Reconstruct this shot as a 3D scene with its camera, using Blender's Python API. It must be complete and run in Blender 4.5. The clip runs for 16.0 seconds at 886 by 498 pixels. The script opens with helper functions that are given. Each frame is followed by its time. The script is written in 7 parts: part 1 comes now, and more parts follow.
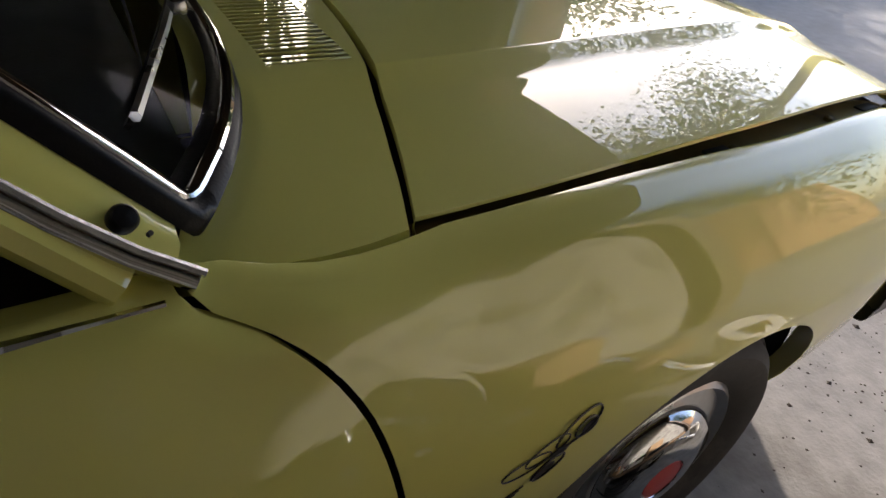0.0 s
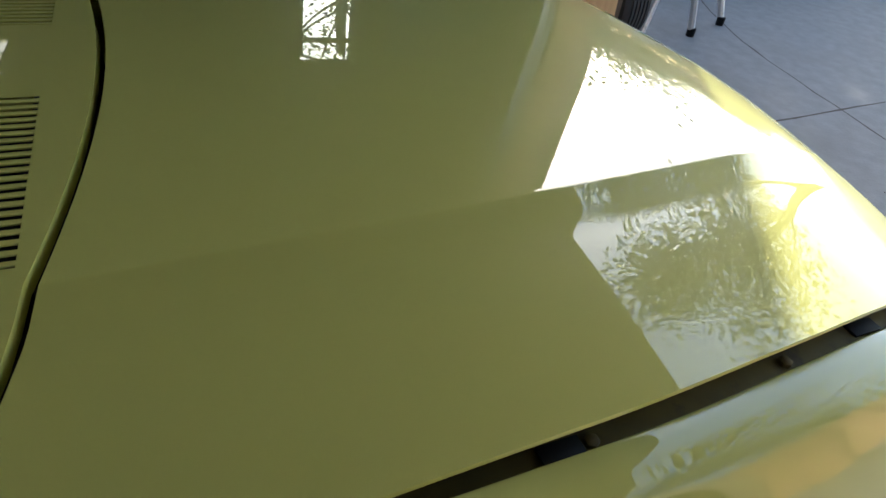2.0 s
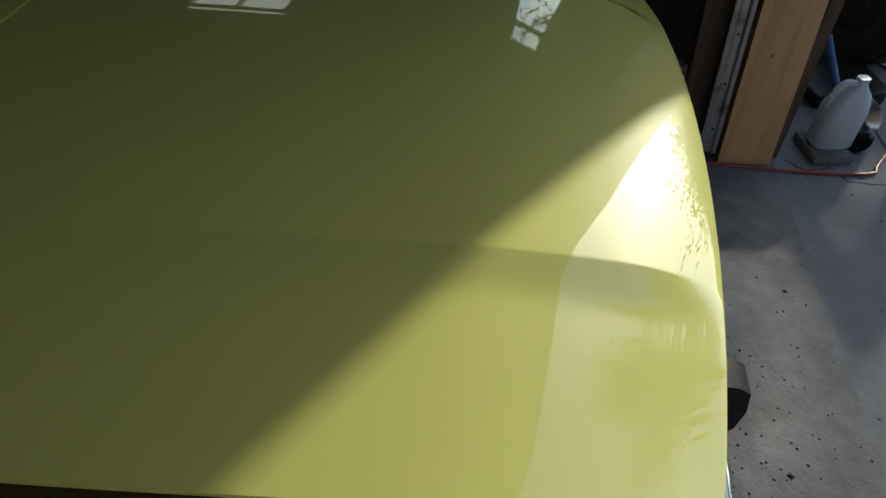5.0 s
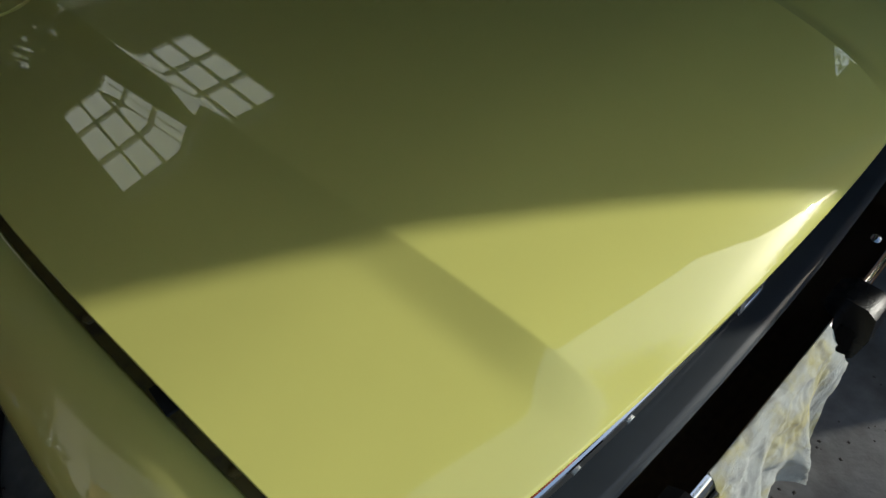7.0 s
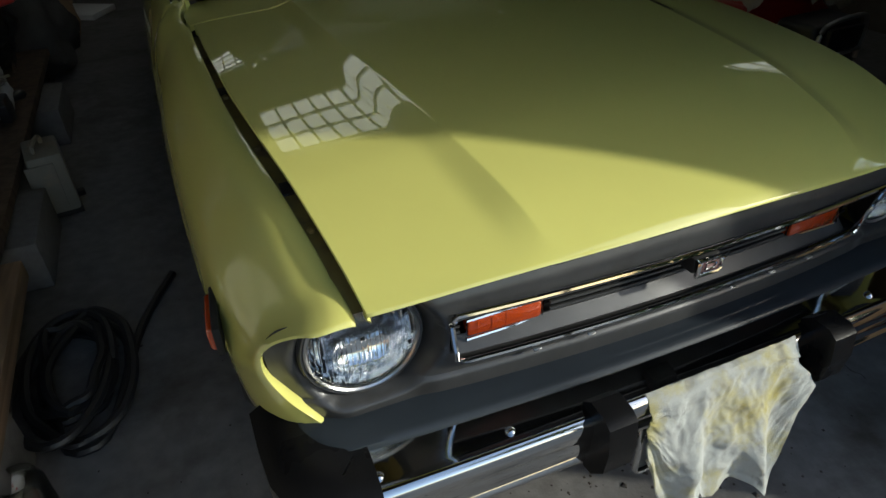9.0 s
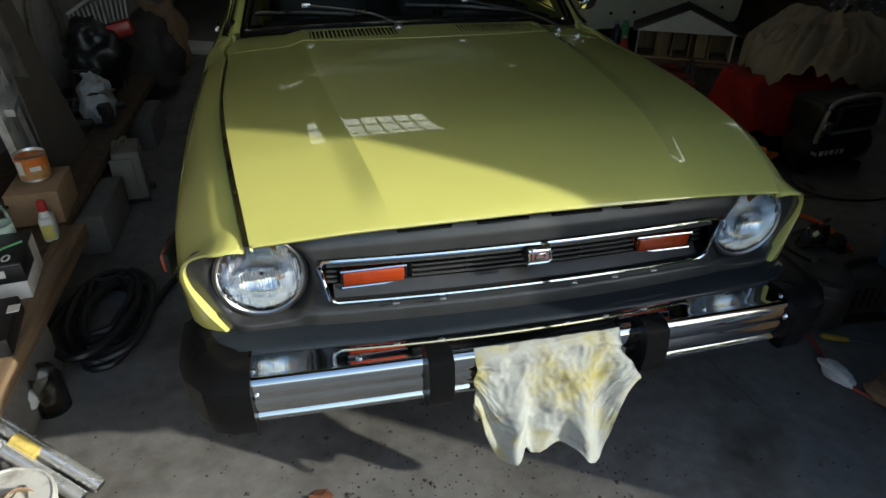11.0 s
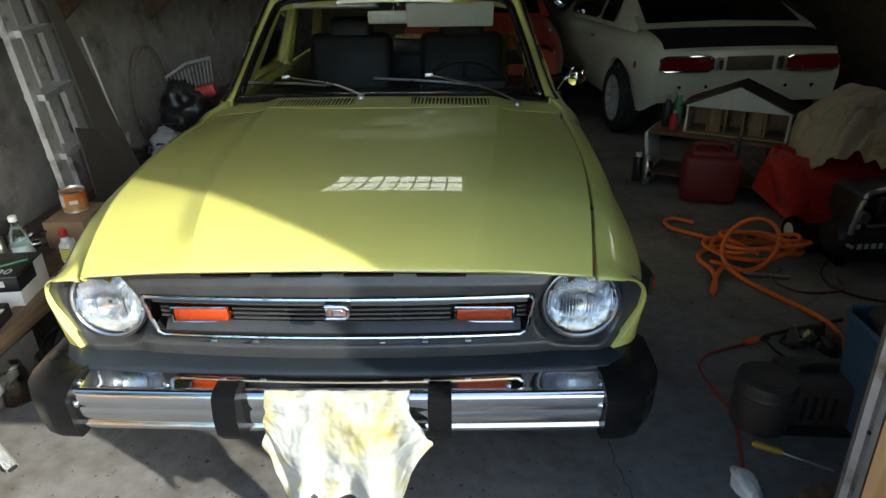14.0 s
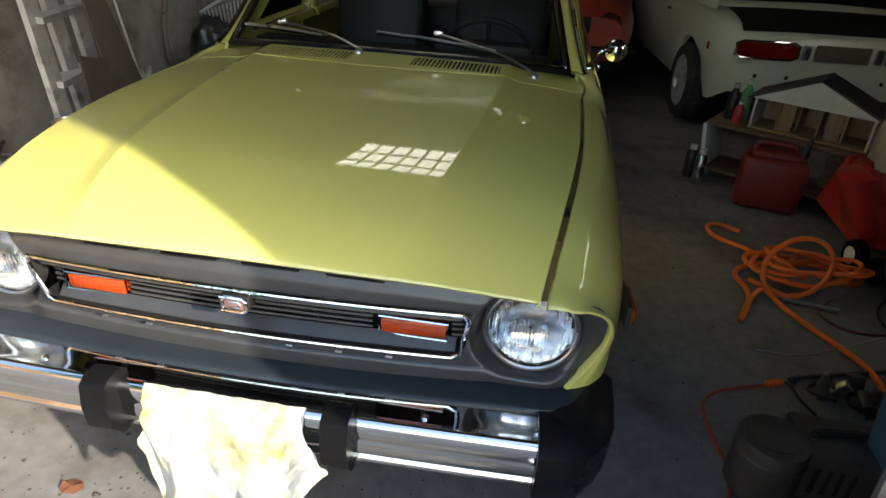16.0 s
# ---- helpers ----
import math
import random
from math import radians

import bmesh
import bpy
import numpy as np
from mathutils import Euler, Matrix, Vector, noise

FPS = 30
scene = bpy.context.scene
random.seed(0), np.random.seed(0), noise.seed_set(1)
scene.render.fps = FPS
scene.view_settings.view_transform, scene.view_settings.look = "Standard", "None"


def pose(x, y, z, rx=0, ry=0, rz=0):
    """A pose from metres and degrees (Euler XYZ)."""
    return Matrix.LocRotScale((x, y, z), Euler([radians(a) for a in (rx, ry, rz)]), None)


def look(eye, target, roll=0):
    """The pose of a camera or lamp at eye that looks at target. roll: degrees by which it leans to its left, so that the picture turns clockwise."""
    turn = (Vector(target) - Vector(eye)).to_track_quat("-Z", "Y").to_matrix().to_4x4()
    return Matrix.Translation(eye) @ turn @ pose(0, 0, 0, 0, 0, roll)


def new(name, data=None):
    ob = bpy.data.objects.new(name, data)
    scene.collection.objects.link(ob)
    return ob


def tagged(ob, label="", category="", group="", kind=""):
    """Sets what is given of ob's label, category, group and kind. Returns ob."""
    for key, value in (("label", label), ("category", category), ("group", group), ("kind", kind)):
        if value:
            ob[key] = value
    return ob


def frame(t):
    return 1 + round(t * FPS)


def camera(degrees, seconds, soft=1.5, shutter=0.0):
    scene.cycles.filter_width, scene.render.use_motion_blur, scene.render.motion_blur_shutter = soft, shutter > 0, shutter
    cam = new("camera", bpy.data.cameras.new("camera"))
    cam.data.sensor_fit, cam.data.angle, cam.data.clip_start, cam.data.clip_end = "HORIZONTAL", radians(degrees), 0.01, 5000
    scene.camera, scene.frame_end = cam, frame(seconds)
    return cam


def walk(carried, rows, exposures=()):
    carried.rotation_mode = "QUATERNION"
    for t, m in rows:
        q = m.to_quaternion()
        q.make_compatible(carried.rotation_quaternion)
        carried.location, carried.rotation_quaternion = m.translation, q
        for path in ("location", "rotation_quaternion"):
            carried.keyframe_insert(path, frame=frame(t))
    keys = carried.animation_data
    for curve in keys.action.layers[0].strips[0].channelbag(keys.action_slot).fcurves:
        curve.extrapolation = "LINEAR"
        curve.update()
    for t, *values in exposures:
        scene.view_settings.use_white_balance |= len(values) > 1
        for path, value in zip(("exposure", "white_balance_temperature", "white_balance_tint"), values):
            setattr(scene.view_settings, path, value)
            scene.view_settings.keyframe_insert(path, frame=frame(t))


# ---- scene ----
cam = camera(70.8, 16.0)
EXPOSURES = [(0.0, 1.77, 6700, 17), (0.5, 2.09, 6650, 17), (1.5, 2.19, 6400, 10), (2.5, 1.62, 6200, 6), (3.2, 1.4, 6150, 5), (5.3, 0.52, 6150, 4), (7.0, 0.47, 6100, 4), (9.0, 0.69, 6150, 4), (9.7, 0.79, 6150, 4), (11.8, 1.16, 6150, 4), (12.5, 1.36, 6150, 4), (13.5, 1.61, 6150, 4), (14.5, 2.24, 6350, 7), (16.0, 2.36, 6750, 9)]
PATH = [
    (0, (-1.061, 1.349, 1.14), (0.269, 0.455, -0.056), 6.1),
    (0.5, (-1.041, 1.256, 1.154), (0.338, 0.405, -0.02), 3.9),
    (1, (-0.948, 1.133, 1.218), (0.343, 0.292, -0.057), 7.7),
    (1.5, (-0.851, 1.003, 1.207), (0.467, 0.246, -0.093), 4.7),
    (2, (-0.856, 0.909, 1.24), (0.513, 0.224, -0.046), 7.5),
    (2.5, (-0.895, 0.721, 1.251), (0.569, 0.306, -0.046), 6.7),
    (3, (-0.896, 0.585, 1.259), (0.598, 0.399, -0.056), 3.9),
    (3.2, (-0.88, 0.551, 1.264), (0.629, 0.49, -0.047), 1.7),
    (5.3, (-0.801, 0.11, 1.299), (0.55, 0.456, -0.134), -2.5),
    (5.5, (-0.801, 0.059, 1.312), (0.514, 0.514, -0.125), -3.2),
    (6, (-0.761, -0.024, 1.32), (0.396, 0.697, -0.144), -5.7),
    (6.5, (-0.667, -0.096, 1.304), (0.306, 0.839, -0.172), -7.6),
    (7, (-0.589, -0.154, 1.301), (0.243, 0.897, -0.183), -5.7),
    (7.5, (-0.586, -0.228, 1.297), (0.16, 0.913, -0.166), -3.5),
    (8, (-0.651, -0.443, 1.272), (0.026, 0.899, -0.047), -0.7),
    (8.5, (-0.733, -0.558, 1.268), (-0.063, 0.872, 0.039), -0.1),
    (9, (-0.722, -0.608, 1.266), (-0.08, 0.889, 0.103), -0.8),
    (9.5, (-0.663, -0.668, 1.264), (-0.048, 0.845, 0.11), -1.4),
    (11.8, (-0.316, -1.182, 1.341), (-0.061, 0.545, 0.368), 0.8),
    (12, (-0.273, -1.178, 1.327), (-0.047, 0.553, 0.352), 0.5),
    (12.5, (-0.133, -1.162, 1.319), (0.023, 0.554, 0.303), 1.2),
    (13, (0.004, -1.177, 1.321), (0.082, 0.551, 0.315), -0.0),
    (13.5, (0.167, -1.219, 1.348), (0.173, 0.553, 0.421), 1.9),
    (14, (0.276, -1.234, 1.367), (0.229, 0.574, 0.516), -0.8),
    (14.5, (0.322, -1.204, 1.375), (0.293, 0.633, 0.585), -0.3),
    (15, (0.365, -1.117, 1.363), (0.366, 0.714, 0.556), 2.0),
    (15.5, (0.426, -1.018, 1.345), (0.367, 0.783, 0.478), 3.9),
    (16, (0.523, -0.947, 1.326), (0.286, 0.791, 0.366), 3.4),
]
walk(cam, [(t, look(e, g, r)) for t, e, g, r in PATH], EXPOSURES)

# ---- world, sun ----
world = bpy.data.worlds.new("sky")
scene.world = world
world.use_nodes = True
wn, wl = world.node_tree.nodes, world.node_tree.links
sky = wn.new("ShaderNodeTexSky")
sky.sky_type = 'NISHITA'
sky.sun_disc = False
SUN_EL, SUN_X, SUN_Y = radians(24), 0.85, -0.527
sky.sun_elevation = SUN_EL
sky.sun_rotation = math.atan2(SUN_X, SUN_Y)
sky.dust_density = 1.6
wn["Background"].inputs[1].default_value = 0.15
wl.new(sky.outputs[0], wn["Background"].inputs[0])
sun = new("sun", bpy.data.lights.new("sun", 'SUN'))
sun.data.energy, sun.data.angle, sun.data.color = 2.75, radians(1.2), (1.0, 0.925, 0.80)
sun.matrix_world = look((SUN_X * 10, SUN_Y * 10, 10 * math.tan(SUN_EL)), (0, 0, 0))


# ---- mesh helpers ----
def smooth(a, b, x):
    t = min(1.0, max(0.0, (x - a) / (b - a)))
    return t * t * (3 - 2 * t)


def knots(*pairs):
    """A smooth curve through (x, y) pairs."""
    xs = np.array([p[0] for p in pairs], float)
    ys = np.array([p[1] for p in pairs], float)
    h = np.diff(xs)
    d = np.diff(ys) / h
    m = np.zeros(len(xs))
    m[0], m[-1] = d[0], d[-1]
    for i in range(1, len(xs) - 1):
        if d[i - 1] * d[i] > 0:
            w1, w2 = 2 * h[i] + h[i - 1], h[i] + 2 * h[i - 1]
            m[i] = (w1 + w2) / (w1 / d[i - 1] + w2 / d[i])

    def f(x):
        x = min(max(x, xs[0]), xs[-1])
        i = min(int(np.searchsorted(xs, x, side="right")) - 1, len(xs) - 2)
        t = (x - xs[i]) / h[i]
        return float((2 * t**3 - 3 * t**2 + 1) * ys[i] + (t**3 - 2 * t**2 + t) * h[i] * m[i]
                     + (-2 * t**3 + 3 * t**2) * ys[i + 1] + (t**3 - t**2) * h[i] * m[i + 1])
    return f


def thing(name, at=(0, 0, 0), label="", category="", group="", kind=""):
    ob = new(name)
    ob.location = at
    ob.empty_display_size = 0.05
    return tagged(ob, label, category, group, kind)


def finish(name, bm, material, flat=False, angle=40):
    me = bpy.data.meshes.new(name)
    bmesh.ops.recalc_face_normals(bm, faces=bm.faces)
    bm.to_mesh(me)
    bm.free()
    for p in me.polygons:
        p.use_smooth = not flat
    if not flat:
        me.set_sharp_from_angle(angle=radians(angle))
    if material:
        me.materials.append(material)
    return me


def part(name, bm, material, parent, label="", flat=False, angle=40):
    """One mesh in world coordinates under a thing or a part."""
    ob = new(name, finish(name, bm, material, flat, angle))
    if parent is not None:
        ob.parent = parent
        at = parent.location.copy()
        up = parent.parent
        while up is not None:
            at += up.location
            up = up.parent
        ob.location = -at
    return tagged(ob, label)


def solo(name, bm, material, label, category, group="", kind="", flat=False, angle=40):
    return tagged(part(name, bm, material, None, flat=flat, angle=angle), label, category, group, kind)


def B():
    return bmesh.new()


def add_box(bm, c, size, rot=None, bevel=0.0, seg=2):
    """A box with bevelled edges; c its centre."""
    r = bmesh.ops.create_cube(bm, size=1)
    vs = r["verts"]
    for v in vs:
        v.co = Vector((v.co.x * size[0], v.co.y * size[1], v.co.z * size[2]))
    if bevel:
        es = list({e for v in vs for e in v.link_edges})
        out = bmesh.ops.bevel(bm, geom=es, offset=bevel, segments=seg, affect='EDGES', profile=0.5)
        vs = list({v for f in out["faces"] for v in f.verts} | {v for v in vs if v.is_valid})
    m = Matrix.Translation(c)
    if rot:
        m = m @ Euler([radians(a) for a in rot]).to_matrix().to_4x4()
    for v in vs:
        v.co = m @ v.co
    return vs


def box(c, size, rot=None, bevel=0.0, seg=2):
    bm = B()
    add_box(bm, c, size, rot, bevel, seg)
    return bm


def slab(a, b, bevel=0.0):
    """A box from corner a to corner b."""
    return box([(a[i] + b[i]) / 2 for i in range(3)], [abs(b[i] - a[i]) for i in range(3)], None, bevel)


def add_loft(bm, rows, closed=False, caps=False):
    """A skin through rows of points; closed joins each row's ends."""
    vv = [[bm.verts.new(p) for p in row] for row in rows]
    n = len(rows[0])
    for a, b in zip(vv, vv[1:]):
        for i in range(n if closed else n - 1):
            j = (i + 1) % n
            if len({a[i], a[j], b[j], b[i]}) == 4:
                bm.faces.new((a[i], a[j], b[j], b[i]))
    if caps:
        bm.faces.new(vv[0][::-1])
        bm.faces.new(vv[-1])
    return vv


def loft(rows, closed=False, caps=False):
    bm = B()
    add_loft(bm, rows, closed, caps)
    return bm


def add_lathe(bm, profile, at, axis=(0, 0, 1), n=32, caps=True):
    """profile: (radius, height) pairs along axis."""
    q = Vector((0, 0, 1)).rotation_difference(Vector(axis)).to_matrix()
    rows = []
    for r, h in profile:
        rows.append([Vector(at) + q @ Vector((max(r, 1e-4) * math.cos(2 * math.pi * k / n),
                                              max(r, 1e-4) * math.sin(2 * math.pi * k / n), h)) for k in range(n)])
    add_loft(bm, rows, True, caps and profile[0] != profile[-1])


def lathe(profile, at, axis=(0, 0, 1), n=32, caps=True):
    bm = B()
    add_lathe(bm, profile, at, axis, n, caps)
    return bm


def rounded(points, per=6):
    """Catmull-Rom curve through the points."""
    p = [Vector(q) for q in points]
    p = [2 * p[0] - p[1]] + p + [2 * p[-1] - p[-2]]
    out = []
    for i in range(1, len(p) - 2):
        for k in range(per):
            t = k / per
            a, b, c, d = p[i - 1], p[i], p[i + 1], p[i + 2]
            out.append(0.5 * (2 * b + (c - a) * t + (2 * a - 5 * b + 4 * c - d) * t * t + (3 * b - a - 3 * c + d) * t**3))
    out.append(p[-2])
    return out


def add_tube(bm, pts, r, n=8, flatten=1.0, closed=False, up=Vector((0, 0, 1))):
    """A tube along points; flatten squeezes it across 'up'."""
    pts = [Vector(p) for p in pts]
    rows = []
    for i, p in enumerate(pts):
        if closed:
            t = pts[(i + 1) % len(pts)] - pts[i - 1]
        else:
            t = pts[min(i + 1, len(pts) - 1)] - pts[max(i - 1, 0)]
        t.normalize()
        u = up if abs(t.dot(up)) < 0.95 else Vector((1, 0, 0))
        s = t.cross(u).normalized()
        w = s.cross(t)
        rows.append([p + s * r * math.cos(2 * math.pi * k / n) + w * r * flatten * math.sin(2 * math.pi * k / n) for k in range(n)])
    if closed:
        rows.append(rows[0])
    add_loft(bm, rows, True, not closed)


def tube(pts, r, n=8, flatten=1.0, closed=False):
    bm = B()
    add_tube(bm, pts, r, n, flatten, closed)
    if closed:
        bmesh.ops.remove_doubles(bm, verts=bm.verts, dist=1e-5)
    return bm


def extrude_x(profile, x0, x1, bevel=0.0, nx=1, bow=None):
    """A closed (y, z) profile carried along x."""
    rows = []
    for k in range(nx + 1):
        x = x0 + (x1 - x0) * k / nx
        d = bow(x) if bow else 0
        rows.append([(x, y + d, z) for y, z in profile])
    bm = loft(rows, True, True)
    if bevel:
        es = [e for e in bm.edges if len(e.link_faces) == 2 and e.calc_face_angle(0) > 0.6]
        bmesh.ops.bevel(bm, geom=es, offset=bevel, segments=2, affect='EDGES', profile=0.5)
    return bm


# ---- materials ----
def mat(name, color, rough=0.5, metal=0.0, vary=0.12, scale=30.0, bump=0.0, bump_scale=200.0, coat=0.0, coat_rough=0.03,
        stain=None, stain_scale=3.0, stain_at=(0.55, 0.7), rough_vary=0.08, spec=0.5, trans=0.0, sheen=0.0):
    """A surface with grain at a fine and a broad scale, stains and relief."""
    m = bpy.data.materials.new(name)
    m.use_nodes = True
    nt = m.node_tree
    N, L = nt.nodes, nt.links
    b = N["Principled BSDF"]
    co = N.new("ShaderNodeTexCoord")
    fine, broad = N.new("ShaderNodeTexNoise"), N.new("ShaderNodeTexNoise")
    fine.inputs["Scale"].default_value, broad.inputs["Scale"].default_value = scale, scale / 9
    fine.inputs["Detail"].default_value = 6
    broad.inputs["Detail"].default_value = 4
    L.new(co.outputs["Object"], fine.inputs["Vector"])
    L.new(co.outputs["Object"], broad.inputs["Vector"])
    add = N.new("ShaderNodeMath")
    add.operation = 'ADD'
    L.new(fine.outputs["Fac"], add.inputs[0])
    L.new(broad.outputs["Fac"], add.inputs[1])
    ramp = N.new("ShaderNodeMapRange")
    ramp.inputs["From Min"].default_value, ramp.inputs["From Max"].default_value = 0.6, 1.4
    ramp.inputs["To Min"].default_value, ramp.inputs["To Max"].default_value = 1 - vary, 1 + vary
    L.new(add.outputs[0], ramp.inputs["Value"])
    mul = N.new("ShaderNodeMix")
    mul.data_type, mul.blend_type = 'RGBA', 'MULTIPLY'
    mul.inputs["Factor"].default_value = 1
    mul.inputs["A"].default_value = (*color, 1)
    L.new(ramp.outputs[0], mul.inputs["B"])
    out = mul.outputs["Result"]
    if stain:
        st = N.new("ShaderNodeTexNoise")
        st.inputs["Scale"].default_value, st.inputs["Detail"].default_value = stain_scale, 7
        st.inputs["Roughness"].default_value = 0.62
        L.new(co.outputs["Object"], st.inputs["Vector"])
        sr = N.new("ShaderNodeMapRange")
        sr.inputs["From Min"].default_value, sr.inputs["From Max"].default_value = stain_at
        L.new(st.outputs["Fac"], sr.inputs["Value"])
        mx = N.new("ShaderNodeMix")
        mx.data_type = 'RGBA'
        L.new(sr.outputs[0], mx.inputs["Factor"])
        L.new(out, mx.inputs["A"])
        mx.inputs["B"].default_value = (*stain, 1)
        out = mx.outputs["Result"]
    L.new(out, b.inputs["Base Color"])
    rr = N.new("ShaderNodeMapRange")
    rr.inputs["From Min"].default_value, rr.inputs["From Max"].default_value = 0.3, 0.7
    rr.inputs["To Min"].default_value, rr.inputs["To Max"].default_value = max(0.0, rough - rough_vary), min(1.0, rough + rough_vary)
    L.new(broad.outputs["Fac"], rr.inputs["Value"])
    L.new(rr.outputs[0], b.inputs["Roughness"])
    b.inputs["Metallic"].default_value = metal
    b.inputs["Specular IOR Level"].default_value = spec
    b.inputs["Coat Weight"].default_value = coat
    b.inputs["Coat Roughness"].default_value = coat_rough
    b.inputs["Transmission Weight"].default_value = trans
    b.inputs["Sheen Weight"].default_value = sheen
    if bump:
        bn, bp = N.new("ShaderNodeTexNoise"), N.new("ShaderNodeBump")
        bn.inputs["Scale"].default_value, bn.inputs["Detail"].default_value = bump_scale, 5
        L.new(co.outputs["Object"], bn.inputs["Vector"])
        bp.inputs["Strength"].default_value = bump
        bp.inputs["Distance"].default_value = 0.004
        L.new(bn.outputs["Fac"], bp.inputs["Height"])
        L.new(bp.outputs[0], b.inputs["Normal"])
    return m


def glass(name, tint=(0.9, 0.95, 0.93), rough=0.0, ior=1.45):
    """Thin glass: clear, with a mirror gloss that grows at a slant."""
    m = bpy.data.materials.new(name)
    m.use_nodes = True
    N, L = m.node_tree.nodes, m.node_tree.links
    N.remove(N["Principled BSDF"])
    tr, gl, mx, fr = N.new("ShaderNodeBsdfTransparent"), N.new("ShaderNodeBsdfGlossy"), N.new("ShaderNodeMixShader"), N.new("ShaderNodeFresnel")
    tr.inputs["Color"].default_value = (*tint, 1)
    gl.inputs["Roughness"].default_value = rough
    fr.inputs["IOR"].default_value = ior
    L.new(fr.outputs[0], mx.inputs[0])
    L.new(tr.outputs[0], mx.inputs[1])
    L.new(gl.outputs[0], mx.inputs[2])
    L.new(mx.outputs[0], N["Material Output"].inputs["Surface"])
    return m


def wood(name, a, b_, scale=8.0, axis=2, rough=0.65):
    """Sawn timber: streaks along one axis, with knots."""
    m = bpy.data.materials.new(name)
    m.use_nodes = True
    N, L = m.node_tree.nodes, m.node_tree.links
    p = N["Principled BSDF"]
    co, mp = N.new("ShaderNodeTexCoord"), N.new("ShaderNodeMapping")
    sc = [scale * 6] * 3
    sc[axis] = scale * 0.35
    mp.inputs["Scale"].default_value = sc
    L.new(co.outputs["Object"], mp.inputs["Vector"])
    n1, n2 = N.new("ShaderNodeTexNoise"), N.new("ShaderNodeTexNoise")
    n1.inputs["Scale"].default_value, n1.inputs["Detail"].default_value = 1.0, 8
    n1.inputs["Distortion"].default_value = 0.6
    n2.inputs["Scale"].default_value = 5.0
    L.new(mp.outputs[0], n1.inputs["Vector"])
    L.new(co.outputs["Object"], n2.inputs["Vector"])
    r = N.new("ShaderNodeValToRGB")
    r.color_ramp.elements[0].position, r.color_ramp.elements[1].position = 0.32, 0.68
    r.color_ramp.elements[0].color, r.color_ramp.elements[1].color = (*a, 1), (*b_, 1)
    L.new(n1.outputs["Fac"], r.inputs["Fac"])
    sp = N.new("ShaderNodeTexNoise")
    sp.inputs["Scale"].default_value, sp.inputs["Detail"].default_value = 45.0, 3
    L.new(co.outputs["Object"], sp.inputs["Vector"])
    mr = N.new("ShaderNodeMapRange")
    mr.inputs["From Min"].default_value, mr.inputs["From Max"].default_value = 0.70, 0.76
    mr.inputs["To Max"].default_value = 0.8
    L.new(sp.outputs["Fac"], mr.inputs["Value"])
    mx = N.new("ShaderNodeMix")
    mx.data_type = 'RGBA'
    L.new(mr.outputs[0], mx.inputs["Factor"])
    L.new(r.outputs[0], mx.inputs["A"])
    mx.inputs["B"].default_value = (0.05, 0.03, 0.015, 1)
    L.new(mx.outputs["Result"], p.inputs["Base Color"])
    p.inputs["Roughness"].default_value = rough
    bp = N.new("ShaderNodeBump")
    bp.inputs["Strength"].default_value, bp.inputs["Distance"].default_value = 0.25, 0.003
    L.new(n1.outputs["Fac"], bp.inputs["Height"])
    L.new(bp.outputs[0], p.inputs["Normal"])
    return m


YELLOW = mat("yellow_paint", (0.60, 0.585, 0.165), 0.42, vary=0.02, scale=14, coat=1.0, coat_rough=0.012, rough_vary=0.03, spec=0.08)
YELLOW.node_tree.nodes["Principled BSDF"].inputs["Coat IOR"].default_value = 1.85
# Body yellow darkened: the shade of the bonnet gap is put into this colour.
LEDGE = mat("gap_shaded_yellow_paint", (0.17, 0.125, 0.03), 0.7, vary=0.2, scale=40, stain=(0.08, 0.06, 0.03), stain_scale=14)
CHROME = mat("chrome", (0.64, 0.65, 0.66), 0.05, 1.0, vary=0.03, scale=20, rough_vary=0.03)
STEEL = mat("brushed_steel", (0.55, 0.56, 0.57), 0.3, 1.0, vary=0.1, scale=60, bump=0.05)
GALV = mat("galvanised_steel", (0.45, 0.46, 0.47), 0.42, 0.9, vary=0.2, scale=25, stain=(0.2, 0.17, 0.13), stain_scale=9)
ALU = mat("worn_aluminium", (0.55, 0.56, 0.57), 0.45, 0.6, vary=0.12, scale=30, stain=(0.25, 0.24, 0.22), stain_scale=12)
RUBBER = mat("black_rubber", (0.006, 0.006, 0.0065), 0.32, spec=0.15, vary=0.2, scale=60, bump=0.1, bump_scale=300, rough_vary=0.1)
TYRE = mat("tyre_rubber", (0.022, 0.022, 0.023), 0.75, vary=0.3, scale=30, bump=0.15, stain=(0.07, 0.065, 0.06), stain_scale=8)
GREY = mat("grey_metallic_plastic", (0.060, 0.061, 0.062), 0.36, 0.45, vary=0.18, scale=25, bump=0.03, coat=0.1, coat_rough=0.15, stain=(0.045, 0.045, 0.044), stain_scale=9)
SLATE = mat("dark_slate_paint", (0.016, 0.021, 0.027), 0.5, spec=0.15, vary=0.15, scale=20, coat=0.35, coat_rough=0.06)
BLACK = mat("matt_black", (0.008, 0.008, 0.008), 0.7, vary=0.2, scale=40)
AMBER = mat("amber_plastic", (0.34, 0.040, 0.004), 0.14, vary=0.1, scale=120, bump=0.25, bump_scale=350, coat=0.6)
CONCRETE = mat("concrete_floor", (0.160, 0.155, 0.147), 0.72, vary=0.35, scale=22, bump=0.35, bump_scale=90, stain=(0.06, 0.052, 0.042), stain_scale=2.3, stain_at=(0.50, 0.72))
DRIVE = mat("concrete_drive", (0.17, 0.175, 0.18), 0.8, vary=0.22, scale=14, bump=0.4, bump_scale=70, stain=(0.15, 0.148, 0.145), stain_scale=1.6, stain_at=(0.5, 0.75))
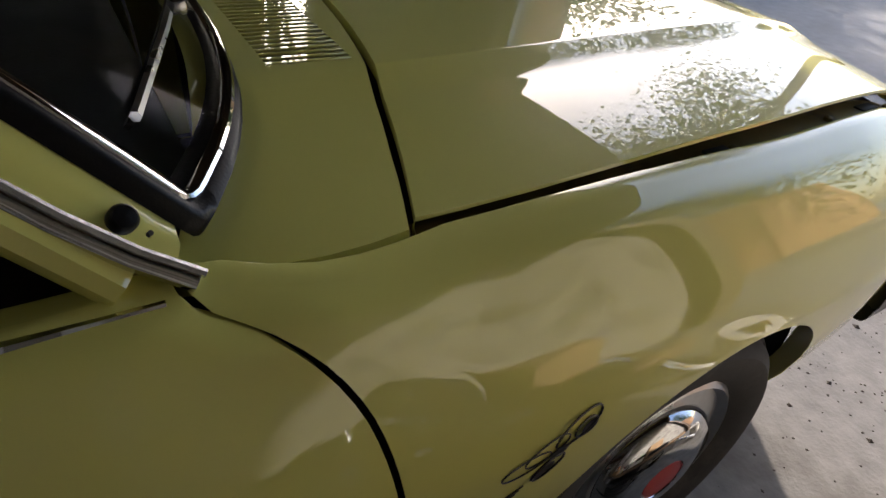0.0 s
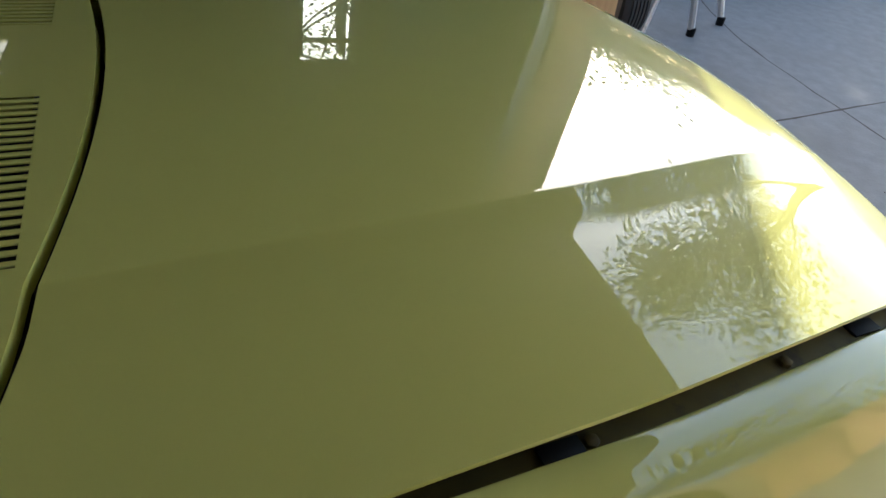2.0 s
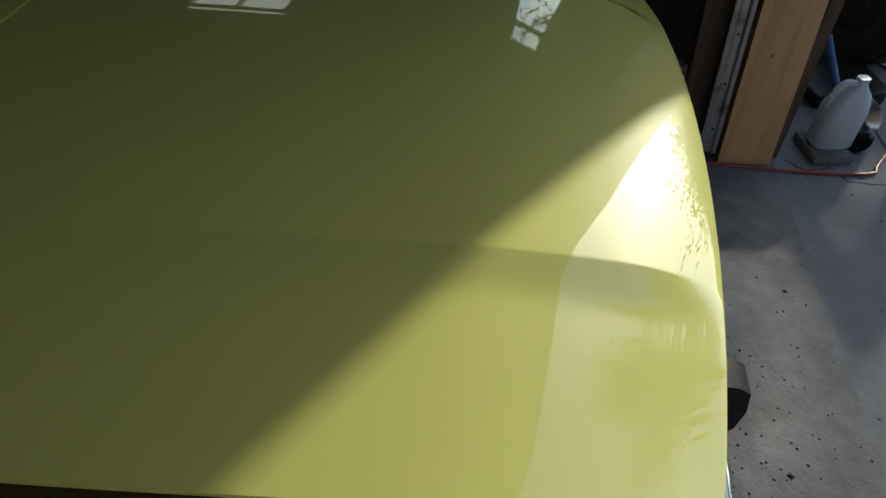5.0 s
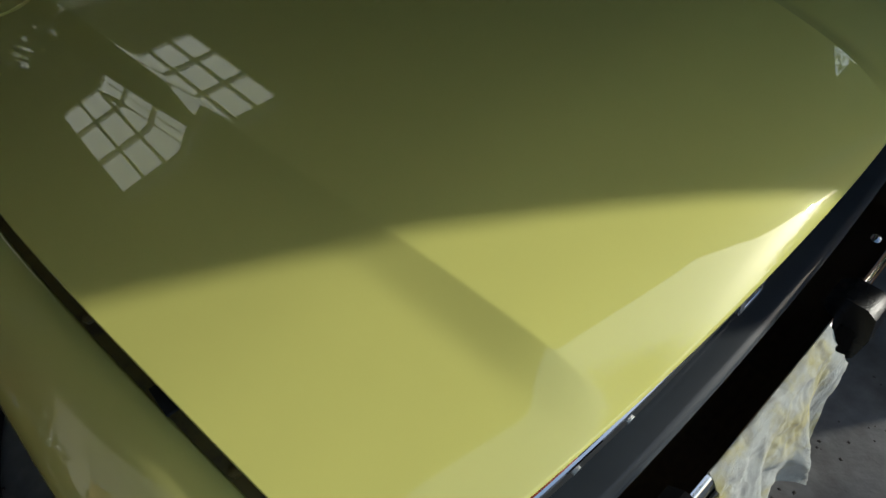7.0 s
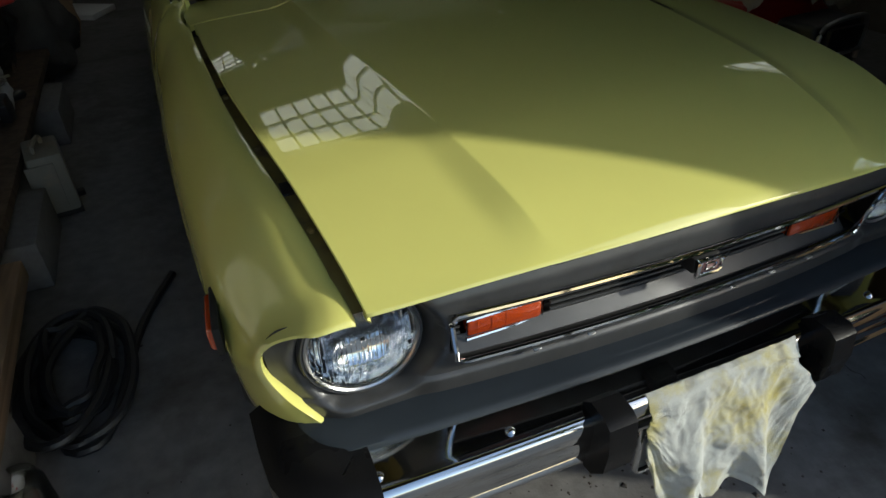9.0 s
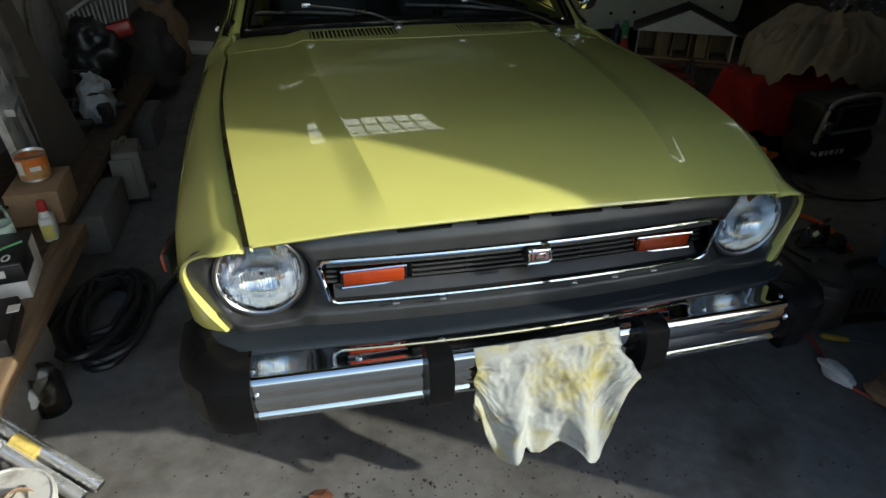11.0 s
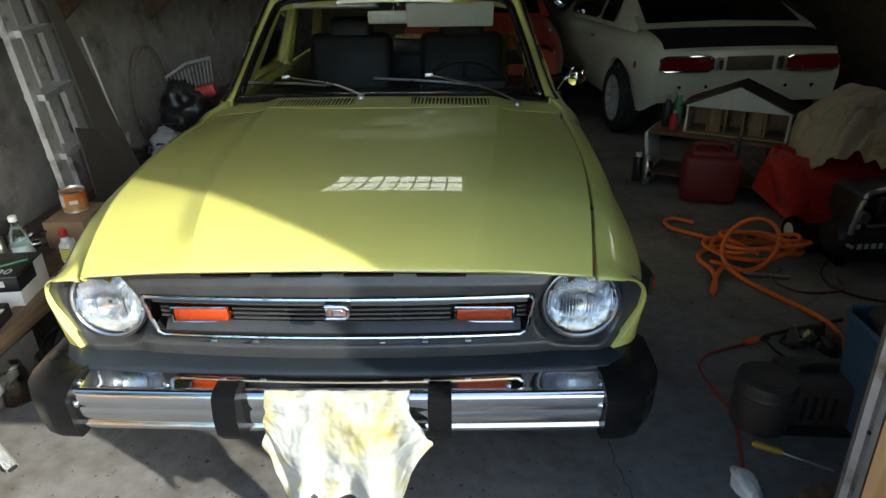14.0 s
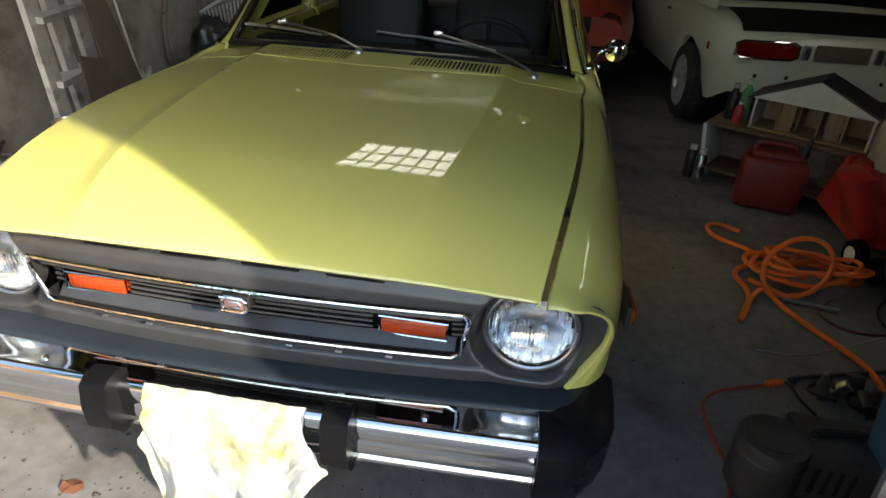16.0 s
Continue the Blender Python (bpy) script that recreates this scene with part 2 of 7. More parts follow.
WALL = mat("old_concrete_wall", (0.27, 0.265, 0.25), 0.9, vary=0.3, scale=9, bump=0.6, bump_scale=40, stain=(0.10, 0.095, 0.085), stain_scale=3.5, stain_at=(0.5, 0.7))
DARKWOOD = wood("old_dark_wood", (0.045, 0.03, 0.02), (0.12, 0.08, 0.05), 5)
PINE = wood("new_pine", (0.52, 0.30, 0.13), (0.66, 0.43, 0.21), 6)
PLANK = wood("grey_plank", (0.11, 0.072, 0.042), (0.25, 0.17, 0.10), 6, axis=1)
GLASS = glass("clear_glass", (0.88, 0.91, 0.89), 0.0, 1.12)
LENS = bpy.data.materials.new("lamp_glass")
LENS.use_nodes = True
_b = LENS.node_tree.nodes["Principled BSDF"]
_b.inputs["Base Color"].default_value = (0.96, 0.98, 0.98, 1)
_b.inputs["Roughness"].default_value = 0.02
_b.inputs["Transmission Weight"].default_value = 1.0
_b.inputs["IOR"].default_value = 1.5
PLASTER = mat("dim_plaster", (0.14, 0.115, 0.085), 0.9, vary=0.25, scale=12, bump=0.2)
BITS = mat("scattered_dirt", (0.05, 0.042, 0.035), 0.9, vary=0.5, scale=60)

# ---- the garage ----
solo("ground", slab((-60, -60, -0.4), (60, 60, -0.004)), DRIVE, "pale weathered concrete drive outside the garage", "ground", kind="structure")
solo("floor", slab((-1.95, -0.62, -0.3), (3.75, 9.2, 0)), CONCRETE, "grey stained concrete garage floor with cracks", "floor", kind="structure")
solo("wall_west", slab((-2.0, -0.62, -0.2), (-1.80, 9.2, 2.9)), WALL, "old rough grey concrete side wall", "wall", kind="structure")
E_ = B()
add_box(E_, (3.7, 4.3, 0.7), (0.2, 9.9, 2.1))
add_box(E_, (3.7, 4.3, 2.8), (0.2, 9.9, 0.4))
add_box(E_, (3.7, 4.59, 2.175), (0.2, 9.22, 0.85))
add_box(E_, (3.7, -0.535, 2.175), (0.2, 0.17, 0.85))
solo("wall_east", E_, PLASTER, "dim brown side wall with a small window", "wall", kind="structure", flat=True)
solo("wall_back", slab((-2.0, 9.0, -0.2), (3.8, 9.2, 2.9)), PLASTER, "dark back wall of the garage", "wall", kind="structure")
F_ = B()
add_box(F_, (2.418, -0.618, 1.3), (2.764, 0.034, 3.2))
add_box(F_, (-0.35, -0.575, 2.55), (2.77, 0.11, 0.75))
add_box(F_, (-1.87, -0.57, 1.3), (0.26, 0.10, 3.2))
solo("wall_front", F_, DARKWOOD, "dark timber front wall round the door opening", "wall", kind="structure", flat=True)
C_ = B()
add_box(C_, (0.9, 4.3, 2.93), (5.8, 10.0, 0.1))
for k in range(14):
    add_box(C_, (0.9, 0.0 + k * 0.66, 2.80), (5.4, 0.045, 0.16))
solo("ceiling", C_, DARKWOOD, "dark timber ceiling with open joists", "ceiling", kind="structure", flat=True)

# Fence added out of view, for warm bounce and reflections on the near wing.
FENCE = wood("unseen_fence_wood", (0.20, 0.105, 0.045), (0.34, 0.19, 0.085), 4)
fence = thing("fence", (-3.1, -4.5, 0), "unseen brown timber fence added to throw warm light on the wing", "fence", kind="structure")
for k in range(36):
    y = -0.95 - 0.21 * k
    part("board", slab((-3.06 - 0.03 * k, y - 0.10, 0.0), (-3.035 - 0.03 * k, y + 0.10, 1.75)), FENCE, fence, flat=True)
part("rail", loft([[(-3.10 - 0.143 * (-0.85 - y), y, z) for z in (0.4, 0.5)] + [(-3.07 - 0.143 * (-0.85 - y), y, z) for z in (0.5, 0.4)] for y in (-0.85, -8.4)], True, True), FENCE, fence, flat=True)

# ---- the yellow car ----
car = thing("yellow_car", (0, 1.8, 0), "glossy pale yellow compact saloon with chrome bumper, nose towards the door", "car")

zc = knots((-0.07, 0.748), (-0.055, 0.762), (-0.04, 0.774), (-0.015, 0.786), (0.03, 0.802), (0.09, 0.818), (0.16, 0.833), (0.24, 0.846), (0.4, 0.857), (0.7, 0.869), (1.05, 0.877), (1.35, 0.884))
edge_drop = knots((-0.05, 0.066), (0.0, 0.062), (0.05, 0.054), (0.16, 0.045), (0.27, 0.040), (0.4, 0.038), (0.65, 0.041), (1.1, 0.056), (1.35, 0.058))
xe = knots((-0.05, 0.567), (0.0, 0.574), (0.16, 0.597), (0.27, 0.611), (0.4, 0.626), (0.65, 0.646), (1.1, 0.656), (1.35, 0.648))


xcrease = knots((-0.07, 0.296), (0.0, 0.312), (0.1, 0.331), (0.24, 0.352), (0.4, 0.371), (0.7, 0.398), (1.1, 0.422), (1.35, 0.432))


def shoulder(d, a=0.10, b=0.26):
    """A steep facet beside the crease that eases into the outer slope; 1 once past it."""
    t = min(1.0, max(0.0, (d - a) / (b - a)))
    return (min(d, a) + (b - a) * (t - t**3 + t**4 / 2)) / (a + (b - a) / 2)


def hood_z(x, y):
    """Height of the bonnet: a flat raised middle, a crease on each side, and outer slopes."""
    a, c, e = abs(x), xcrease(y), xe(y)
    if a <= c:
        base = 0.006 * (a / c) ** 2
        front = edge_drop(y) * 0.30 * (a / c) ** 2
    else:
        d = min(1.3, (a - c) / (e - c))
        dd = edge_drop(y)
        base = 0.006 + (dd - 0.006) * (0.27 * shoulder(d) + 0.73 * (0.70 * d + 0.30 * d * d))
        front = dd * (0.30 + 0.70 * d ** 1.4)
    k = smooth(-0.065, 0.09, y)
    return zc(y) - (front * (1 - k) + base * k)


def y_front(x):
    return -0.052 + 0.045 * (abs(x) / 0.574) ** 2.2


def y_rear(x):
    return 0.992 + 0.119 * (abs(x) / 0.656) ** 2


def hood_columns(n_in=24, n_out=30):
    c = [k / n_in for k in range(n_in)]
    inner = [u for u in c] + [0.97, 0.988, 0.997]
    outer = [1.003, 1.012, 1.025, 1.04, 1.06] + [1 + (k + 1) / n_out for k in range(n_out)]
    right = inner + outer
    return [-u for u in right[::-1]] + right[1:]


def x_at(u, y):
    a = abs(u)
    c, e = xcrease(y), xe(y)
    x = a * c if a <= 1 else c + (a - 1) * (e - c)
    return math.copysign(x, u)


def hood():
    cols = hood_columns()
    rows = []
    for k in range(161):
        v = (k / 160) ** 1.35
        row = []
        for u in cols:
            x = x_at(u, v)
            y = y_front(x) + v * (y_rear(x) - y_front(x))
            x = x_at(u, y)
            row.append(Vector((x, y, hood_z(x, y))))
        rows.append(row)
    # folded edges all round
    def fold(row, off):
        return [p + off for p in row]
    rows = [fold(rows[0], Vector((0, 0.02, -0.011))), fold(rows[0], Vector((0, 0.002, -0.009))), fold(rows[0], Vector((0, -0.002, -0.004)))] + rows + [fold(rows[-1], Vector((0, 0.001, -0.006))), fold(rows[-1], Vector((0, -0.002, -0.02)))]
    full = []
    for r in rows:
        n = len(r)
        full.append([r[0] + Vector((0.004, 0, -0.009)), r[0] + Vector((-0.001, 0, -0.004))] + r + [r[-1] + Vector((0.001, 0, -0.004)), r[-1] + Vector((-0.004, 0, -0.009))])
    part("hood", loft(full), YELLOW, car, "pale yellow bonnet with two raised creases", angle=50)


hood()

# side of the body: (distance from the middle line, height) down the section
xs_side = knots((0.0, 0.722), (0.05, 0.735), (0.12, 0.75), (0.22, 0.763), (0.4, 0.776), (0.65, 0.787), (0.95, 0.793), (1.4, 0.792), (3.2, 0.785))


def rim_y(z):
    """How far back the front edge of the wing lies, by height."""
    return RIM_Y(z)


RIM_Y = knots((0.45, 0.025), (0.488, 0.030), (0.55, 0.048), (0.60, 0.058), (0.645, 0.058), (0.676, 0.046), (0.70, 0.022), (0.712, 0.0), (0.74, -0.004))


seam_x = knots((1.09, 0.668), (1.12, 0.6715), (1.17, 0.678), (1.21, 0.679), (1.25, 0.673), (1.275, 0.664), (1.29, 0.658), (1.4, 0.66))


def section(y, back=None):
    e, z0, s = xe(y) + 0.010, hood_z(xe(y), y) - 0.020 * (1 - smooth(0.45, 1.0, y)) * smooth(0.0, 0.08, y) - 0.003, xs_side(y)
    if y > 1.1:
        e = seam_x(y)
        z0 = 0.819 + 0.020 * smooth(1.15, 1.34, y)
    full = [(e, z0 - 0.035), (e + 0.001, z0 - 0.006), (e + 0.008, z0 - 0.001), (e + 0.03, z0 - 0.007),
            (e + 0.064, z0 - 0.030), (s - 0.020, z0 - 0.118), (s - 0.001, z0 - 0.205), (s, 0.56), (s - 0.012, 0.44), (s - 0.035, 0.33), (s - 0.07, 0.235)]
    rim = [(0.586, 0.707), (0.590, 0.712), (0.605, 0.714), (0.630, 0.712), (0.664, 0.701), (0.700, 0.676), (0.718, 0.645), (0.714, 0.60), (0.692, 0.552), (0.664, 0.515), (0.640, 0.488)]
    q = max(0.0, min(1.0, (y if back is None else back) / 0.22))
    w = math.sqrt(1 - (1 - q) ** 2)
    wz = q * (2 - q)
    return [Vector((a[0] + (b[0] - a[0]) * w, 0, a[1] + (b[1] - a[1]) * (wz if b[1] < a[1] else w))) for a, b in zip(rim, full)]


WHEEL_Y, WHEEL_Z, ARCH = 0.660, 0.268, 0.318


def z_low(y, cy=WHEEL_Y):
    d = ARCH ** 2 - (y - cy) ** 2
    base = 0.235 if y > 0.3 else 0.235
    return WHEEL_Z + math.sqrt(d) if d > 0 else base


def seam_y(z):
    """The curved front edge of the door."""
    return knots((0.20, 1.178), (0.40, 1.170), (0.52, 1.171), (0.62, 1.180), (0.70, 1.196), (0.76, 1.222), (0.80, 1.257), (0.83, 1.313), (0.9, 1.33))(z)


def side_row(y_of, side, n=30, lowest=z_low, rim=False):
    """A section whose rows follow y_of(z), cut by the wheel arch."""
    def y_at(p, y0):
        return y_of(p.z)
    y0 = y_of(0.8)
    pts = rounded(section(y0, y0 - rim_y(0.8) if rim else None), 7)
    out = []
    for _ in range(3):
        pts = [Vector((abs(o.x), 0, o.z)) for o in out] or pts
        out = []
        for i, p in enumerate(pts):
            y = y_of(p.z)
            q = rounded(section(y, y - rim_y(p.z) if rim else None), 7)[i]
            out.append(Vector((side * q.x, y, q.z)))
    keep = [p for p in out if p.z >= lowest(p.y)]
    if len(keep) < len(out):
        a, b = keep[-1], out[len(keep)]
        t = max(0.0, min(1.0, (a.z - lowest(a.y)) / max(1e-6, a.z - b.z)))
        keep.append(a.lerp(b, t))
    # the folded top edge as it is, then even steps down the side
    top, keep = keep[:21], keep[21:]
    d = [0]
    for a, b in zip(keep, keep[1:]):
        d.append(d[-1] + (b - a).length)
    row = []
    for k in range(n):
        s = d[-1] * k / (n - 1)
        i = max(0, min(len(d) - 2, int(np.searchsorted(d, s)) - 1))
        t = (s - d[i]) / max(1e-9, d[i + 1] - d[i])
        row.append(keep[i].lerp(keep[i + 1], t))
    return top + row


def fender(side):
    rows = []
    for k in range(57):
        v = (k / 56) ** 1.3
        rows.append(side_row(lambda z, v=v: rim_y(z) + v * (seam_y(z) - rim_y(z)), side, rim=True))
    for r in rows:
        tip = r[-1]
        r.append(tip + Vector((-side * 0.012, 0, 0.002)))
        r.append(tip + Vector((-side * 0.03, 0, 0.02)))
    mid = Vector((side * 0.60, 0, 0.61))
    def inward(row, d, dy):
        out = []
        for p in row:
            t = Vector((mid.x - p.x, 0, mid.z - p.z)).normalized()
            out.append(p + t * d + Vector((0, dy, 0)))
        return out
    first = rows[0]
    rows = [inward(first, 0.009, 0.03), inward(first, 0.008, 0.004), inward(first, 0.004, -0.0025)] + rows
    return loft(rows)


for sd, nm in ((-1, "pale yellow front wing with an insect-like decal"), (1, "pale yellow front wing")):
    part("fender", fender(sd), YELLOW, car, nm if sd > 0 else "pale yellow front wing with a black line decal", angle=60)

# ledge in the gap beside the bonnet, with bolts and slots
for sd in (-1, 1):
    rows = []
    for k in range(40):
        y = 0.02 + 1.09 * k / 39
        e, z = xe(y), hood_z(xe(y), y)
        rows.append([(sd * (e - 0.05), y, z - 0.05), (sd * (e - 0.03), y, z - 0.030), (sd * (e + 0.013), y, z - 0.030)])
    # ledge and bolts carry the gap's shade in their colour
    lg = part("hood_ledge", loft(rows), LEDGE, car, "yellow ledge under the bonnet edge, darkened for the gap's shade")
    for y in (0.165, 0.403, 0.645, 0.9):
        e, z = xe(y), hood_z(xe(y), y)
        part("bolt", lathe([(0.007, 0), (0.007, 0.005), (0.004, 0.007)], (sd * (e + 0.002), y, z - 0.030), n=6), LEDGE, lg)
    for y in (0.265, 0.675):
        e, z = xe(y), hood_z(xe(y), y)
        part("slot", box((sd * (e + 0.001), y, z - 0.027), (0.018, 0.04, 0.004), bevel=0.001), BLACK, lg)


# cowl panel with its two grilles
def y_wind(x):
    return 1.205 + 0.085 * (abs(x) / 0.63) ** 3.2


VX0, VX1, VY0, VY1 = 0.105, 0.395, 1.058, 1.160


def cowl():
    bm = B()
    xs = sorted({-VX1, -VX0, VX0, VX1, -0.6565, 0.6565} | {round(-0.655 + 1.31 * k / 44, 4) for k in range(45)})
    grid = []
    for x in xs:
        a, b = y_rear(x) + 0.009, y_wind(x) + 0.02
        lo, hi = max(a + 0.006, VY0), min(b - 0.01, VY1)
        ys = [a, a + 0.002] + [a + 0.002 + (lo - a - 0.002) * k / 3 for k in (1, 2)] + [lo] + [lo + (hi - lo) * k / 4 for k in (1, 2, 3)] + [hi] + [hi + (b - hi) * k / 4 for k in (1, 2, 3, 4)]
        col = []
        for i, y in enumerate(ys):
            z = hood_z(x, y) - (0.014 if i == 0 else 0.0005)
            if abs(x) > 0.60:
                z -= 0.004 * ((abs(x) - 0.60) / 0.055) ** 2 + (0.016 if abs(x) > 0.656 else 0.0)
            wide = 0.5 + (abs(x) - 0.5) * (min(seam_x(max(y, 1.1)), 0.9) - 0.0045 - 0.5) / 0.1565 if abs(x) > 0.5 and y > 1.1 else abs(x)
            col.append(bm.verts.new((math.copysign(wide, x), y, z)))
        grid.append(col)
    for i in range(len(xs) - 1):
        xm = (xs[i] + xs[i + 1]) / 2
        for j in range(len(grid[0]) - 1):
            if VX0 < abs(xm) < VX1 and 4 <= j < 8:
                continue
            bm.faces.new((grid[i][j], grid[i + 1][j], grid[i + 1][j + 1], grid[i][j + 1]))
    return bm


cw = part("cowl_panel", cowl(), YELLOW, car, "pale yellow panel below the windscreen", angle=55)
for sd in (-1, 1):
    well = part("vent_well", slab((sd * VX0 - sd * 0.004, VY0 - 0.006, 0.80), (sd * VX1 + sd * 0.004, VY1 + 0.006, 0.852)), BLACK, car, "dark air intake well")
    n = 21
    for k in range(n):
        x = sd * (VX0 + (VX1 - VX0) * (k + 0.5) / n)
        z = (hood_z(x, VY0) + hood_z(x, VY1)) / 2
        tilt = math.degrees(math.atan2(hood_z(x, VY1) - hood_z(x, VY0), VY1 - VY0))
        part("vent_slat", box((x, (VY0 + VY1) / 2, z - 0.0022), (0.0068, VY1 - VY0 + 0.006, 0.0030), (tilt, 0, 0), 0.0008, 1), YELLOW, well)

# doors, rear flanks, floor pan
def flank(y0, y1, side, arch=None, n=24):
    rows = []
    for k in range(n + 1):
        v = k / n
        f0, f1 = y0, y1
        rows.append(side_row(lambda z, v=v: f0(z) + v * (f1(z) - f0(z)), side, lowest=(lambda y: z_low(y, 3.0)) if arch else (lambda y: 0.235)))
    first, last = rows[0], rows[-1]
    rows.insert(0, [p + Vector((-side * 0.012, 0.003, 0)) for p in first])
    rows.append([p + Vector((-side * 0.012, -0.003, 0)) for p in last])
    return loft(rows)


for sd in (-1, 1):
    dr = part("door", flank(lambda z: seam_y(z) + 0.007, lambda z: 2.33, sd), YELLOW, car, "pale yellow car door", angle=60)
    rear = part("rear_wing", flank(lambda z: 2.337, lambda z: 3.62, sd, True), YELLOW, car, angle=60)
    part("belt_moulding", tube([(sd * (0.690 + 0.001 * k), 1.33 + 0.05 * k, 0.826 + 0.0006 * k) for k in range(20)], 0.006, 6), CHROME, dr, "chrome and black window sill strip")
    part("door_handle", box((sd * 0.792, 2.2, 0.70), (0.02, 0.13, 0.025), bevel=0.006), CHROME, dr, "chrome door handle")
    part("sill", slab((sd * 0.60, 1.05, 0.18), (sd * 0.745, 2.65, 0.25), 0.01), BLACK, car)
part("floor_pan", slab((-0.60, 0.10, 0.20), (0.60, 3.6, 0.24)), BLACK, car, "dark underbody")
# unseen black block added so no light comes through the bonnet gaps
part("engine_bay_block", slab((-0.56, 0.16, 0.24), (0.56, 1.04, 0.66)), BLACK, car, "black block added to stop light in the engine bay")
part("bulkhead", slab((-0.63, 1.06, 0.24), (0.63, 1.10, 0.79)), BLACK, car)
for sd in (-1, 1):
    arch = B()
    rows = []
    for k in range(17):
        a = math.pi * (0.03 + 0.94 * k / 16)
        yy, zz = WHEEL_Y - 0.345 * math.cos(a), WHEEL_Z - 0.02 + 0.345 * math.sin(a)
        rows.append([(sd * 0.50, yy, zz), (sd * (0.69 + 0.05 * math.sin(a)), yy, min(zz, 0.70))])
    add_loft(arch, rows)
    part("wheel_arch", arch, BLACK, car)

# wheels
def wheel(x, y, sd, parent):
    tyre = part("wheel", lathe([(0.20, -0.075), (0.245, -0.08), (0.266, -0.065), (0.273, -0.045), (0.273, 0.045), (0.266, 0.065), (0.245, 0.08), (0.20, 0.075), (0.17, 0.05)], (x, y, 0.274), (sd, 0, 0), 48), TYRE, parent, "black tyre on a chromed hubcap")
    part("rim", lathe([(0.175, 0.03), (0.182, 0.058), (0.172, 0.066), (0.163, 0.05), (0.12, 0.055), (0.05, 0.05)], (x, y, 0.274), (sd, 0, 0), 40), STEEL, tyre, "grey steel wheel rim")
    part("hubcap", lathe([(0.128, 0.05), (0.126, 0.066), (0.112, 0.082), (0.075, 0.092), (0.045, 0.094), (0.043, 0.086)], (x, y, 0.274), (sd, 0, 0), 40), CHROME, tyre, "dished chrome hubcap")
    part("hub_centre", lathe([(0.043, 0.086), (0.040, 0.093), (0.0, 0.096)], (x, y, 0.274), (sd, 0, 0), 32), RED, tyre, "red hubcap centre")
    for k in range(40):
        a = 2 * math.pi * k / 40
        part("tread_block", box((x, y + 0.2725 * math.cos(a), 0.274 + 0.2725 * math.sin(a)), (0.10, 0.034, 0.010), (math.degrees(a) + 90, 0, 0), 0.002, 1), TYRE, tyre)


RED = mat("red_paint", (0.42, 0.028, 0.022), 0.35, vary=0.1, scale=30, coat=0.3)
for sd in (-1, 1):
    wheel(sd * 0.683, WHEEL_Y + 0.028, sd, car)
    wheel(sd * 0.665, 3.0, sd, car)

MIRROR = mat("lamp_mirror", (0.90, 0.91, 0.92), 0.03, 1.0, vary=0.05, scale=60, rough_vary=0.02)
_n, _l = MIRROR.node_tree.nodes, MIRROR.node_tree.links
_co, _wv, _ns, _ad, _bp = _n.new("ShaderNodeTexCoord"), _n.new("ShaderNodeTexWave"), _n.new("ShaderNodeTexNoise"), _n.new("ShaderNodeMath"), _n.new("ShaderNodeBump")
_wv.inputs["Scale"].default_value, _wv.inputs["Distortion"].default_value = 46.0, 0.6
_ns.inputs["Scale"].default_value, _ns.inputs["Detail"].default_value = 38.0, 2
_ad.operation = 'MULTIPLY_ADD'
_ad.inputs[1].default_value = 2.5
_l.new(_co.outputs["Object"], _wv.inputs["Vector"])
_l.new(_co.outputs["Object"], _ns.inputs["Vector"])
_l.new(_ns.outputs["Fac"], _ad.inputs[0])
_l.new(_wv.outputs["Fac"], _ad.inputs[2])
_l.new(_ad.outputs[0], _bp.inputs["Height"])
_bp.inputs["Strength"].default_value, _bp.inputs["Distance"].default_value = 1.0, 0.0005
_l.new(_bp.outputs[0], _n["Principled BSDF"].inputs["Normal"])

# nose panel: headlamp surrounds and the grille opening
rim_x = knots((0.470, 0.622), (0.486, 0.630), (0.50, 0.650), (0.545, 0.684), (0.60, 0.706), (0.655, 0.709), (0.69, 0.686), (0.705, 0.640), (0.716, 0.585))
LX, LZ, LR, LY = 0.568, 0.618, 0.086, 0.058
GX, GZ0, GZ1 = 0.450, 0.561, 0.672


def bowed(x):
    """How far the nose stands forward at x."""
    return -0.022 * max(0.0, 1 - (abs(x) / 0.47) ** 2)


def nose_y(x, z):
    a = abs(x)
    y = 0.004 + bowed(x) + 0.020 * (1 - smooth(0.53, 0.68, z)) + 0.010 * smooth(0.69, 0.716, z)
    y += 0.050 * smooth(0.60, 0.71, a) + 0.006 * smooth(0.46, 0.50, a)
    y -= 0.007 * (1 - smooth(0.532, 0.536, z))
    r = math.hypot(a - LX, z - LZ)
    bowl = 1 - smooth(LR + 0.005, LR + 0.030, r)
    return y + (LY + 0.012 - y) * bowl * smooth(0.518, 0.530, z + 0.1 * max(0.0, a - 0.60))


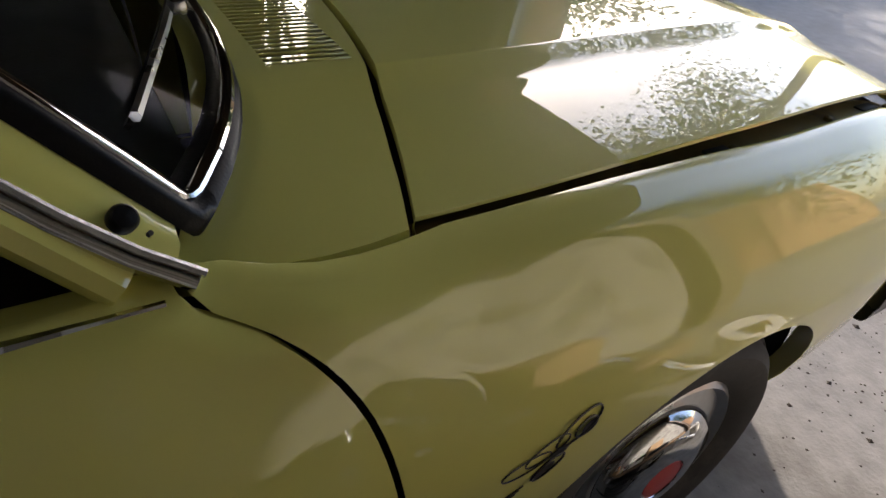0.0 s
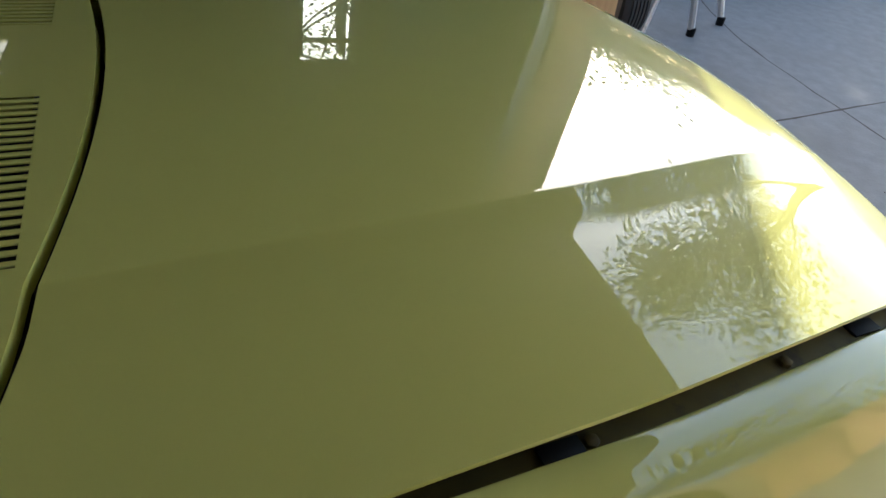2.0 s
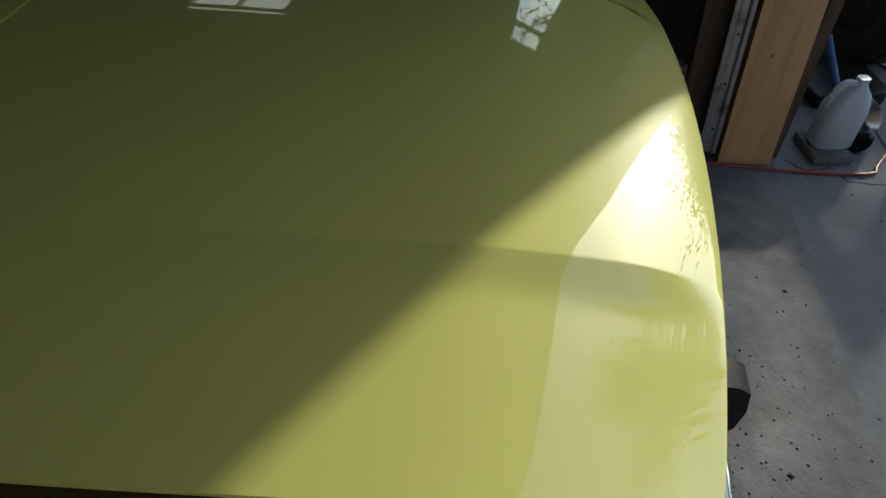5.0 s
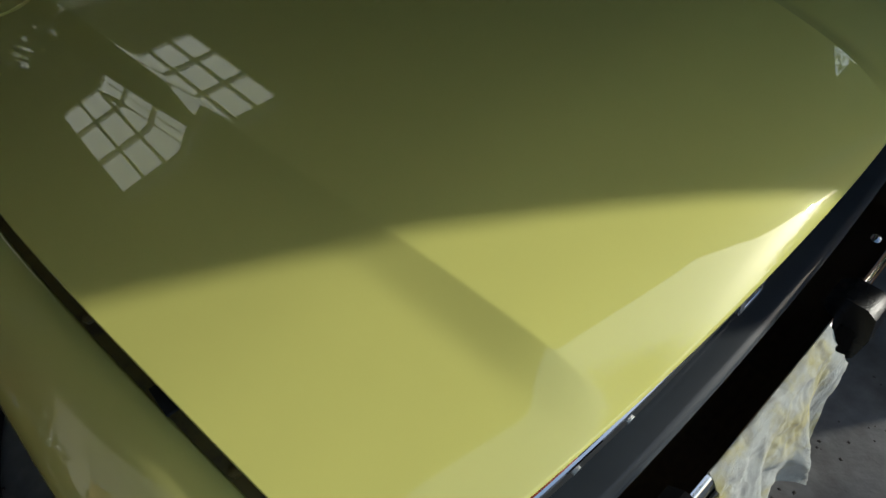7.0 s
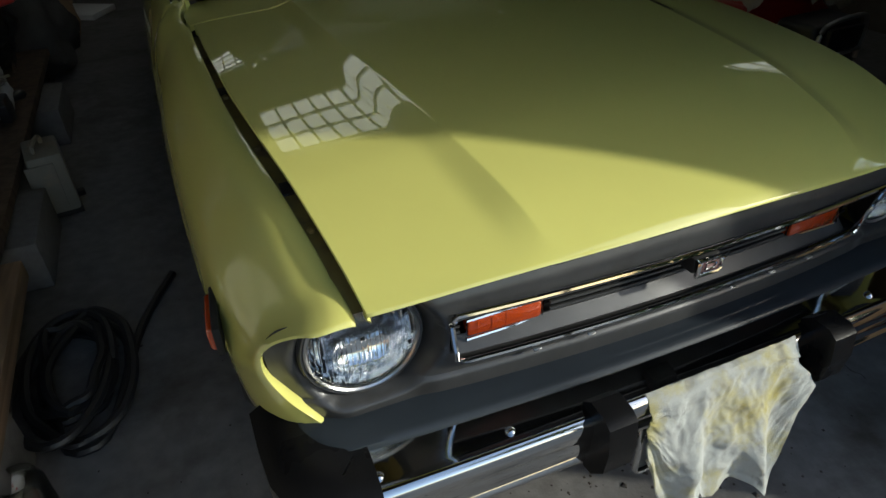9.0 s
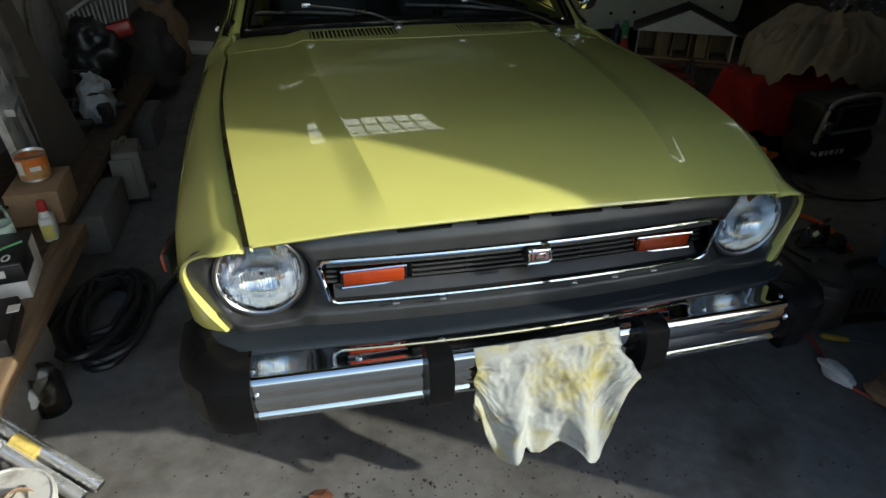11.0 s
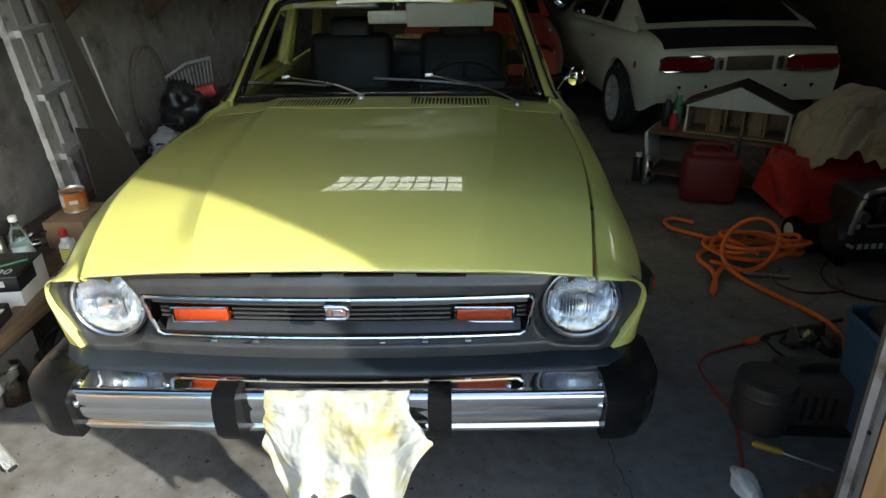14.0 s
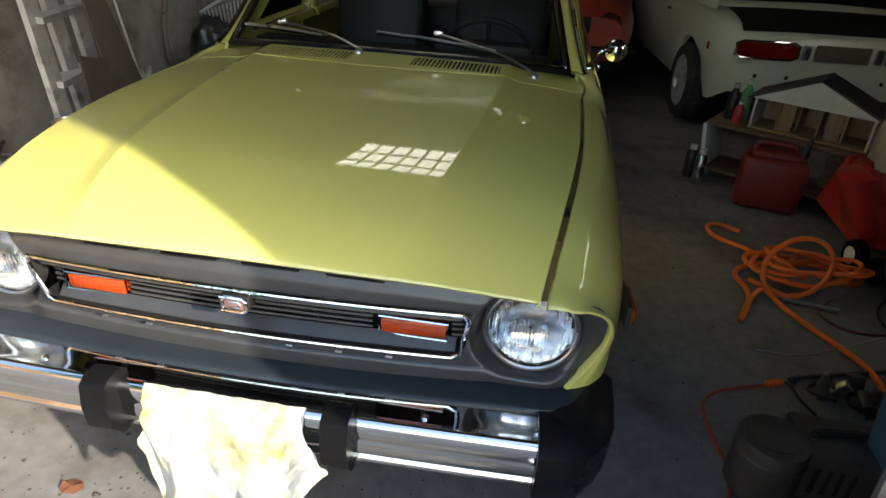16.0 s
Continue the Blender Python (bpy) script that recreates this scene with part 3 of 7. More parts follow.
def nose():
    bm = B()
    zs = [0.470 + 0.246 * k / 74 for k in range(75)]
    us = [-1 + 2 * k / 180 for k in range(181)]
    grid = []
    for z in zs:
        m = rim_x(z)
        grid.append([bm.verts.new((u * m, nose_y(u * m, z), z + 0.014 * smooth(0.66, 0.716, z) * max(0.0, 1 - (u * m / 0.5) ** 2))) for u in us])
    for j in range(len(zs) - 1):
        for i in range(len(us) - 1):
            v = (grid[j][i], grid[j][i + 1], grid[j + 1][i + 1], grid[j + 1][i])
            x = sum(q.co.x for q in v) / 4
            z = (zs[j] + zs[j + 1]) / 2
            slant = GX - 0.018 * (1 - smooth(GZ0, GZ0 + 0.04, z))
            if abs(x) < slant and GZ0 < z < GZ1:
                continue
            if math.hypot(abs(x) - LX, z - LZ) < LR - 0.012:
                continue
            bm.faces.new(v)
    return bm


def bowed_bar(profile, x0, x1, n=24):
    """A closed (y, z) profile carried along x, following the bow of the nose."""
    return loft([[(x0 + (x1 - x0) * k / n, y + bowed(x0 + (x1 - x0) * k / n), z) for y, z in profile] for k in range(n + 1)], True, True)


ns = part("nose_panel", nose(), GREY, car, "dark grey metallic panel round grille and headlamps", angle=55)
well = bowed_bar([(0.012, GZ1 + 0.004), (0.100, GZ1 + 0.004), (0.100, GZ0 - 0.004), (0.028, GZ0 - 0.004), (0.028, GZ0 + 0.002), (0.092, GZ0 + 0.002), (0.092, GZ1 - 0.002), (0.012, GZ1 - 0.002)], -0.462, 0.462)
gr = part("grille", well, BLACK, car, "black grille with thin bars")
part("apron", bowed_bar([(0.030, GZ0 + 0.002), (0.052, GZ0 + 0.022), (0.056, GZ0 + 0.020), (0.036, GZ0 - 0.001)], -0.425, 0.425), GREY, gr, "dark sloping grille apron")
part("brow", bowed_bar([(0.016, GZ1 - 0.016), (0.014, GZ1 - 0.024), (0.050, GZ1 - 0.026), (0.050, GZ1 - 0.014)], -0.435, 0.435), GREY, gr, "grey brow bar under the grille top")
for k in range(5):
    z = 0.590 + k * 0.0125
    bar = [(0.047, z), (0.048, z + 0.0045), (0.052, z + 0.0045), (0.052, z - 0.0005)]
    part("grille_bar", bowed_bar(bar, -0.258, 0.258), GREY, gr)
    for sd in (-1, 1):
        part("grille_bar", bowed_bar(bar, sd * 0.416, sd * 0.437, 2), GREY, gr)
for x in (-0.36, -0.135, 0.135, 0.36):
    part("grille_post", box((x, 0.070 + bowed(x), 0.617), (0.008, 0.012, 0.10), bevel=0.002), GREY, gr)
for x in (-0.24, -0.08, 0.08, 0.24):
    part("rubber_pad", box((x, 0.006 + bowed(x), 0.734 - 0.06 * x * x), (0.11, 0.02, 0.006), bevel=0.002), RUBBER, ns, "black rubber pad under the bonnet lip")
for x in (-0.30, -0.20, 0.10, 0.20, 0.30):
    part("clip", box((x, 0.009 + bowed(x), GZ0 - 0.010), (0.014, 0.006, 0.004), bevel=0.001), STEEL, ns)


def frame_path(gx, z0, z1, r=0.016, cut=0.014):
    p = [(-gx + cut + r, z0), (gx - cut - r, z0), (gx - cut, z0 + r * 0.6), (gx, z1 - r), (gx - r * 0.5, z1), (-gx + r * 0.5, z1), (-gx, z1 - r), (-gx + cut, z0 + r * 0.6)]
    out = []
    for i, (a, b) in enumerate(p):
        c, d = p[(i + 1) % len(p)]
        n = 32 if abs(a - c) > 0.4 else 2
        for k in range(n):
            t = k / n
            x, z = a + (c - a) * t, b + (d - b) * t
            out.append((x, bowed(x) + 0.016 * (z1 - z) / (z1 - z0) - 0.002, z))
    return out


part("grille_frame", tube(frame_path(GX, GZ0, GZ1), 0.0048, 8, closed=True), CHROME, gr, "chrome grille surround")
for sd in (-1, 1):
    cx = sd * 0.3385
    sg = part("indicator", box((cx, 0.0525, 0.597), (0.132, 0.035, 0.034), (0, 0, sd * 2), 0.006), AMBER, car, "amber front indicator")
    part("indicator_rim", tube([(cx + sx * 0.069, 0.037, 0.597 + sz * 0.0195) for sx, sz in ((-1, -1), (1, -1), (1, 1), (-1, 1))], 0.003, 6, closed=True), CHROME, sg, "chrome indicator rim")
    for q in range(5):
        part("rib", box((cx - 0.05 + 0.025 * q, 0.0348, 0.597), (0.0012, 0.0012, 0.028), bevel=0.0004), AMBER, sg)
    lamp = part("headlamp", lathe([(LR + 0.009, -0.012), (LR + 0.012, -0.002), (LR + 0.008, 0.006), (LR, 0.004), (LR - 0.001, -0.008)], (sd * LX, LY + 0.002, LZ), (0, -1, 0.06), 48, False), GREY, car, "round sealed-beam headlamp with ribbed glass")
    part("reflector", lathe([(max(0.003, LR * k / 20), -0.030 + 0.030 * (k / 20) ** 2) for k in range(21)], (sd * LX, LY + 0.006, LZ), (0, -1, 0.06), 48, False), MIRROR, lamp, "mirror reflector")
    part("retaining_ring", lathe([(LR + 0.0035, 0.002), (LR + 0.0035, 0.0075), (LR + 0.001, 0.0085), (LR - 0.002, 0.006), (LR - 0.002, 0.002)], (sd * LX, LY + 0.002, LZ), (0, -1, 0.06), 48, False), STEEL, lamp, "thin bright steel ring")
    lens = B()
    nx, nz, rr = 190, 44, LR - 0.001
    for back in (False, True):
        rows = []
        for i in range(nx + 1):
            px = rr * math.sin(math.pi * (i / nx - 0.5)) * 0.9995
            half = math.sqrt(max(0.0, rr * rr - px * px))
            row = []
            for k in range(nz + 1):
                pz = half * (2 * k / nz - 1)
                q = math.hypot(px, pz) / rr
                rim = 1 - smooth(0.88, 1.0, q)
                dome = 0.020 * (1 - q * q)
                pitch = 0.0074 if abs(pz) < 0.03 else 0.0052
                rib = 0.0 if back else (0.0006 * abs(math.sin(px * math.pi / pitch)) + 0.0010 * abs(math.sin(pz * math.pi / 0.030))) * rim
                row.append((sd * LX + px, LY - 0.001 - dome - rib + 0.06 * pz + (0.004 if back else 0.0), LZ + pz + dome * 0.06))
            rows.append(row if not back else row[::-1])
        add_loft(lens, rows)
    lo = part("lens", lens, LENS, lamp, "ribbed clear lamp glass", angle=80)
    lo.visible_shadow = False
    mk = part("side_marker", box((sd * 0.7665, 0.215, 0.605), (0.020, 0.098, 0.046), (0, 0, sd * 4), 0.009, 3), AMBER, car, "amber side marker lamp")
    part("marker_base", box((sd * 0.7605, 0.215, 0.605), (0.012, 0.112, 0.056), (0, 0, sd * 4), 0.004), BLACK, mk)

# emblem: a plain chrome outline
FADED = mat("faded_red", (0.16, 0.085, 0.08), 0.5, vary=0.2, scale=60)
EZ, EY = 0.643, -0.026
bd = part("emblem", box((0.002, EY + 0.016, EZ), (0.056, 0.03, 0.030), bevel=0.004), BLACK, car, "chrome emblem on the grille")
op = [(-0.026, 0.015), (0.018, 0.015), (0.026, 0.009), (0.026, -0.009), (0.018, -0.015), (-0.026, -0.015), (-0.022, -0.009), (-0.022, 0.009)]
part("outline", tube([(0.003 + p, EY - 0.005, EZ + q) for p, q in op], 0.0042, 8, closed=True), CHROME, bd)
part("inlay", box((0.004, EY - 0.001, EZ), (0.040, 0.006, 0.022), bevel=0.001), FADED, bd, "faded red inlay")
part("bar", tube([(0.004 + p, EY - 0.005, EZ + q) for p, q in ((-0.009, -0.006), (0.010, -0.006), (0.013, 0.0), (0.010, 0.006), (-0.009, 0.006))], 0.0022, 6, closed=True), CHROME, bd)

# slate blade above the bumper
blade_prof = [(0.0, 0.500), (0.40, 0.502), (0.85, 0.499), (0.95, 0.495), (0.99, 0.489), (1.0, 0.482), (0.985, 0.4755), (0.93, 0.473), (0.80, 0.476), (0.0, 0.470)]
rows = []
for k in range(65):
    u = -1 + 2 * k / 64
    x = 0.684 * math.sin(u * math.pi / 2) if abs(u) > 0.66 else 0.684 * u * math.sin(0.66 * math.pi / 2) / 0.66
    a = abs(x)
    f = -0.057 + 0.024 * (min(a, 0.61) / 0.62) ** 2
    if a > 0.61:
        f += (0.050 - f) * (1 - math.sqrt(max(0.0, 1 - ((a - 0.61) / 0.076) ** 2)))
    rows.append([(x, 0.055 + (f - 0.055) * s_, z + 0.004 * (a / 0.6) ** 2) for s_, z in blade_prof])
part("bumper_blade", loft(rows, True, True), SLATE, car, "dark slate painted blade above the bumper", angle=35)

# chrome bumper
UP = 0.0175
prof = rounded([(0.02, 0.4765, 0), (-0.04, 0.4735, 0), (-0.098, 0.4695, 0), (-0.114, 0.469, 0), (-0.123, 0.461, 0), (-0.1265, 0.448, 0), (-0.1265, 0.434, 0), (-0.1245, 0.425, 0), (-0.1255, 0.415, 0), (-0.125, 0.40, 0), (-0.121, 0.387, 0), (-0.115, 0.381, 0), (-0.117, 0.376, 0), (-0.120, 0.368, 0), (-0.115, 0.358, 0), (-0.10, 0.352, 0)], 4)
prof = [(p.x, p.y + UP) for p in prof] + [(-0.09, 0.358 + UP), (-0.09, 0.44 + UP), (0.02, 0.450)]
bow = lambda x: 0.012 * (x / 0.62) ** 2
bumper = part("bumper", extrude_x(prof, -0.622, 0.622, nx=24, bow=bow), CHROME, car, "polished chrome front bumper", angle=60)
for x in (-0.597, 0.597):
    part("bolt", lathe([(0.009, 0), (0.009, 0.003), (0.006, 0.006), (0.0, 0.007)], (x, -0.114, 0.434 + UP), (0, -1, 0.1), 20), CHROME, bumper)
for x in (-0.391, 0.391):
    part("bolt", lathe([(0.008, 0), (0.008, 0.004), (0.005, 0.007), (0.0, 0.008)], (x, -0.086, 0.486), (0, 0, 1), 16), CHROME, bumper)
for x in (-0.600, 0.600):
    part("bolt", lathe([(0.008, 0), (0.008, 0.004), (0.005, 0.007), (0.0, 0.008)], (x, -0.079, 0.486), (0, 0, 1), 16), CHROME, bumper)
prof = [(-0.100, 0.490), (-0.120, 0.508), (-0.155, 0.507), (-0.172, 0.496), (-0.180, 0.45), (-0.176, 0.40), (-0.150, 0.366), (-0.128, 0.362), (-0.122, 0.40), (-0.129, 0.455), (-0.105, 0.476)]
for x in (-0.236, 0.236):
    part("overrider", extrude_x([(a + 0.014, b + 0.25 * UP) for a, b in prof], x - 0.026, x + 0.026, 0.008), RUBBER, bumper, "black rubber overrider", angle=35)


def end_cap(sd):
    path = [(0.603, -0.103), (0.650, -0.101), (0.672, -0.093), (0.704, -0.052), (0.715, -0.02), (0.719, 0.04), (0.720, 0.12)]
    pts = [Vector((a, b, 0)) for a, b in path]
    rows = []
    for i, p in enumerate(pts):
        t = pts[min(i + 1, len(pts) - 1)] - pts[max(i - 1, 0)]
        t.normalize()
        n = Vector((t.y, -t.x, 0))
        q = i / (len(pts) - 1)
        rise = 0.004 * smooth(0.1, 0.5, q)
        prof = [(-0.075, 0.480 + rise), (-0.035, 0.484 + rise), (-0.006, 0.480 + rise), (0.020, 0.466 + 0.4 * rise), (0.030, 0.460 + 0.4 * rise), (0.031, 0.452), (0.028, 0.385), (0.025, 0.378), (0.020, 0.350), (0.014, 0.340), (0.002, 0.337), (-0.07, 0.337)]
        rows.append([(sd * (p.x + n.x * a), p.y + n.y * a, z + UP) for a, z in prof])
    return loft(rows, True, True)


for sd in (-1, 1):
    part("bumper_end", end_cap(sd), RUBBER, bumper, "black rubber bumper end cap", angle=28)
part("plate_bracket", tube([(-0.150, -0.118, 0.413), (-0.150, -0.124, 0.30), (-0.144, -0.124, 0.29), (0.12, -0.124, 0.29), (0.125, -0.124, 0.30), (0.125, -0.118, 0.413)], 0.005, 8), CHROME, bumper, "chrome number plate frame")
part("valance", slab((-0.60, 0.02, 0.27), (0.60, 0.07, 0.475), 0.01), BLACK, car, "dark front valance")

# windscreen and its trim
WB = knots((0.0, 1.213), (0.3, 1.222), (0.5, 1.245), (0.60, 1.285))
def wind(u, v):
    """Glass: u across from -1 to 1, v up from 0 to 1."""
    hw = 0.604 + (0.490 - 0.604) * v
    a = abs(u)
    y0 = 1.202 + 0.100 * a ** 4.6
    y1 = 1.585 + 0.065 * a ** 2.4
    z0, z1 = 0.884 - 0.030 * a ** 4, 1.212 - 0.022 * a * a
    return Vector((u * hw, y0 + (y1 - y0) * v, z0 + (z1 - z0) * v + 0.01 * math.sin(math.pi * v)))


rows = [[wind(-1 + 2 * i / 24, j / 12) for i in range(25)] for j in range(13)]
ws = loft(rows)
wsp = part("windscreen", ws, GLASS, car, "clear windscreen")
wsp.visible_shadow = False


def wind_path(grow, lift=0.004):
    """Round the glass; grow widens the loop in the glass's own plane."""
    g = grow / 0.45
    pts = [(u, 0.0) for u in np.linspace(-0.97, 0.97, 34)]
    pts += [(0.985, 0.0), (0.994, 0.003), (0.999, 0.010), (1.0, 0.03)]
    pts += [(1.0, v) for v in np.linspace(0.1, 0.9, 14)]
    pts += [(0.99, 0.96), (0.95, 0.992)]
    pts += [(u, 1.0) for u in np.linspace(0.9, -0.9, 28)]
    pts += [(-0.95, 0.992), (-0.99, 0.96)]
    pts += [(-1.0, v) for v in np.linspace(0.9, 0.1, 14)]
    pts += [(-1.0, 0.03), (-0.999, 0.010), (-0.994, 0.003), (-0.985, 0.0)]
    n = Vector((0, -0.66, 0.75))
    out = []
    for u, v in pts:
        p = wind(u, v)
        out.append(p + Vector((u * grow, 0, 0)) + (wind(u, 1) - wind(u, 0)).normalized() * (v - 0.5) * 2 * (min(grow, 0.016) if v > 0.9 else min(grow, 0.020)) + n * lift)
    return out


rings = [wind_path(g, h) for g, h in ((-0.010, 0.001), (-0.006, 0.007), (0.006, 0.010), (0.015, 0.010), (0.022, 0.006), (0.025, -0.008))]
rows = [list(r) for r in zip(*rings)]
seal = part("windscreen_seal", loft(rows + rows[:1]), RUBBER, car, "black rubber windscreen seal", angle=70)
part("windscreen_trim", tube(wind_path(0.004, 0.010), 0.0075, 8, 0.6, closed=True), CHROME, seal, "chrome strip set in the seal")

# pillars, roof, rear
def roof_z(x, y):
    return 1.222 + 0.045 * math.sin(min(1.0, max(0.0, (y - 1.6) / 1.5)) * math.pi * 0.62) - 0.045 * (abs(x) / 0.53) ** 2.6 - 0.06 * smooth(2.7, 3.2, y)


rows = []
for j in range(22):
    row = []
    for i in range(29):
        u = -1 + 2 * i / 28
        hw = 0.525 + 0.03 * smooth(1.6, 2.2, 1.6 + 1.45 * j / 21)
        y0 = 1.603 + 0.065 * abs(u) ** 2.4
        y = y0 + (3.02 - y0) * j / 21
        row.append(Vector((u * hw, y, roof_z(u * 0.53, y) - (0.03 if j == 0 else 0.0))))
    rows.append(row)
part("roof", loft(rows), YELLOW, car, "pale yellow roof", angle=60)
for sd in (-1, 1):
    rows = []
    for k in range(15):
        v = k / 14
        inner = wind(sd, min(1, v)) + Vector((sd * 0.021, 0.006, -0.004))
        outer = Vector((sd * (0.672 - 0.135 * v), 1.318 + 0.375 * v, 0.838 + 0.372 * v - 0.20 * v * (1 - v) ** 2.5))
        mid = (inner + outer) / 2 + Vector((sd * 0.006, -0.004, 0.006))
        under = outer + Vector((-sd * 0.02, 0.035, -0.012))
        deep = outer + Vector((-sd * 0.05, 0.05, -0.01))
        back = inner + Vector((-sd * 0.005, 0.04, -0.02))
        rows.append([inner, mid, outer, under, deep, back])
    pl = part("front_pillar", loft(rows, True, True), YELLOW, car, "pale yellow windscreen pillar", angle=45)
    rail = [Vector((sd * (0.682 - 0.137 * k / 10), 1.305 + 0.385 * k / 10, 0.836 + 0.382 * k / 10 - 0.20 * k / 10 * (1 - k / 10) ** 2.5)) for k in range(11)] + [Vector((sd * 0.553, 1.78, 1.235)), Vector((sd * 0.565, 2.0, 1.245)), Vector((sd * 0.57, 2.5, 1.24)), Vector((sd * 0.565, 2.9, 1.18))]
    part("drip_rail", tube(rail, 0.011, 10, 0.8), CHROME, pl, "fluted chrome drip rail")
    part("rail_groove", tube([p + Vector((sd * 0.0035, -0.006, 0.006)) for p in rail[:-3]], 0.0035, 6), STEEL, pl)
    part("door_frame", tube([Vector((sd * 0.672, 1.355, 0.838)), Vector((sd * 0.60, 1.56, 1.045)), Vector((sd * 0.546, 1.74, 1.20)), Vector((sd * 0.56, 2.0, 1.222)), Vector((sd * 0.565, 2.28, 1.215)), Vector((sd * 0.66, 2.32, 0.85))], 0.016, 8), YELLOW, car)
    gl = loft([[Vector((sd * 0.683, 1.37, 0.838)), Vector((sd * 0.69, 1.85, 0.84)), Vector((sd * 0.69, 2.32, 0.845))], [Vector((sd * 0.61, 1.55, 1.03)), Vector((sd * 0.625, 1.85, 1.04)), Vector((sd * 0.625, 2.31, 1.04))], [Vector((sd * 0.552, 1.73, 1.195)), Vector((sd * 0.565, 1.9, 1.21)), Vector((sd * 0.57, 2.3, 1.21))]])
    g_ = part("side_window", gl, GLASS, car, "clear door window")
    g_.visible_shadow = False
    part("centre_pillar", tube([Vector((sd * 0.67, 2.335, 0.83)), Vector((sd * 0.62, 2.33, 1.04)), Vector((sd * 0.565, 2.32, 1.22))], 0.026, 8), YELLOW, car)
    part("rear_pillar", loft([[(sd * 0.675, 2.95, 0.84), (sd * 0.675, 3.3, 0.86)], [(sd * 0.62, 2.9, 1.05), (sd * 0.60, 3.08, 1.06)], [(sd * 0.565, 2.85, 1.20), (sd * 0.55, 2.98, 1.20)]]), YELLOW, car)
rows = [[Vector((-0.66 + 1.32 * i / 12, 3.25 + 0.42 * j / 6, 0.86 - 0.02 * j / 6)) for i in range(13)] for j in range(7)]
rows += [[Vector((-0.66 + 1.32 * i / 12, 3.69, z)) for i in range(13)] for z in (0.8, 0.6, 0.3)]
part("boot", loft(rows), YELLOW, car, "pale yellow boot lid")
rw = loft([[(-0.56, 3.27, 0.87), (0.56, 3.27, 0.87)], [(-0.5, 3.0, 1.17), (0.5, 3.0, 1.17)]])
rwp = part("rear_window", rw, GLASS, car)
rwp.visible_shadow = False

# cabin
TRIM = mat("dark_vinyl", (0.006, 0.0058, 0.0055), 0.6, vary=0.2, scale=60, bump=0.1)
CREAM = mat("cream_vinyl", (0.62, 0.58, 0.46), 0.6, vary=0.1, scale=80, bump=0.08)
dash = part("dashboard", extrude_x([(1.27, 0.83), (1.36, 0.866), (1.46, 0.862), (1.49, 0.80), (1.47, 0.66), (1.26, 0.62)], -0.545, 0.545, 0.008), TRIM, car, "dark vinyl dashboard", angle=35)
part("instrument_hood", box((0.30, 1.45, 0.872), (0.36, 0.10, 0.05), bevel=0.015), TRIM, dash)
for x in (-0.30, 0.30):
    st = part("seat", box((x, 1.98, 0.46), (0.46, 0.50, 0.16), (6, 0, 0), 0.05, 3), TRIM, car, "dark vinyl front seat")
    part("seat_back", box((x, 2.27, 0.72), (0.45, 0.13, 0.56), (-16, 0, 0), 0.045, 3), TRIM, st)
    part("head_rest", box((x, 2.34, 1.01), (0.24, 0.09, 0.13), (-16, 0, 0), 0.035, 3), TRIM, st)
part("rear_bench", box((0, 2.85, 0.62), (1.1, 0.5, 0.5), bevel=0.06), TRIM, car, "dark vinyl rear bench")
part("parcel_shelf", slab((-0.58, 3.0, 0.83), (0.58, 3.28, 0.85)), TRIM, car)
sw = B()
axis = Matrix.Translation((0.31, 1.60, 0.80)) @ Matrix.Rotation(radians(-62), 4, 'X')
ring = [axis @ Vector((0.185 * math.cos(a), 0.185 * math.sin(a), 0)) for a in np.linspace(0, 2 * math.pi, 40, endpoint=False)]
stw = part("steering_wheel", tube(ring, 0.011, 8, closed=True), TRIM, car, "thin black steering wheel")
for a in (20, 160, 270):
    part("spoke", tube([axis @ Vector((0.03 * math.cos(radians(a)), 0.03 * math.sin(radians(a)), -0.02)), axis @ Vector((0.18 * math.cos(radians(a)), 0.18 * math.sin(radians(a)), 0))], 0.008, 6), TRIM, stw)
part("column", tube([axis @ Vector((0, 0, 0.01)), axis @ Vector((0, 0, -0.25))], 0.03, 10), TRIM, stw)
part("sun_visor", box((0.245, 1.665, 1.135), (0.38, 0.016, 0.115), (28, 0, 0), 0.006), CREAM, car, "cream folded-down sun visor")
part("sun_visor", box((-0.255, 1.70, 1.172), (0.36, 0.12, 0.018), (-8, 0, 0), 0.007), CREAM, car, "cream folded-up sun visor")
im = part("inside_mirror", box((-0.01, 1.68, 1.125), (0.215, 0.02, 0.055), (8, 0, 0), 0.012, 3), CREAM, car, "inside mirror on a chrome stem")
part("stem", tube([(-0.01, 1.69, 1.14), (0.0, 1.66, 1.185), (0.0, 1.65, 1.20)], 0.006, 8), CHROME, im)
hl = loft([[Vector((u * 0.5, y, roof_z(u * 0.5, y) - 0.025)) for u in (-1, -0.5, 0, 0.5, 1)] for y in (1.68, 2.2, 2.6, 3.0)])
part("head_lining", hl, TRIM, car)


# wipers, mirror, plug
ARM = mat("dull_wiper_steel", (0.34, 0.345, 0.35), 0.34, 1.0, vary=0.2, scale=60, bump=0.05)


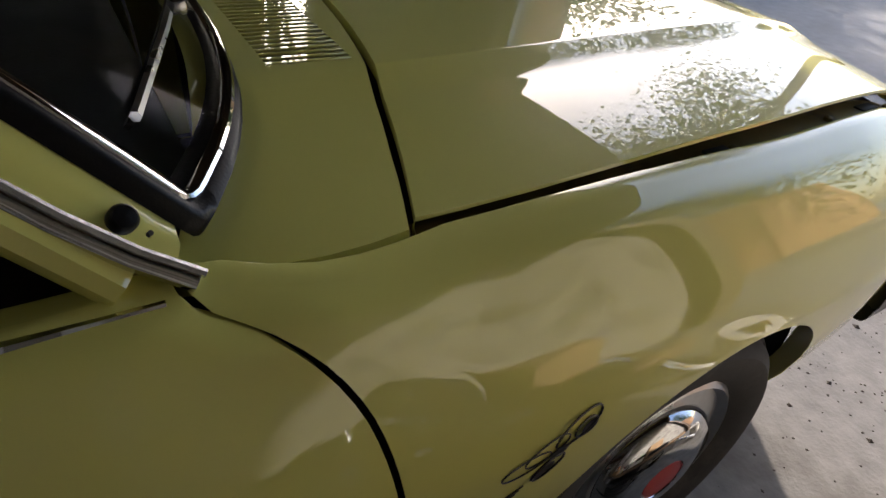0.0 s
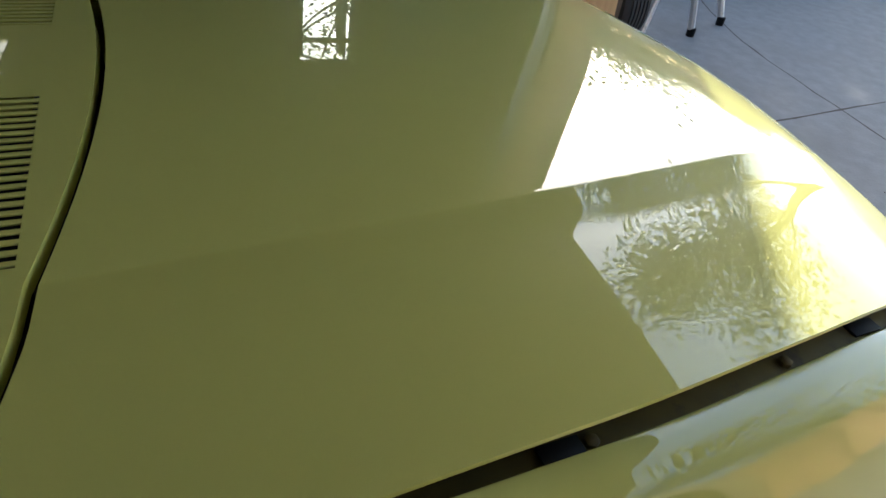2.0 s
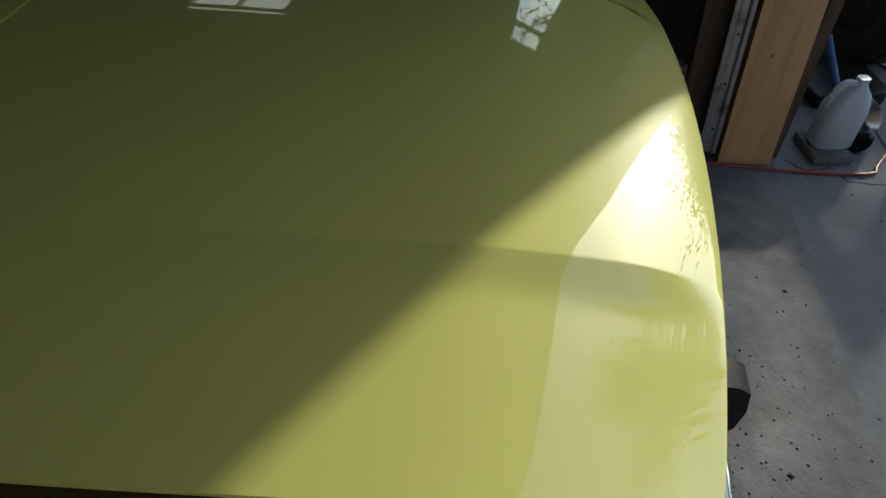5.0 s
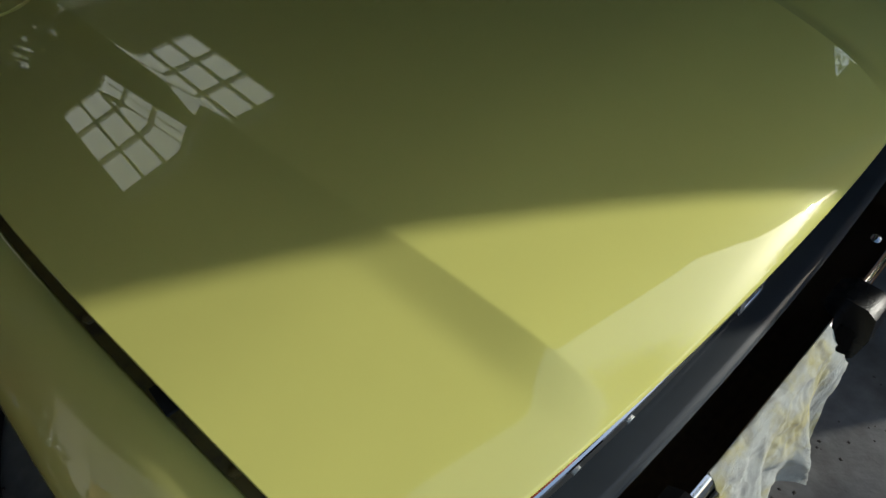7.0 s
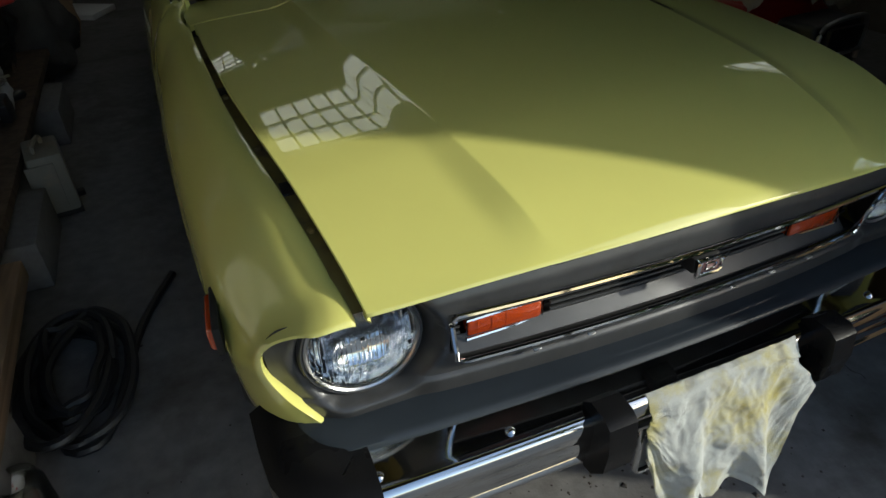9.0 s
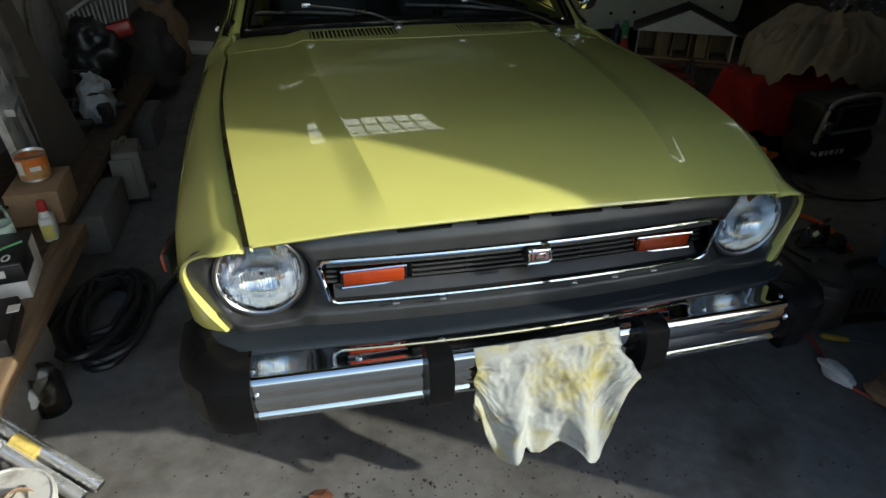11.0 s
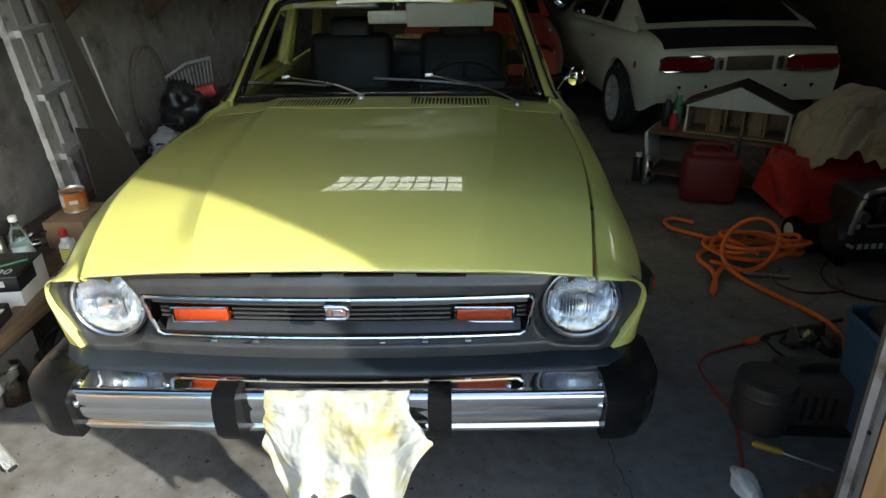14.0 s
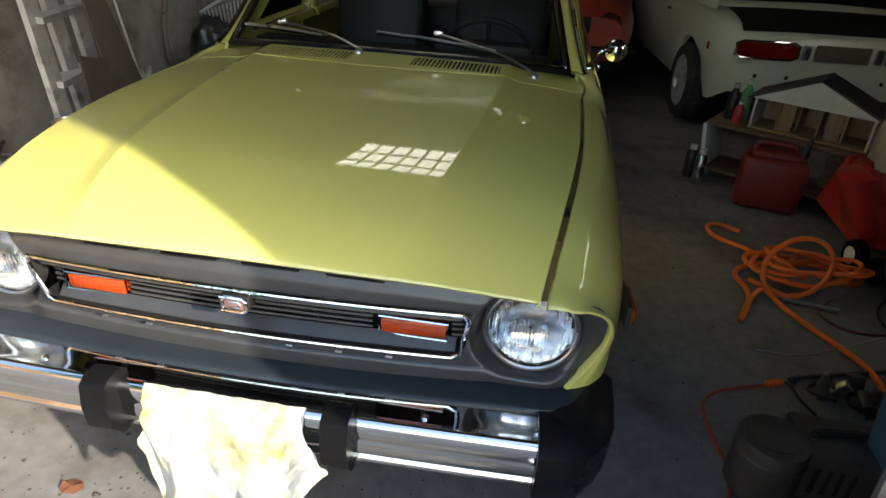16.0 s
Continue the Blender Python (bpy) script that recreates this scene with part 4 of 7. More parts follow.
def wiper(xb, xj, xa, xc):
    """Pivot at xb, arm to xj, blade from xa to xc."""
    base = Vector((xb, 1.152, hood_z(xb, 1.152) + 0.014))
    off = Vector((0, -0.022, 0.024))
    joint = wind(xj / 0.60, 0.12) + off
    e0, e1 = wind(xa / 0.60, 0.115) + off * 0.55, wind(xc / 0.605, 0.05) + off * 0.55
    w = part("wiper", tube(rounded([base, base.lerp(joint, 0.35) + Vector((0, -0.006, 0.016)), joint], 8), 0.0062, 8, 0.6), ARM, car, "brushed steel wiper arm")
    mid = e0.lerp(e1, 0.5) + off * 0.25
    part("blade", tube([e0, e0.lerp(mid, 0.5), mid, mid.lerp(e1, 0.5), e1], 0.0050, 6), STEEL, w, "steel wiper blade")
    part("rubber", tube([e0 - off * 0.3, mid - off * 0.5, e1 - off * 0.3], 0.0035, 4), RUBBER, w)
    part("pivot", lathe([(0.016, -0.016), (0.015, -0.002), (0.010, 0.004), (0.0, 0.006)], base - Vector((0, 0, 0.004)), (0, -0.1, 1), 20), ARM, w)
    part("tip_clip", box(joint, (0.03, 0.014, 0.014), bevel=0.003), STEEL, w)


wiper(-0.09, -0.40, -0.575, -0.21)
wiper(0.505, 0.17, -0.05, 0.37)
mr_ = part("door_mirror", lathe([(0.0, 0.0), (0.025, 0.004), (0.039, 0.017), (0.043, 0.036), (0.041, 0.040), (0.0, 0.041)], (0.79, 1.52, 0.885), (0.12, 1, 0.05), 28), CHROME, car, "round chrome door mirror on a bent stem")
part("stem", tube(rounded([(0.70, 1.46, 0.845), (0.735, 1.44, 0.90), (0.765, 1.47, 0.905), (0.79, 1.52, 0.897)], 6), 0.006, 8), CHROME, mr_)
part("stem_foot", box((0.70, 1.46, 0.836), (0.035, 0.06, 0.01), bevel=0.004), CHROME, mr_)
pg = Vector((-0.652, 1.342, 0.880))
part("rubber_plug", lathe([(0.0105, -0.004), (0.0105, 0.003), (0.008, 0.006), (0.0, 0.007)], pg, (-0.62, -0.35, 0.70), 24), RUBBER, car, "round black rubber plug on the pillar")
part("screw_hole", lathe([(0.002, -0.002), (0.002, 0.003)], (-0.659, 1.328, 0.868), (-0.62, -0.35, 0.70), 12), BLACK, car)

# decal of thin lines on the wing
DECAL = mat("black_vinyl_film", (0.012, 0.012, 0.012), 0.4, vary=0.1, scale=50, coat=0.4)


def on_side(y, z, off=0.0015):
    y, z = y + 0.014, z - 0.003
    p = rounded(section(y), 7)
    best = min(range(len(p) - 1), key=lambda i: abs(p[i].z - z) + (0 if i > 25 else 1))
    a, b = p[best], p[min(best + 1, len(p) - 1)]
    x = a.x if abs(b.z - a.z) < 1e-6 else a.x + (b.x - a.x) * (z - a.z) / (b.z - a.z)
    return Vector((-(x + off), y, z))


def ring_on(cy, cz, ry, rz, tilt, n=28):
    t = radians(tilt)
    return [on_side(cy + ry * math.cos(a) * math.cos(t) - rz * math.sin(a) * math.sin(t), cz + ry * math.cos(a) * math.sin(t) + rz * math.sin(a) * math.cos(t)) for a in np.linspace(0, 2 * math.pi, n, endpoint=False)]


dc = part("decal", tube(ring_on(0.955, 0.602, 0.034, 0.016, -35), 0.0014, 5, closed=True), DECAL, car, "thin black line decal of ovals and streaks")
for cy, cz, ry, rz, tl, r in ((0.945, 0.598, 0.016, 0.011, -35, 0.0014), (0.995, 0.585, 0.030, 0.014, -25, 0.001), (1.02, 0.572, 0.032, 0.013, -10, 0.001), (0.985, 0.548, 0.024, 0.011, -40, 0.0014)):
    part("oval", tube(ring_on(cy, cz, ry, rz, tl), r, 5, closed=True), DECAL, dc)
for cy, cz, r in ((0.940, 0.598, 0.008), (0.992, 0.544, 0.012), (0.975, 0.572, 0.010)):
    bm = B()
    vs = [bm.verts.new(p) for p in ring_on(cy, cz, r * 1.5, r * 0.8, -35, 16)]
    bm.faces.new(vs)
    part("spot", bm, DECAL, dc)
for k in range(5):
    part("streak", tube([on_side(1.015 + 0.004 * k, 0.530 - 0.006 * k), on_side(1.12, 0.485 - 0.007 * k)], 0.0009, 5), DECAL, dc)

# ---- openings, lamps and timber of the garage ----
def jamb(x0, x1, y0, y1, z1, lean=0.05):
    """An upright board that leans slightly inward."""
    return loft([[(x0, y0 + lean * z, z), (x1, y0 + lean * z, z), (x1, y1 + lean * z, z), (x0, y1 + lean * z, z)] for z in (0.0, z1 / 2, z1)], True, True)


dj = thing("door_jamb", (1.0, -0.56, 0), "new pine door post, spattered with dirt at the foot", "door post", kind="structure")
part("post", jamb(0.985, 1.04, -0.600, -0.437, 2.2, 0.05), PINE, dj, flat=True)
part("stud", jamb(1.042, 1.10, -0.435, -0.30, 2.2, 0.05), DARKWOOD, dj, flat=True)
tr = part("door_track", loft([[(1.022, -0.422 + 0.05 * z, z), (1.022, -0.372 + 0.05 * z, z), (0.992, -0.368 + 0.05 * z, z), (0.99, -0.38 + 0.05 * z, z), (0.998, -0.39 + 0.05 * z, z), (0.998, -0.405 + 0.05 * z, z), (0.99, -0.412 + 0.05 * z, z), (0.992, -0.424 + 0.05 * z, z)] for z in (0.03, 2.1)], True, True), GALV, dj, "galvanised roller door track", flat=True)
for k in range(9):
    part("track_hole", lathe([(0.004, 0), (0.004, 0.004)], (0.999, -0.397 + 0.05 * (0.12 + 0.16 * k), 0.12 + 0.16 * k), (-1, 0, 0), 8), BLACK, tr)
dw = thing("door_jamb", (-1.65, -0.52, 0), "old timber door post beside the concrete wall", "door post", kind="structure")
part("post", jamb(-1.74, -1.68, -0.62, -0.47, 2.2), DARKWOOD, dw, flat=True)

# window high in the east wall
wd = thing("window_1", (3.56, -0.23, 1.75), "small high side window with a bright view of sky", "window", kind="structure")
part("window_frame", tube([(3.56, -0.45, 1.75), (3.56, -0.02, 1.75), (3.56, -0.02, 2.45), (3.56, -0.45, 2.6)], 0.018, 4, closed=True), DARKWOOD, wd, flat=True)
part("glazing_bar", slab((3.54, -0.46, 2.28), (3.575, -0.01, 2.32)), DARKWOOD, wd, flat=True)
wp = part("pane", slab((3.578, -0.45, 1.76), (3.582, -0.02, 2.58)), GLASS, wd)
wp.visible_shadow = False

LIT = bpy.data.materials.new("lamp_panel")
LIT.use_nodes = True
_b = LIT.node_tree.nodes["Principled BSDF"]
_b.inputs["Base Color"].default_value = (0.8, 0.8, 0.76, 1)
_b.inputs["Emission Color"].default_value = (1.0, 0.98, 0.90, 1)
_b.inputs["Emission Strength"].default_value = 0.6
WHITE = mat("white_enamel", (0.62, 0.62, 0.58), 0.5, vary=0.1, scale=30)


def light_panel(x0, x1, y0, y1, z, nx, ny):
    lp = thing("ceiling_light", ((x0 + x1) / 2, (y0 + y1) / 2, z), "hanging white ceiling light with a square grid", "ceiling light", group="ceiling lights")
    part("diffuser", slab((x0, y0, z + 0.02), (x1, y1, z + 0.03)), LIT, lp, "softly glowing diffuser")
    part("housing", slab((x0 - 0.02, y0 - 0.02, z + 0.034), (x1 + 0.02, y1 + 0.02, z + 0.09), 0.01), WHITE, lp)
    for k in range(nx + 1):
        x = x0 + (x1 - x0) * k / nx
        part("grid_bar", box((x, (y0 + y1) / 2, z + 0.005), (0.016, y1 - y0 + 0.03, 0.026)), WHITE, lp)
    for k in range(ny + 1):
        y = y0 + (y1 - y0) * k / ny
        part("grid_bar", box(((x0 + x1) / 2, y, z + 0.006), (x1 - x0 + 0.03, 0.03, 0.026)), WHITE, lp)
    for x in (x0 + 0.1, x1 - 0.1):
        part("hanger", tube([(x, (y0 + y1) / 2, z + 0.085), (x, (y0 + y1) / 2, 2.885)], 0.004, 6), STEEL, lp)


light_panel(-0.62, 0.38, 2.15, 3.12, 2.25, 8, 3)
light_panel(-0.85, -0.25, 4.8, 5.7, 2.25, 5, 4)
light_panel(3.0, 3.5, 1.75, 2.45, 2.25, 2, 2)

# ---- towel over the bumper ----
TOWEL = mat("stained_white_cloth", (0.38, 0.395, 0.37), 0.9, vary=0.08, scale=160, bump=0.5, bump_scale=500, stain=(0.38, 0.325, 0.07), stain_scale=8.5, stain_at=(0.47, 0.66), sheen=0.2)
_n, _l = TOWEL.node_tree.nodes, TOWEL.node_tree.links
_bs = _n["Principled BSDF"]
_src = _bs.inputs["Base Color"].links[0].from_socket
_g = _n.new("ShaderNodeTexNoise")
_g.inputs["Scale"].default_value, _g.inputs["Detail"].default_value, _g.inputs["Distortion"].default_value = 13.0, 6, 0.8
_co = [q for q in _n if q.type == 'TEX_COORD'][0]
_mp = _n.new("ShaderNodeMapping")
_mp.inputs["Location"].default_value = (3.1, 1.7, 0.4)
_l.new(_co.outputs["Object"], _mp.inputs["Vector"])
_l.new(_mp.outputs[0], _g.inputs["Vector"])
_r = _n.new("ShaderNodeMapRange")
_r.inputs["From Min"].default_value, _r.inputs["From Max"].default_value, _r.inputs["To Max"].default_value = 0.56, 0.70, 0.8
_l.new(_g.outputs["Fac"], _r.inputs["Value"])
_m = _n.new("ShaderNodeMix")
_m.data_type = 'RGBA'
_l.new(_r.outputs[0], _m.inputs["Factor"])
_l.new(_src, _m.inputs["A"])
_m.inputs["B"].default_value = (0.13, 0.12, 0.09, 1)
_l.new(_m.outputs["Result"], _bs.inputs["Base Color"])


def towel():
    hem = knots((0.0, 0.375), (0.05, 0.345), (0.10, 0.285), (0.17, 0.232), (0.27, 0.238), (0.33, 0.262), (0.38, 0.238), (0.50, 0.246), (0.62, 0.236), (0.70, 0.205), (0.77, 0.19), (0.83, 0.235), (0.90, 0.315), (1.0, 0.372))
    xhem = knots((0.0, -0.163), (0.10, -0.135), (0.17, -0.105), (0.38, -0.035), (0.62, 0.062), (0.77, 0.117), (0.85, 0.150), (1.0, 0.217))
    rows = []
    nu, nv = 84, 64
    for j in range(nv + 1):
        s = j / nv
        row = []
        for i in range(nu + 1):
            u = i / nu
            xt = -0.158 + 0.326 * u
            if s < 0.2:
                q = s / 0.2
                y = -0.113 - 0.019 * q
                z = 0.4905 + 0.001 * math.sin(20 * u) - 0.012 * q * q - 0.016 * (2 * u - 1) ** 4 * q
                x = xt
            else:
                q = (s - 0.2) / 0.8
                top = 0.4785 - 0.016 * (2 * u - 1) ** 4
                z = top + (hem(u) - top) * q
                k = smooth(0.05, 0.8, q)
                fold = 0.013 * math.sin(u * 16 + 0.9 * math.sin(q * 3)) + 0.007 * math.sin(u * 29 + 2.0 + 2 * q) + 0.008 * noise.noise(Vector((u * 5, q * 3, 7)))
                y = -0.135 - 0.070 * (top - z) / 0.28 + fold * k
                y += 0.006 * noise.noise(Vector((u * 9, q * 7, 0.3))) + 0.003 * noise.noise(Vector((u * 30, q * 22, 0.9)))
                x = xt + (xhem(u) - xt) * smooth(0.0, 1.0, q) + 0.003 * math.sin(q * 11 + u * 3)
            row.append(Vector((x, y, z + 0.003 * noise.noise(Vector((u * 14, s * 14, 2))))))
        rows.append(row)
    bm = loft(rows)
    bmesh.ops.recalc_face_normals(bm, faces=bm.faces)
    bmesh.ops.solidify(bm, geom=bm.faces[:], thickness=0.0025)
    return bm


solo("towel", towel(), TOWEL, "white cotton towel with yellow polish stains draped over the bumper", "towel", angle=80)

# ---- the left side: bench of planks and its clutter ----
CARD = mat("brown_cardboard", (0.30, 0.20, 0.115), 0.85, vary=0.12, scale=40, bump=0.06, stain=(0.2, 0.13, 0.07), stain_scale=8)
PAPERW = mat("white_card", (0.72, 0.72, 0.70), 0.6, vary=0.05, scale=50)
PLASTIC_W = mat("white_plastic", (0.66, 0.66, 0.62), 0.4, vary=0.06, scale=30)
PLASTIC_B = mat("black_plastic", (0.015, 0.015, 0.016), 0.4, vary=0.2, scale=40)
DIRTY = mat("oily_dark_metal", (0.05, 0.048, 0.045), 0.5, 0.4, vary=0.4, scale=20, stain=(0.12, 0.07, 0.04), stain_scale=10)
BLOCK = mat("cinder_block", (0.14, 0.135, 0.128), 0.95, vary=0.25, scale=40, bump=0.5, bump_scale=160)

bench = thing("bench", (-1.5, 1.6, 0), "low bench of rough timber on concrete blocks", "bench")
part("beam", box((-1.284, 0.65, 0.215), (0.082, 1.0, 0.060), (0, 0, 0.6), 0.006), PLANK, bench, "rough sawn front beam")
for k, x in enumerate((-1.40, -1.56, -1.71)):
    part("plank", box((x, 1.75, 0.215), (0.15, 3.05, 0.04), (0, 0, 0.5 * k), 0.005), DARKWOOD, bench)
for y in (0.45, 1.55, 2.7):
    part("block", box((-1.35, y, 0.085), (0.19, 0.39, 0.17), bevel=0.006), BLOCK, bench)
    part("block", box((-1.66, y, 0.085), (0.19, 0.39, 0.17), bevel=0.006), BLOCK, bench)
BZ = 0.237

bx = thing("carton", (-1.37, 0.77, BZ), "small white and black printed carton on the bench", "carton")
bm = B()
add_box(bm, (-1.37, 0.77, BZ + 0.062), (0.15, 0.20, 0.124), (0, 0, 8), 0.002)
part("body", bm, PAPERW, bx)
part("lid", box((-1.37, 0.77, BZ + 0.127), (0.153, 0.203, 0.006), (0, 0, 8), 0.001), PLASTIC_B, bx, "black printed top")
part("label_band", box((-1.364, 0.7295, BZ + 0.095), (0.154, 0.125, 0.055), (0, 0, 8), 0.001), PLASTIC_B, bx, "black printed band")
for k in range(5):
    part("printed_bar", box((-1.40 + 0.004 * k, 0.6655, BZ + 0.025 + 0.011 * k), (0.05, 0.003, 0.004), (0, 0, 8)), PLASTIC_B, bx)
part("printed_bar", box((-1.36, 0.666, BZ + 0.1), (0.07, 0.004, 0.022), (0, 0, 8)), PAPERW, bx)
digits = bpy.data.curves.new("digits", 'FONT')
digits.body, digits.size, digits.extrude = "30", 0.055, 0.0006
digits.materials.append(PAPERW)
dg = new("digits", digits)
dg.parent = bx
dg.matrix_local = pose(0.005, -0.085, 0.1312, 0, 0, 8)

CLEAR = glass("clear_plastic", (0.9, 0.95, 0.95), 0.05, 1.35)
GREEN = mat("green_label", (0.10, 0.32, 0.14), 0.5, vary=0.1, scale=60)
wb = thing("water_bottle", (-1.40, 0.905, BZ), "clear plastic water bottle with a green label", "bottle")
pr = [(0.0, 0.0), (0.029, 0.0), (0.033, 0.006), (0.0325, 0.03), (0.031, 0.034), (0.0325, 0.04), (0.0325, 0.06), (0.031, 0.064), (0.0325, 0.07), (0.033, 0.10), (0.033, 0.155), (0.031, 0.175), (0.022, 0.20), (0.0135, 0.215), (0.0135, 0.235)]
part("body", lathe([(r, h * 1.06) for r, h in pr], (-1.40, 0.905, BZ), n=28), CLEAR, wb)
part("label", lathe([(0.0338, 0.105), (0.0338, 0.15)], (-1.40, 0.905, BZ), n=28), mat("pale_green_label", (0.50, 0.62, 0.55), 0.5, vary=0.3, scale=90), wb, "pale green and white label")
part("cap", lathe([(0.0155, 0.245), (0.0155, 0.262), (0.014, 0.265), (0, 0.265)], (-1.40, 0.905, BZ), n=24), PLASTIC_W, wb, "white screw cap")
part("pen", tube([(-1.42, 0.70, BZ + 0.136), (-1.31, 0.80, BZ + 0.136)], 0.004, 6), GREEN, bx, "green pen")

cb = solo("cardboard_box", box((-1.415, 1.30, BZ + 0.062), (0.17, 0.24, 0.124), (0, 0, 4), 0.003), CARD, "plain brown cardboard box under a coffee tin", "box")
ORANGE = mat("orange_print", (0.62, 0.17, 0.03), 0.4, vary=0.2, scale=50, stain=(0.55, 0.40, 0.15), stain_scale=25)
cn = thing("coffee_tin", (-1.425, 1.33, BZ + 0.124), "open tin can with an orange and brown printed wrapper", "can")
CA = (-1.425, 1.33, BZ + 0.124)
part("body", lathe([(0.05, 0.0), (0.052, 0.003), (0.051, 0.006), (0.051, 0.092), (0.053, 0.096), (0.051, 0.098), (0.049, 0.094), (0.049, 0.008), (0.0, 0.007)], CA, n=36), STEEL, cn)
part("wrapper", lathe([(0.0517, 0.010), (0.0517, 0.088)], CA, n=36), ORANGE, cn, "orange and brown paper wrapper")
part("band", lathe([(0.0521, 0.012), (0.0521, 0.040)], CA, n=36), mat("tan_print", (0.45, 0.26, 0.10), 0.5, vary=0.3, scale=60), cn)
part("printed_bar", box((CA[0] + 0.024, CA[1] - 0.047, CA[2] + 0.050), (0.035, 0.003, 0.016), (0, 0, 26)), PAPERW, cn)
part("printed_bar", box((CA[0] - 0.024, CA[1] - 0.047, CA[2] + 0.055), (0.022, 0.003, 0.05), (0, 0, -26)), PAPERW, cn)

sb = thing("small_bottle", (-1.335, 1.07, BZ), "small white plastic bottle with a red cap", "bottle")
part("body", box((-1.335, 1.07, BZ + 0.045), (0.045, 0.075, 0.09), (0, 0, 12), 0.012, 3), PLASTIC_W, sb)
part("neck", lathe([(0.022, 0.08), (0.016, 0.098), (0.013, 0.112)], (-1.335, 1.065, BZ), n=20), PLASTIC_W, sb)
part("cap", lathe([(0.016, 0.11), (0.014, 0.142), (0.008, 0.148), (0, 0.148)], (-1.335, 1.065, BZ), n=20), RED, sb, "red screw cap")
part("label", box((-1.329, 1.043, BZ + 0.042), (0.036, 0.03, 0.05), (0, 0, 12), 0.001), mat("yellow_label", (0.65, 0.58, 0.15), 0.5, vary=0.1, scale=80), sb, "yellow label")

tg = thing("tool_case", (-1.335, 0.50, BZ), "flat black plastic case with a white sticker", "tool case")
part("body", box((-1.335, 0.50, BZ + 0.03), (0.14, 0.22, 0.06), (0, 0, 10), 0.008), PLASTIC_B, tg)
part("sticker", box((-1.275, 0.545, BZ + 0.062), (0.03, 0.035, 0.003), (0, 0, 10)), PAPERW, tg)
solo("cardboard_box", box((-1.50, 0.55, BZ + 0.14), (0.20, 0.22, 0.28), (0, 0, -6), 0.003), CARD, "tall open brown cardboard box on the bench", "box")


def junk(name, at, size, n, material, label, category, seed, group=""):
    """A heap of small odd metal and plastic pieces."""
    rng = random.Random(seed)
    t = thing(name, at, label, category, group)
    for k in range(n):
        c = (at[0] + rng.uniform(-size[0], size[0]), at[1] + rng.uniform(-size[1], size[1]), at[2] + rng.uniform(0.015, size[2]))
        r = [rng.uniform(0, 180) for _ in range(3)]
        q = rng.random()
        m = rng.choice(material)
        if q < 0.4:
            bm = box(c, (rng.uniform(0.03, 0.12), rng.uniform(0.02, 0.07), rng.uniform(0.015, 0.05)), r, 0.004)
        elif q < 0.75:
            d = Vector((rng.uniform(-1, 1), rng.uniform(-1, 1), rng.uniform(-0.4, 0.6))).normalized()
            bm = lathe([(0.012, -0.06), (0.02, -0.05), (0.02, 0.02), (0.011, 0.05), (0.007, 0.07)], c, d, 14)
        else:
            p = [Vector(c) + Vector((rng.uniform(-0.1, 0.1), rng.uniform(-0.1, 0.1), rng.uniform(-0.01, 0.06))) for _ in range(4)]
            bm = tube(rounded(p, 6), 0.006, 6)
        part("piece", bm, m, t)
    return t


junk("tool_heap", (-1.62, 0.95, BZ), (0.10, 0.22, 0.12), 22, [DIRTY, STEEL, PLASTIC_B, GALV], "heap of grimy tools and metal parts on the bench", "tools", 3)
junk("parts_heap", (-1.55, 2.35, BZ), (0.18, 0.35, 0.2), 30, [DIRTY, PLASTIC_B, PLASTIC_B, STEEL], "dark heap of engine parts and rags", "parts", 5)

# ladder
lad = thing("step_ladder", (-1.5, 1.45, BZ), "worn aluminium step ladder leaning on the wall", "ladder")
def rail(a, b, w=0.075, d=0.028):
    a, b = Vector(a), Vector(b)
    t = (b - a).normalized()
    s = Vector((0, 1, 0))
    n = t.cross(s).normalized()
    s = n.cross(t).normalized()
    f = [(-w, -d), (w, -d), (w, d), (w - 0.006, d), (w - 0.006, -d + 0.008), (-w + 0.006, -d + 0.008), (-w + 0.006, d), (-w, d)]
    return loft([[p + s * (q[0] / 2) + n * (q[1] / 2) for q in f] for p in (a, b)], True, True)


A0, A1 = Vector((-1.47, 1.405, BZ)), Vector((-1.60, 1.40, 1.75))
B0, B1 = Vector((-1.56, 1.80, BZ)), Vector((-1.68, 1.72, 1.75))
part("rail", rail(A0, A1), ALU, lad, flat=True)
part("rail", rail(B0, B1), ALU, lad, flat=True)
part("rail", rail(A0 + Vector((-0.08, 0.22, 0.1)), A1 + Vector((-0.06, 0.15, 0))), ALU, lad, flat=True)
for k in range(5):
    v = 0.22 + 0.17 * k
    a, b = A0.lerp(A1, v), B0.lerp(B1, v)
    tread = loft([[p + Vector((dx, 0, dz)) for dx, dz in ((-0.045, 0), (0.045, 0), (0.045, 0.026), (-0.045, 0.026))] for p in (a, b)], True, True)
    part("tread", tread, ALU, lad, flat=True)
for k in range(4):
    p = (A0 + Vector((-0.06, 0.2, 0.1))).lerp(A1 + Vector((-0.05, 0.15, 0)), 0.25 + 0.2 * k)
    part("rivet", lathe([(0.022, 0), (0.02, 0.006), (0.006, 0.008)], p + Vector((0.02, 0, 0)), (1, 0, 0), 16), STEEL, lad)
BOARD = mat("dark_hardboard", (0.075, 0.066, 0.056), 0.8, vary=0.15, scale=12, stain=(0.16, 0.09, 0.04), stain_scale=4, stain_at=(0.62, 0.75))
edge = [(-1.435, 1.53, BZ), (-1.485, 1.577, 0.67), (-1.49, 1.733, 0.625), (-1.535, 1.66, 1.26), (-1.535, 1.72, 1.27), (-1.51, 1.836, 0.90), (-1.445, 2.04, BZ)]
brd = loft([[(x - d, y, z) for x, y, z in edge] for d in (0.0, 0.008)], True, True)
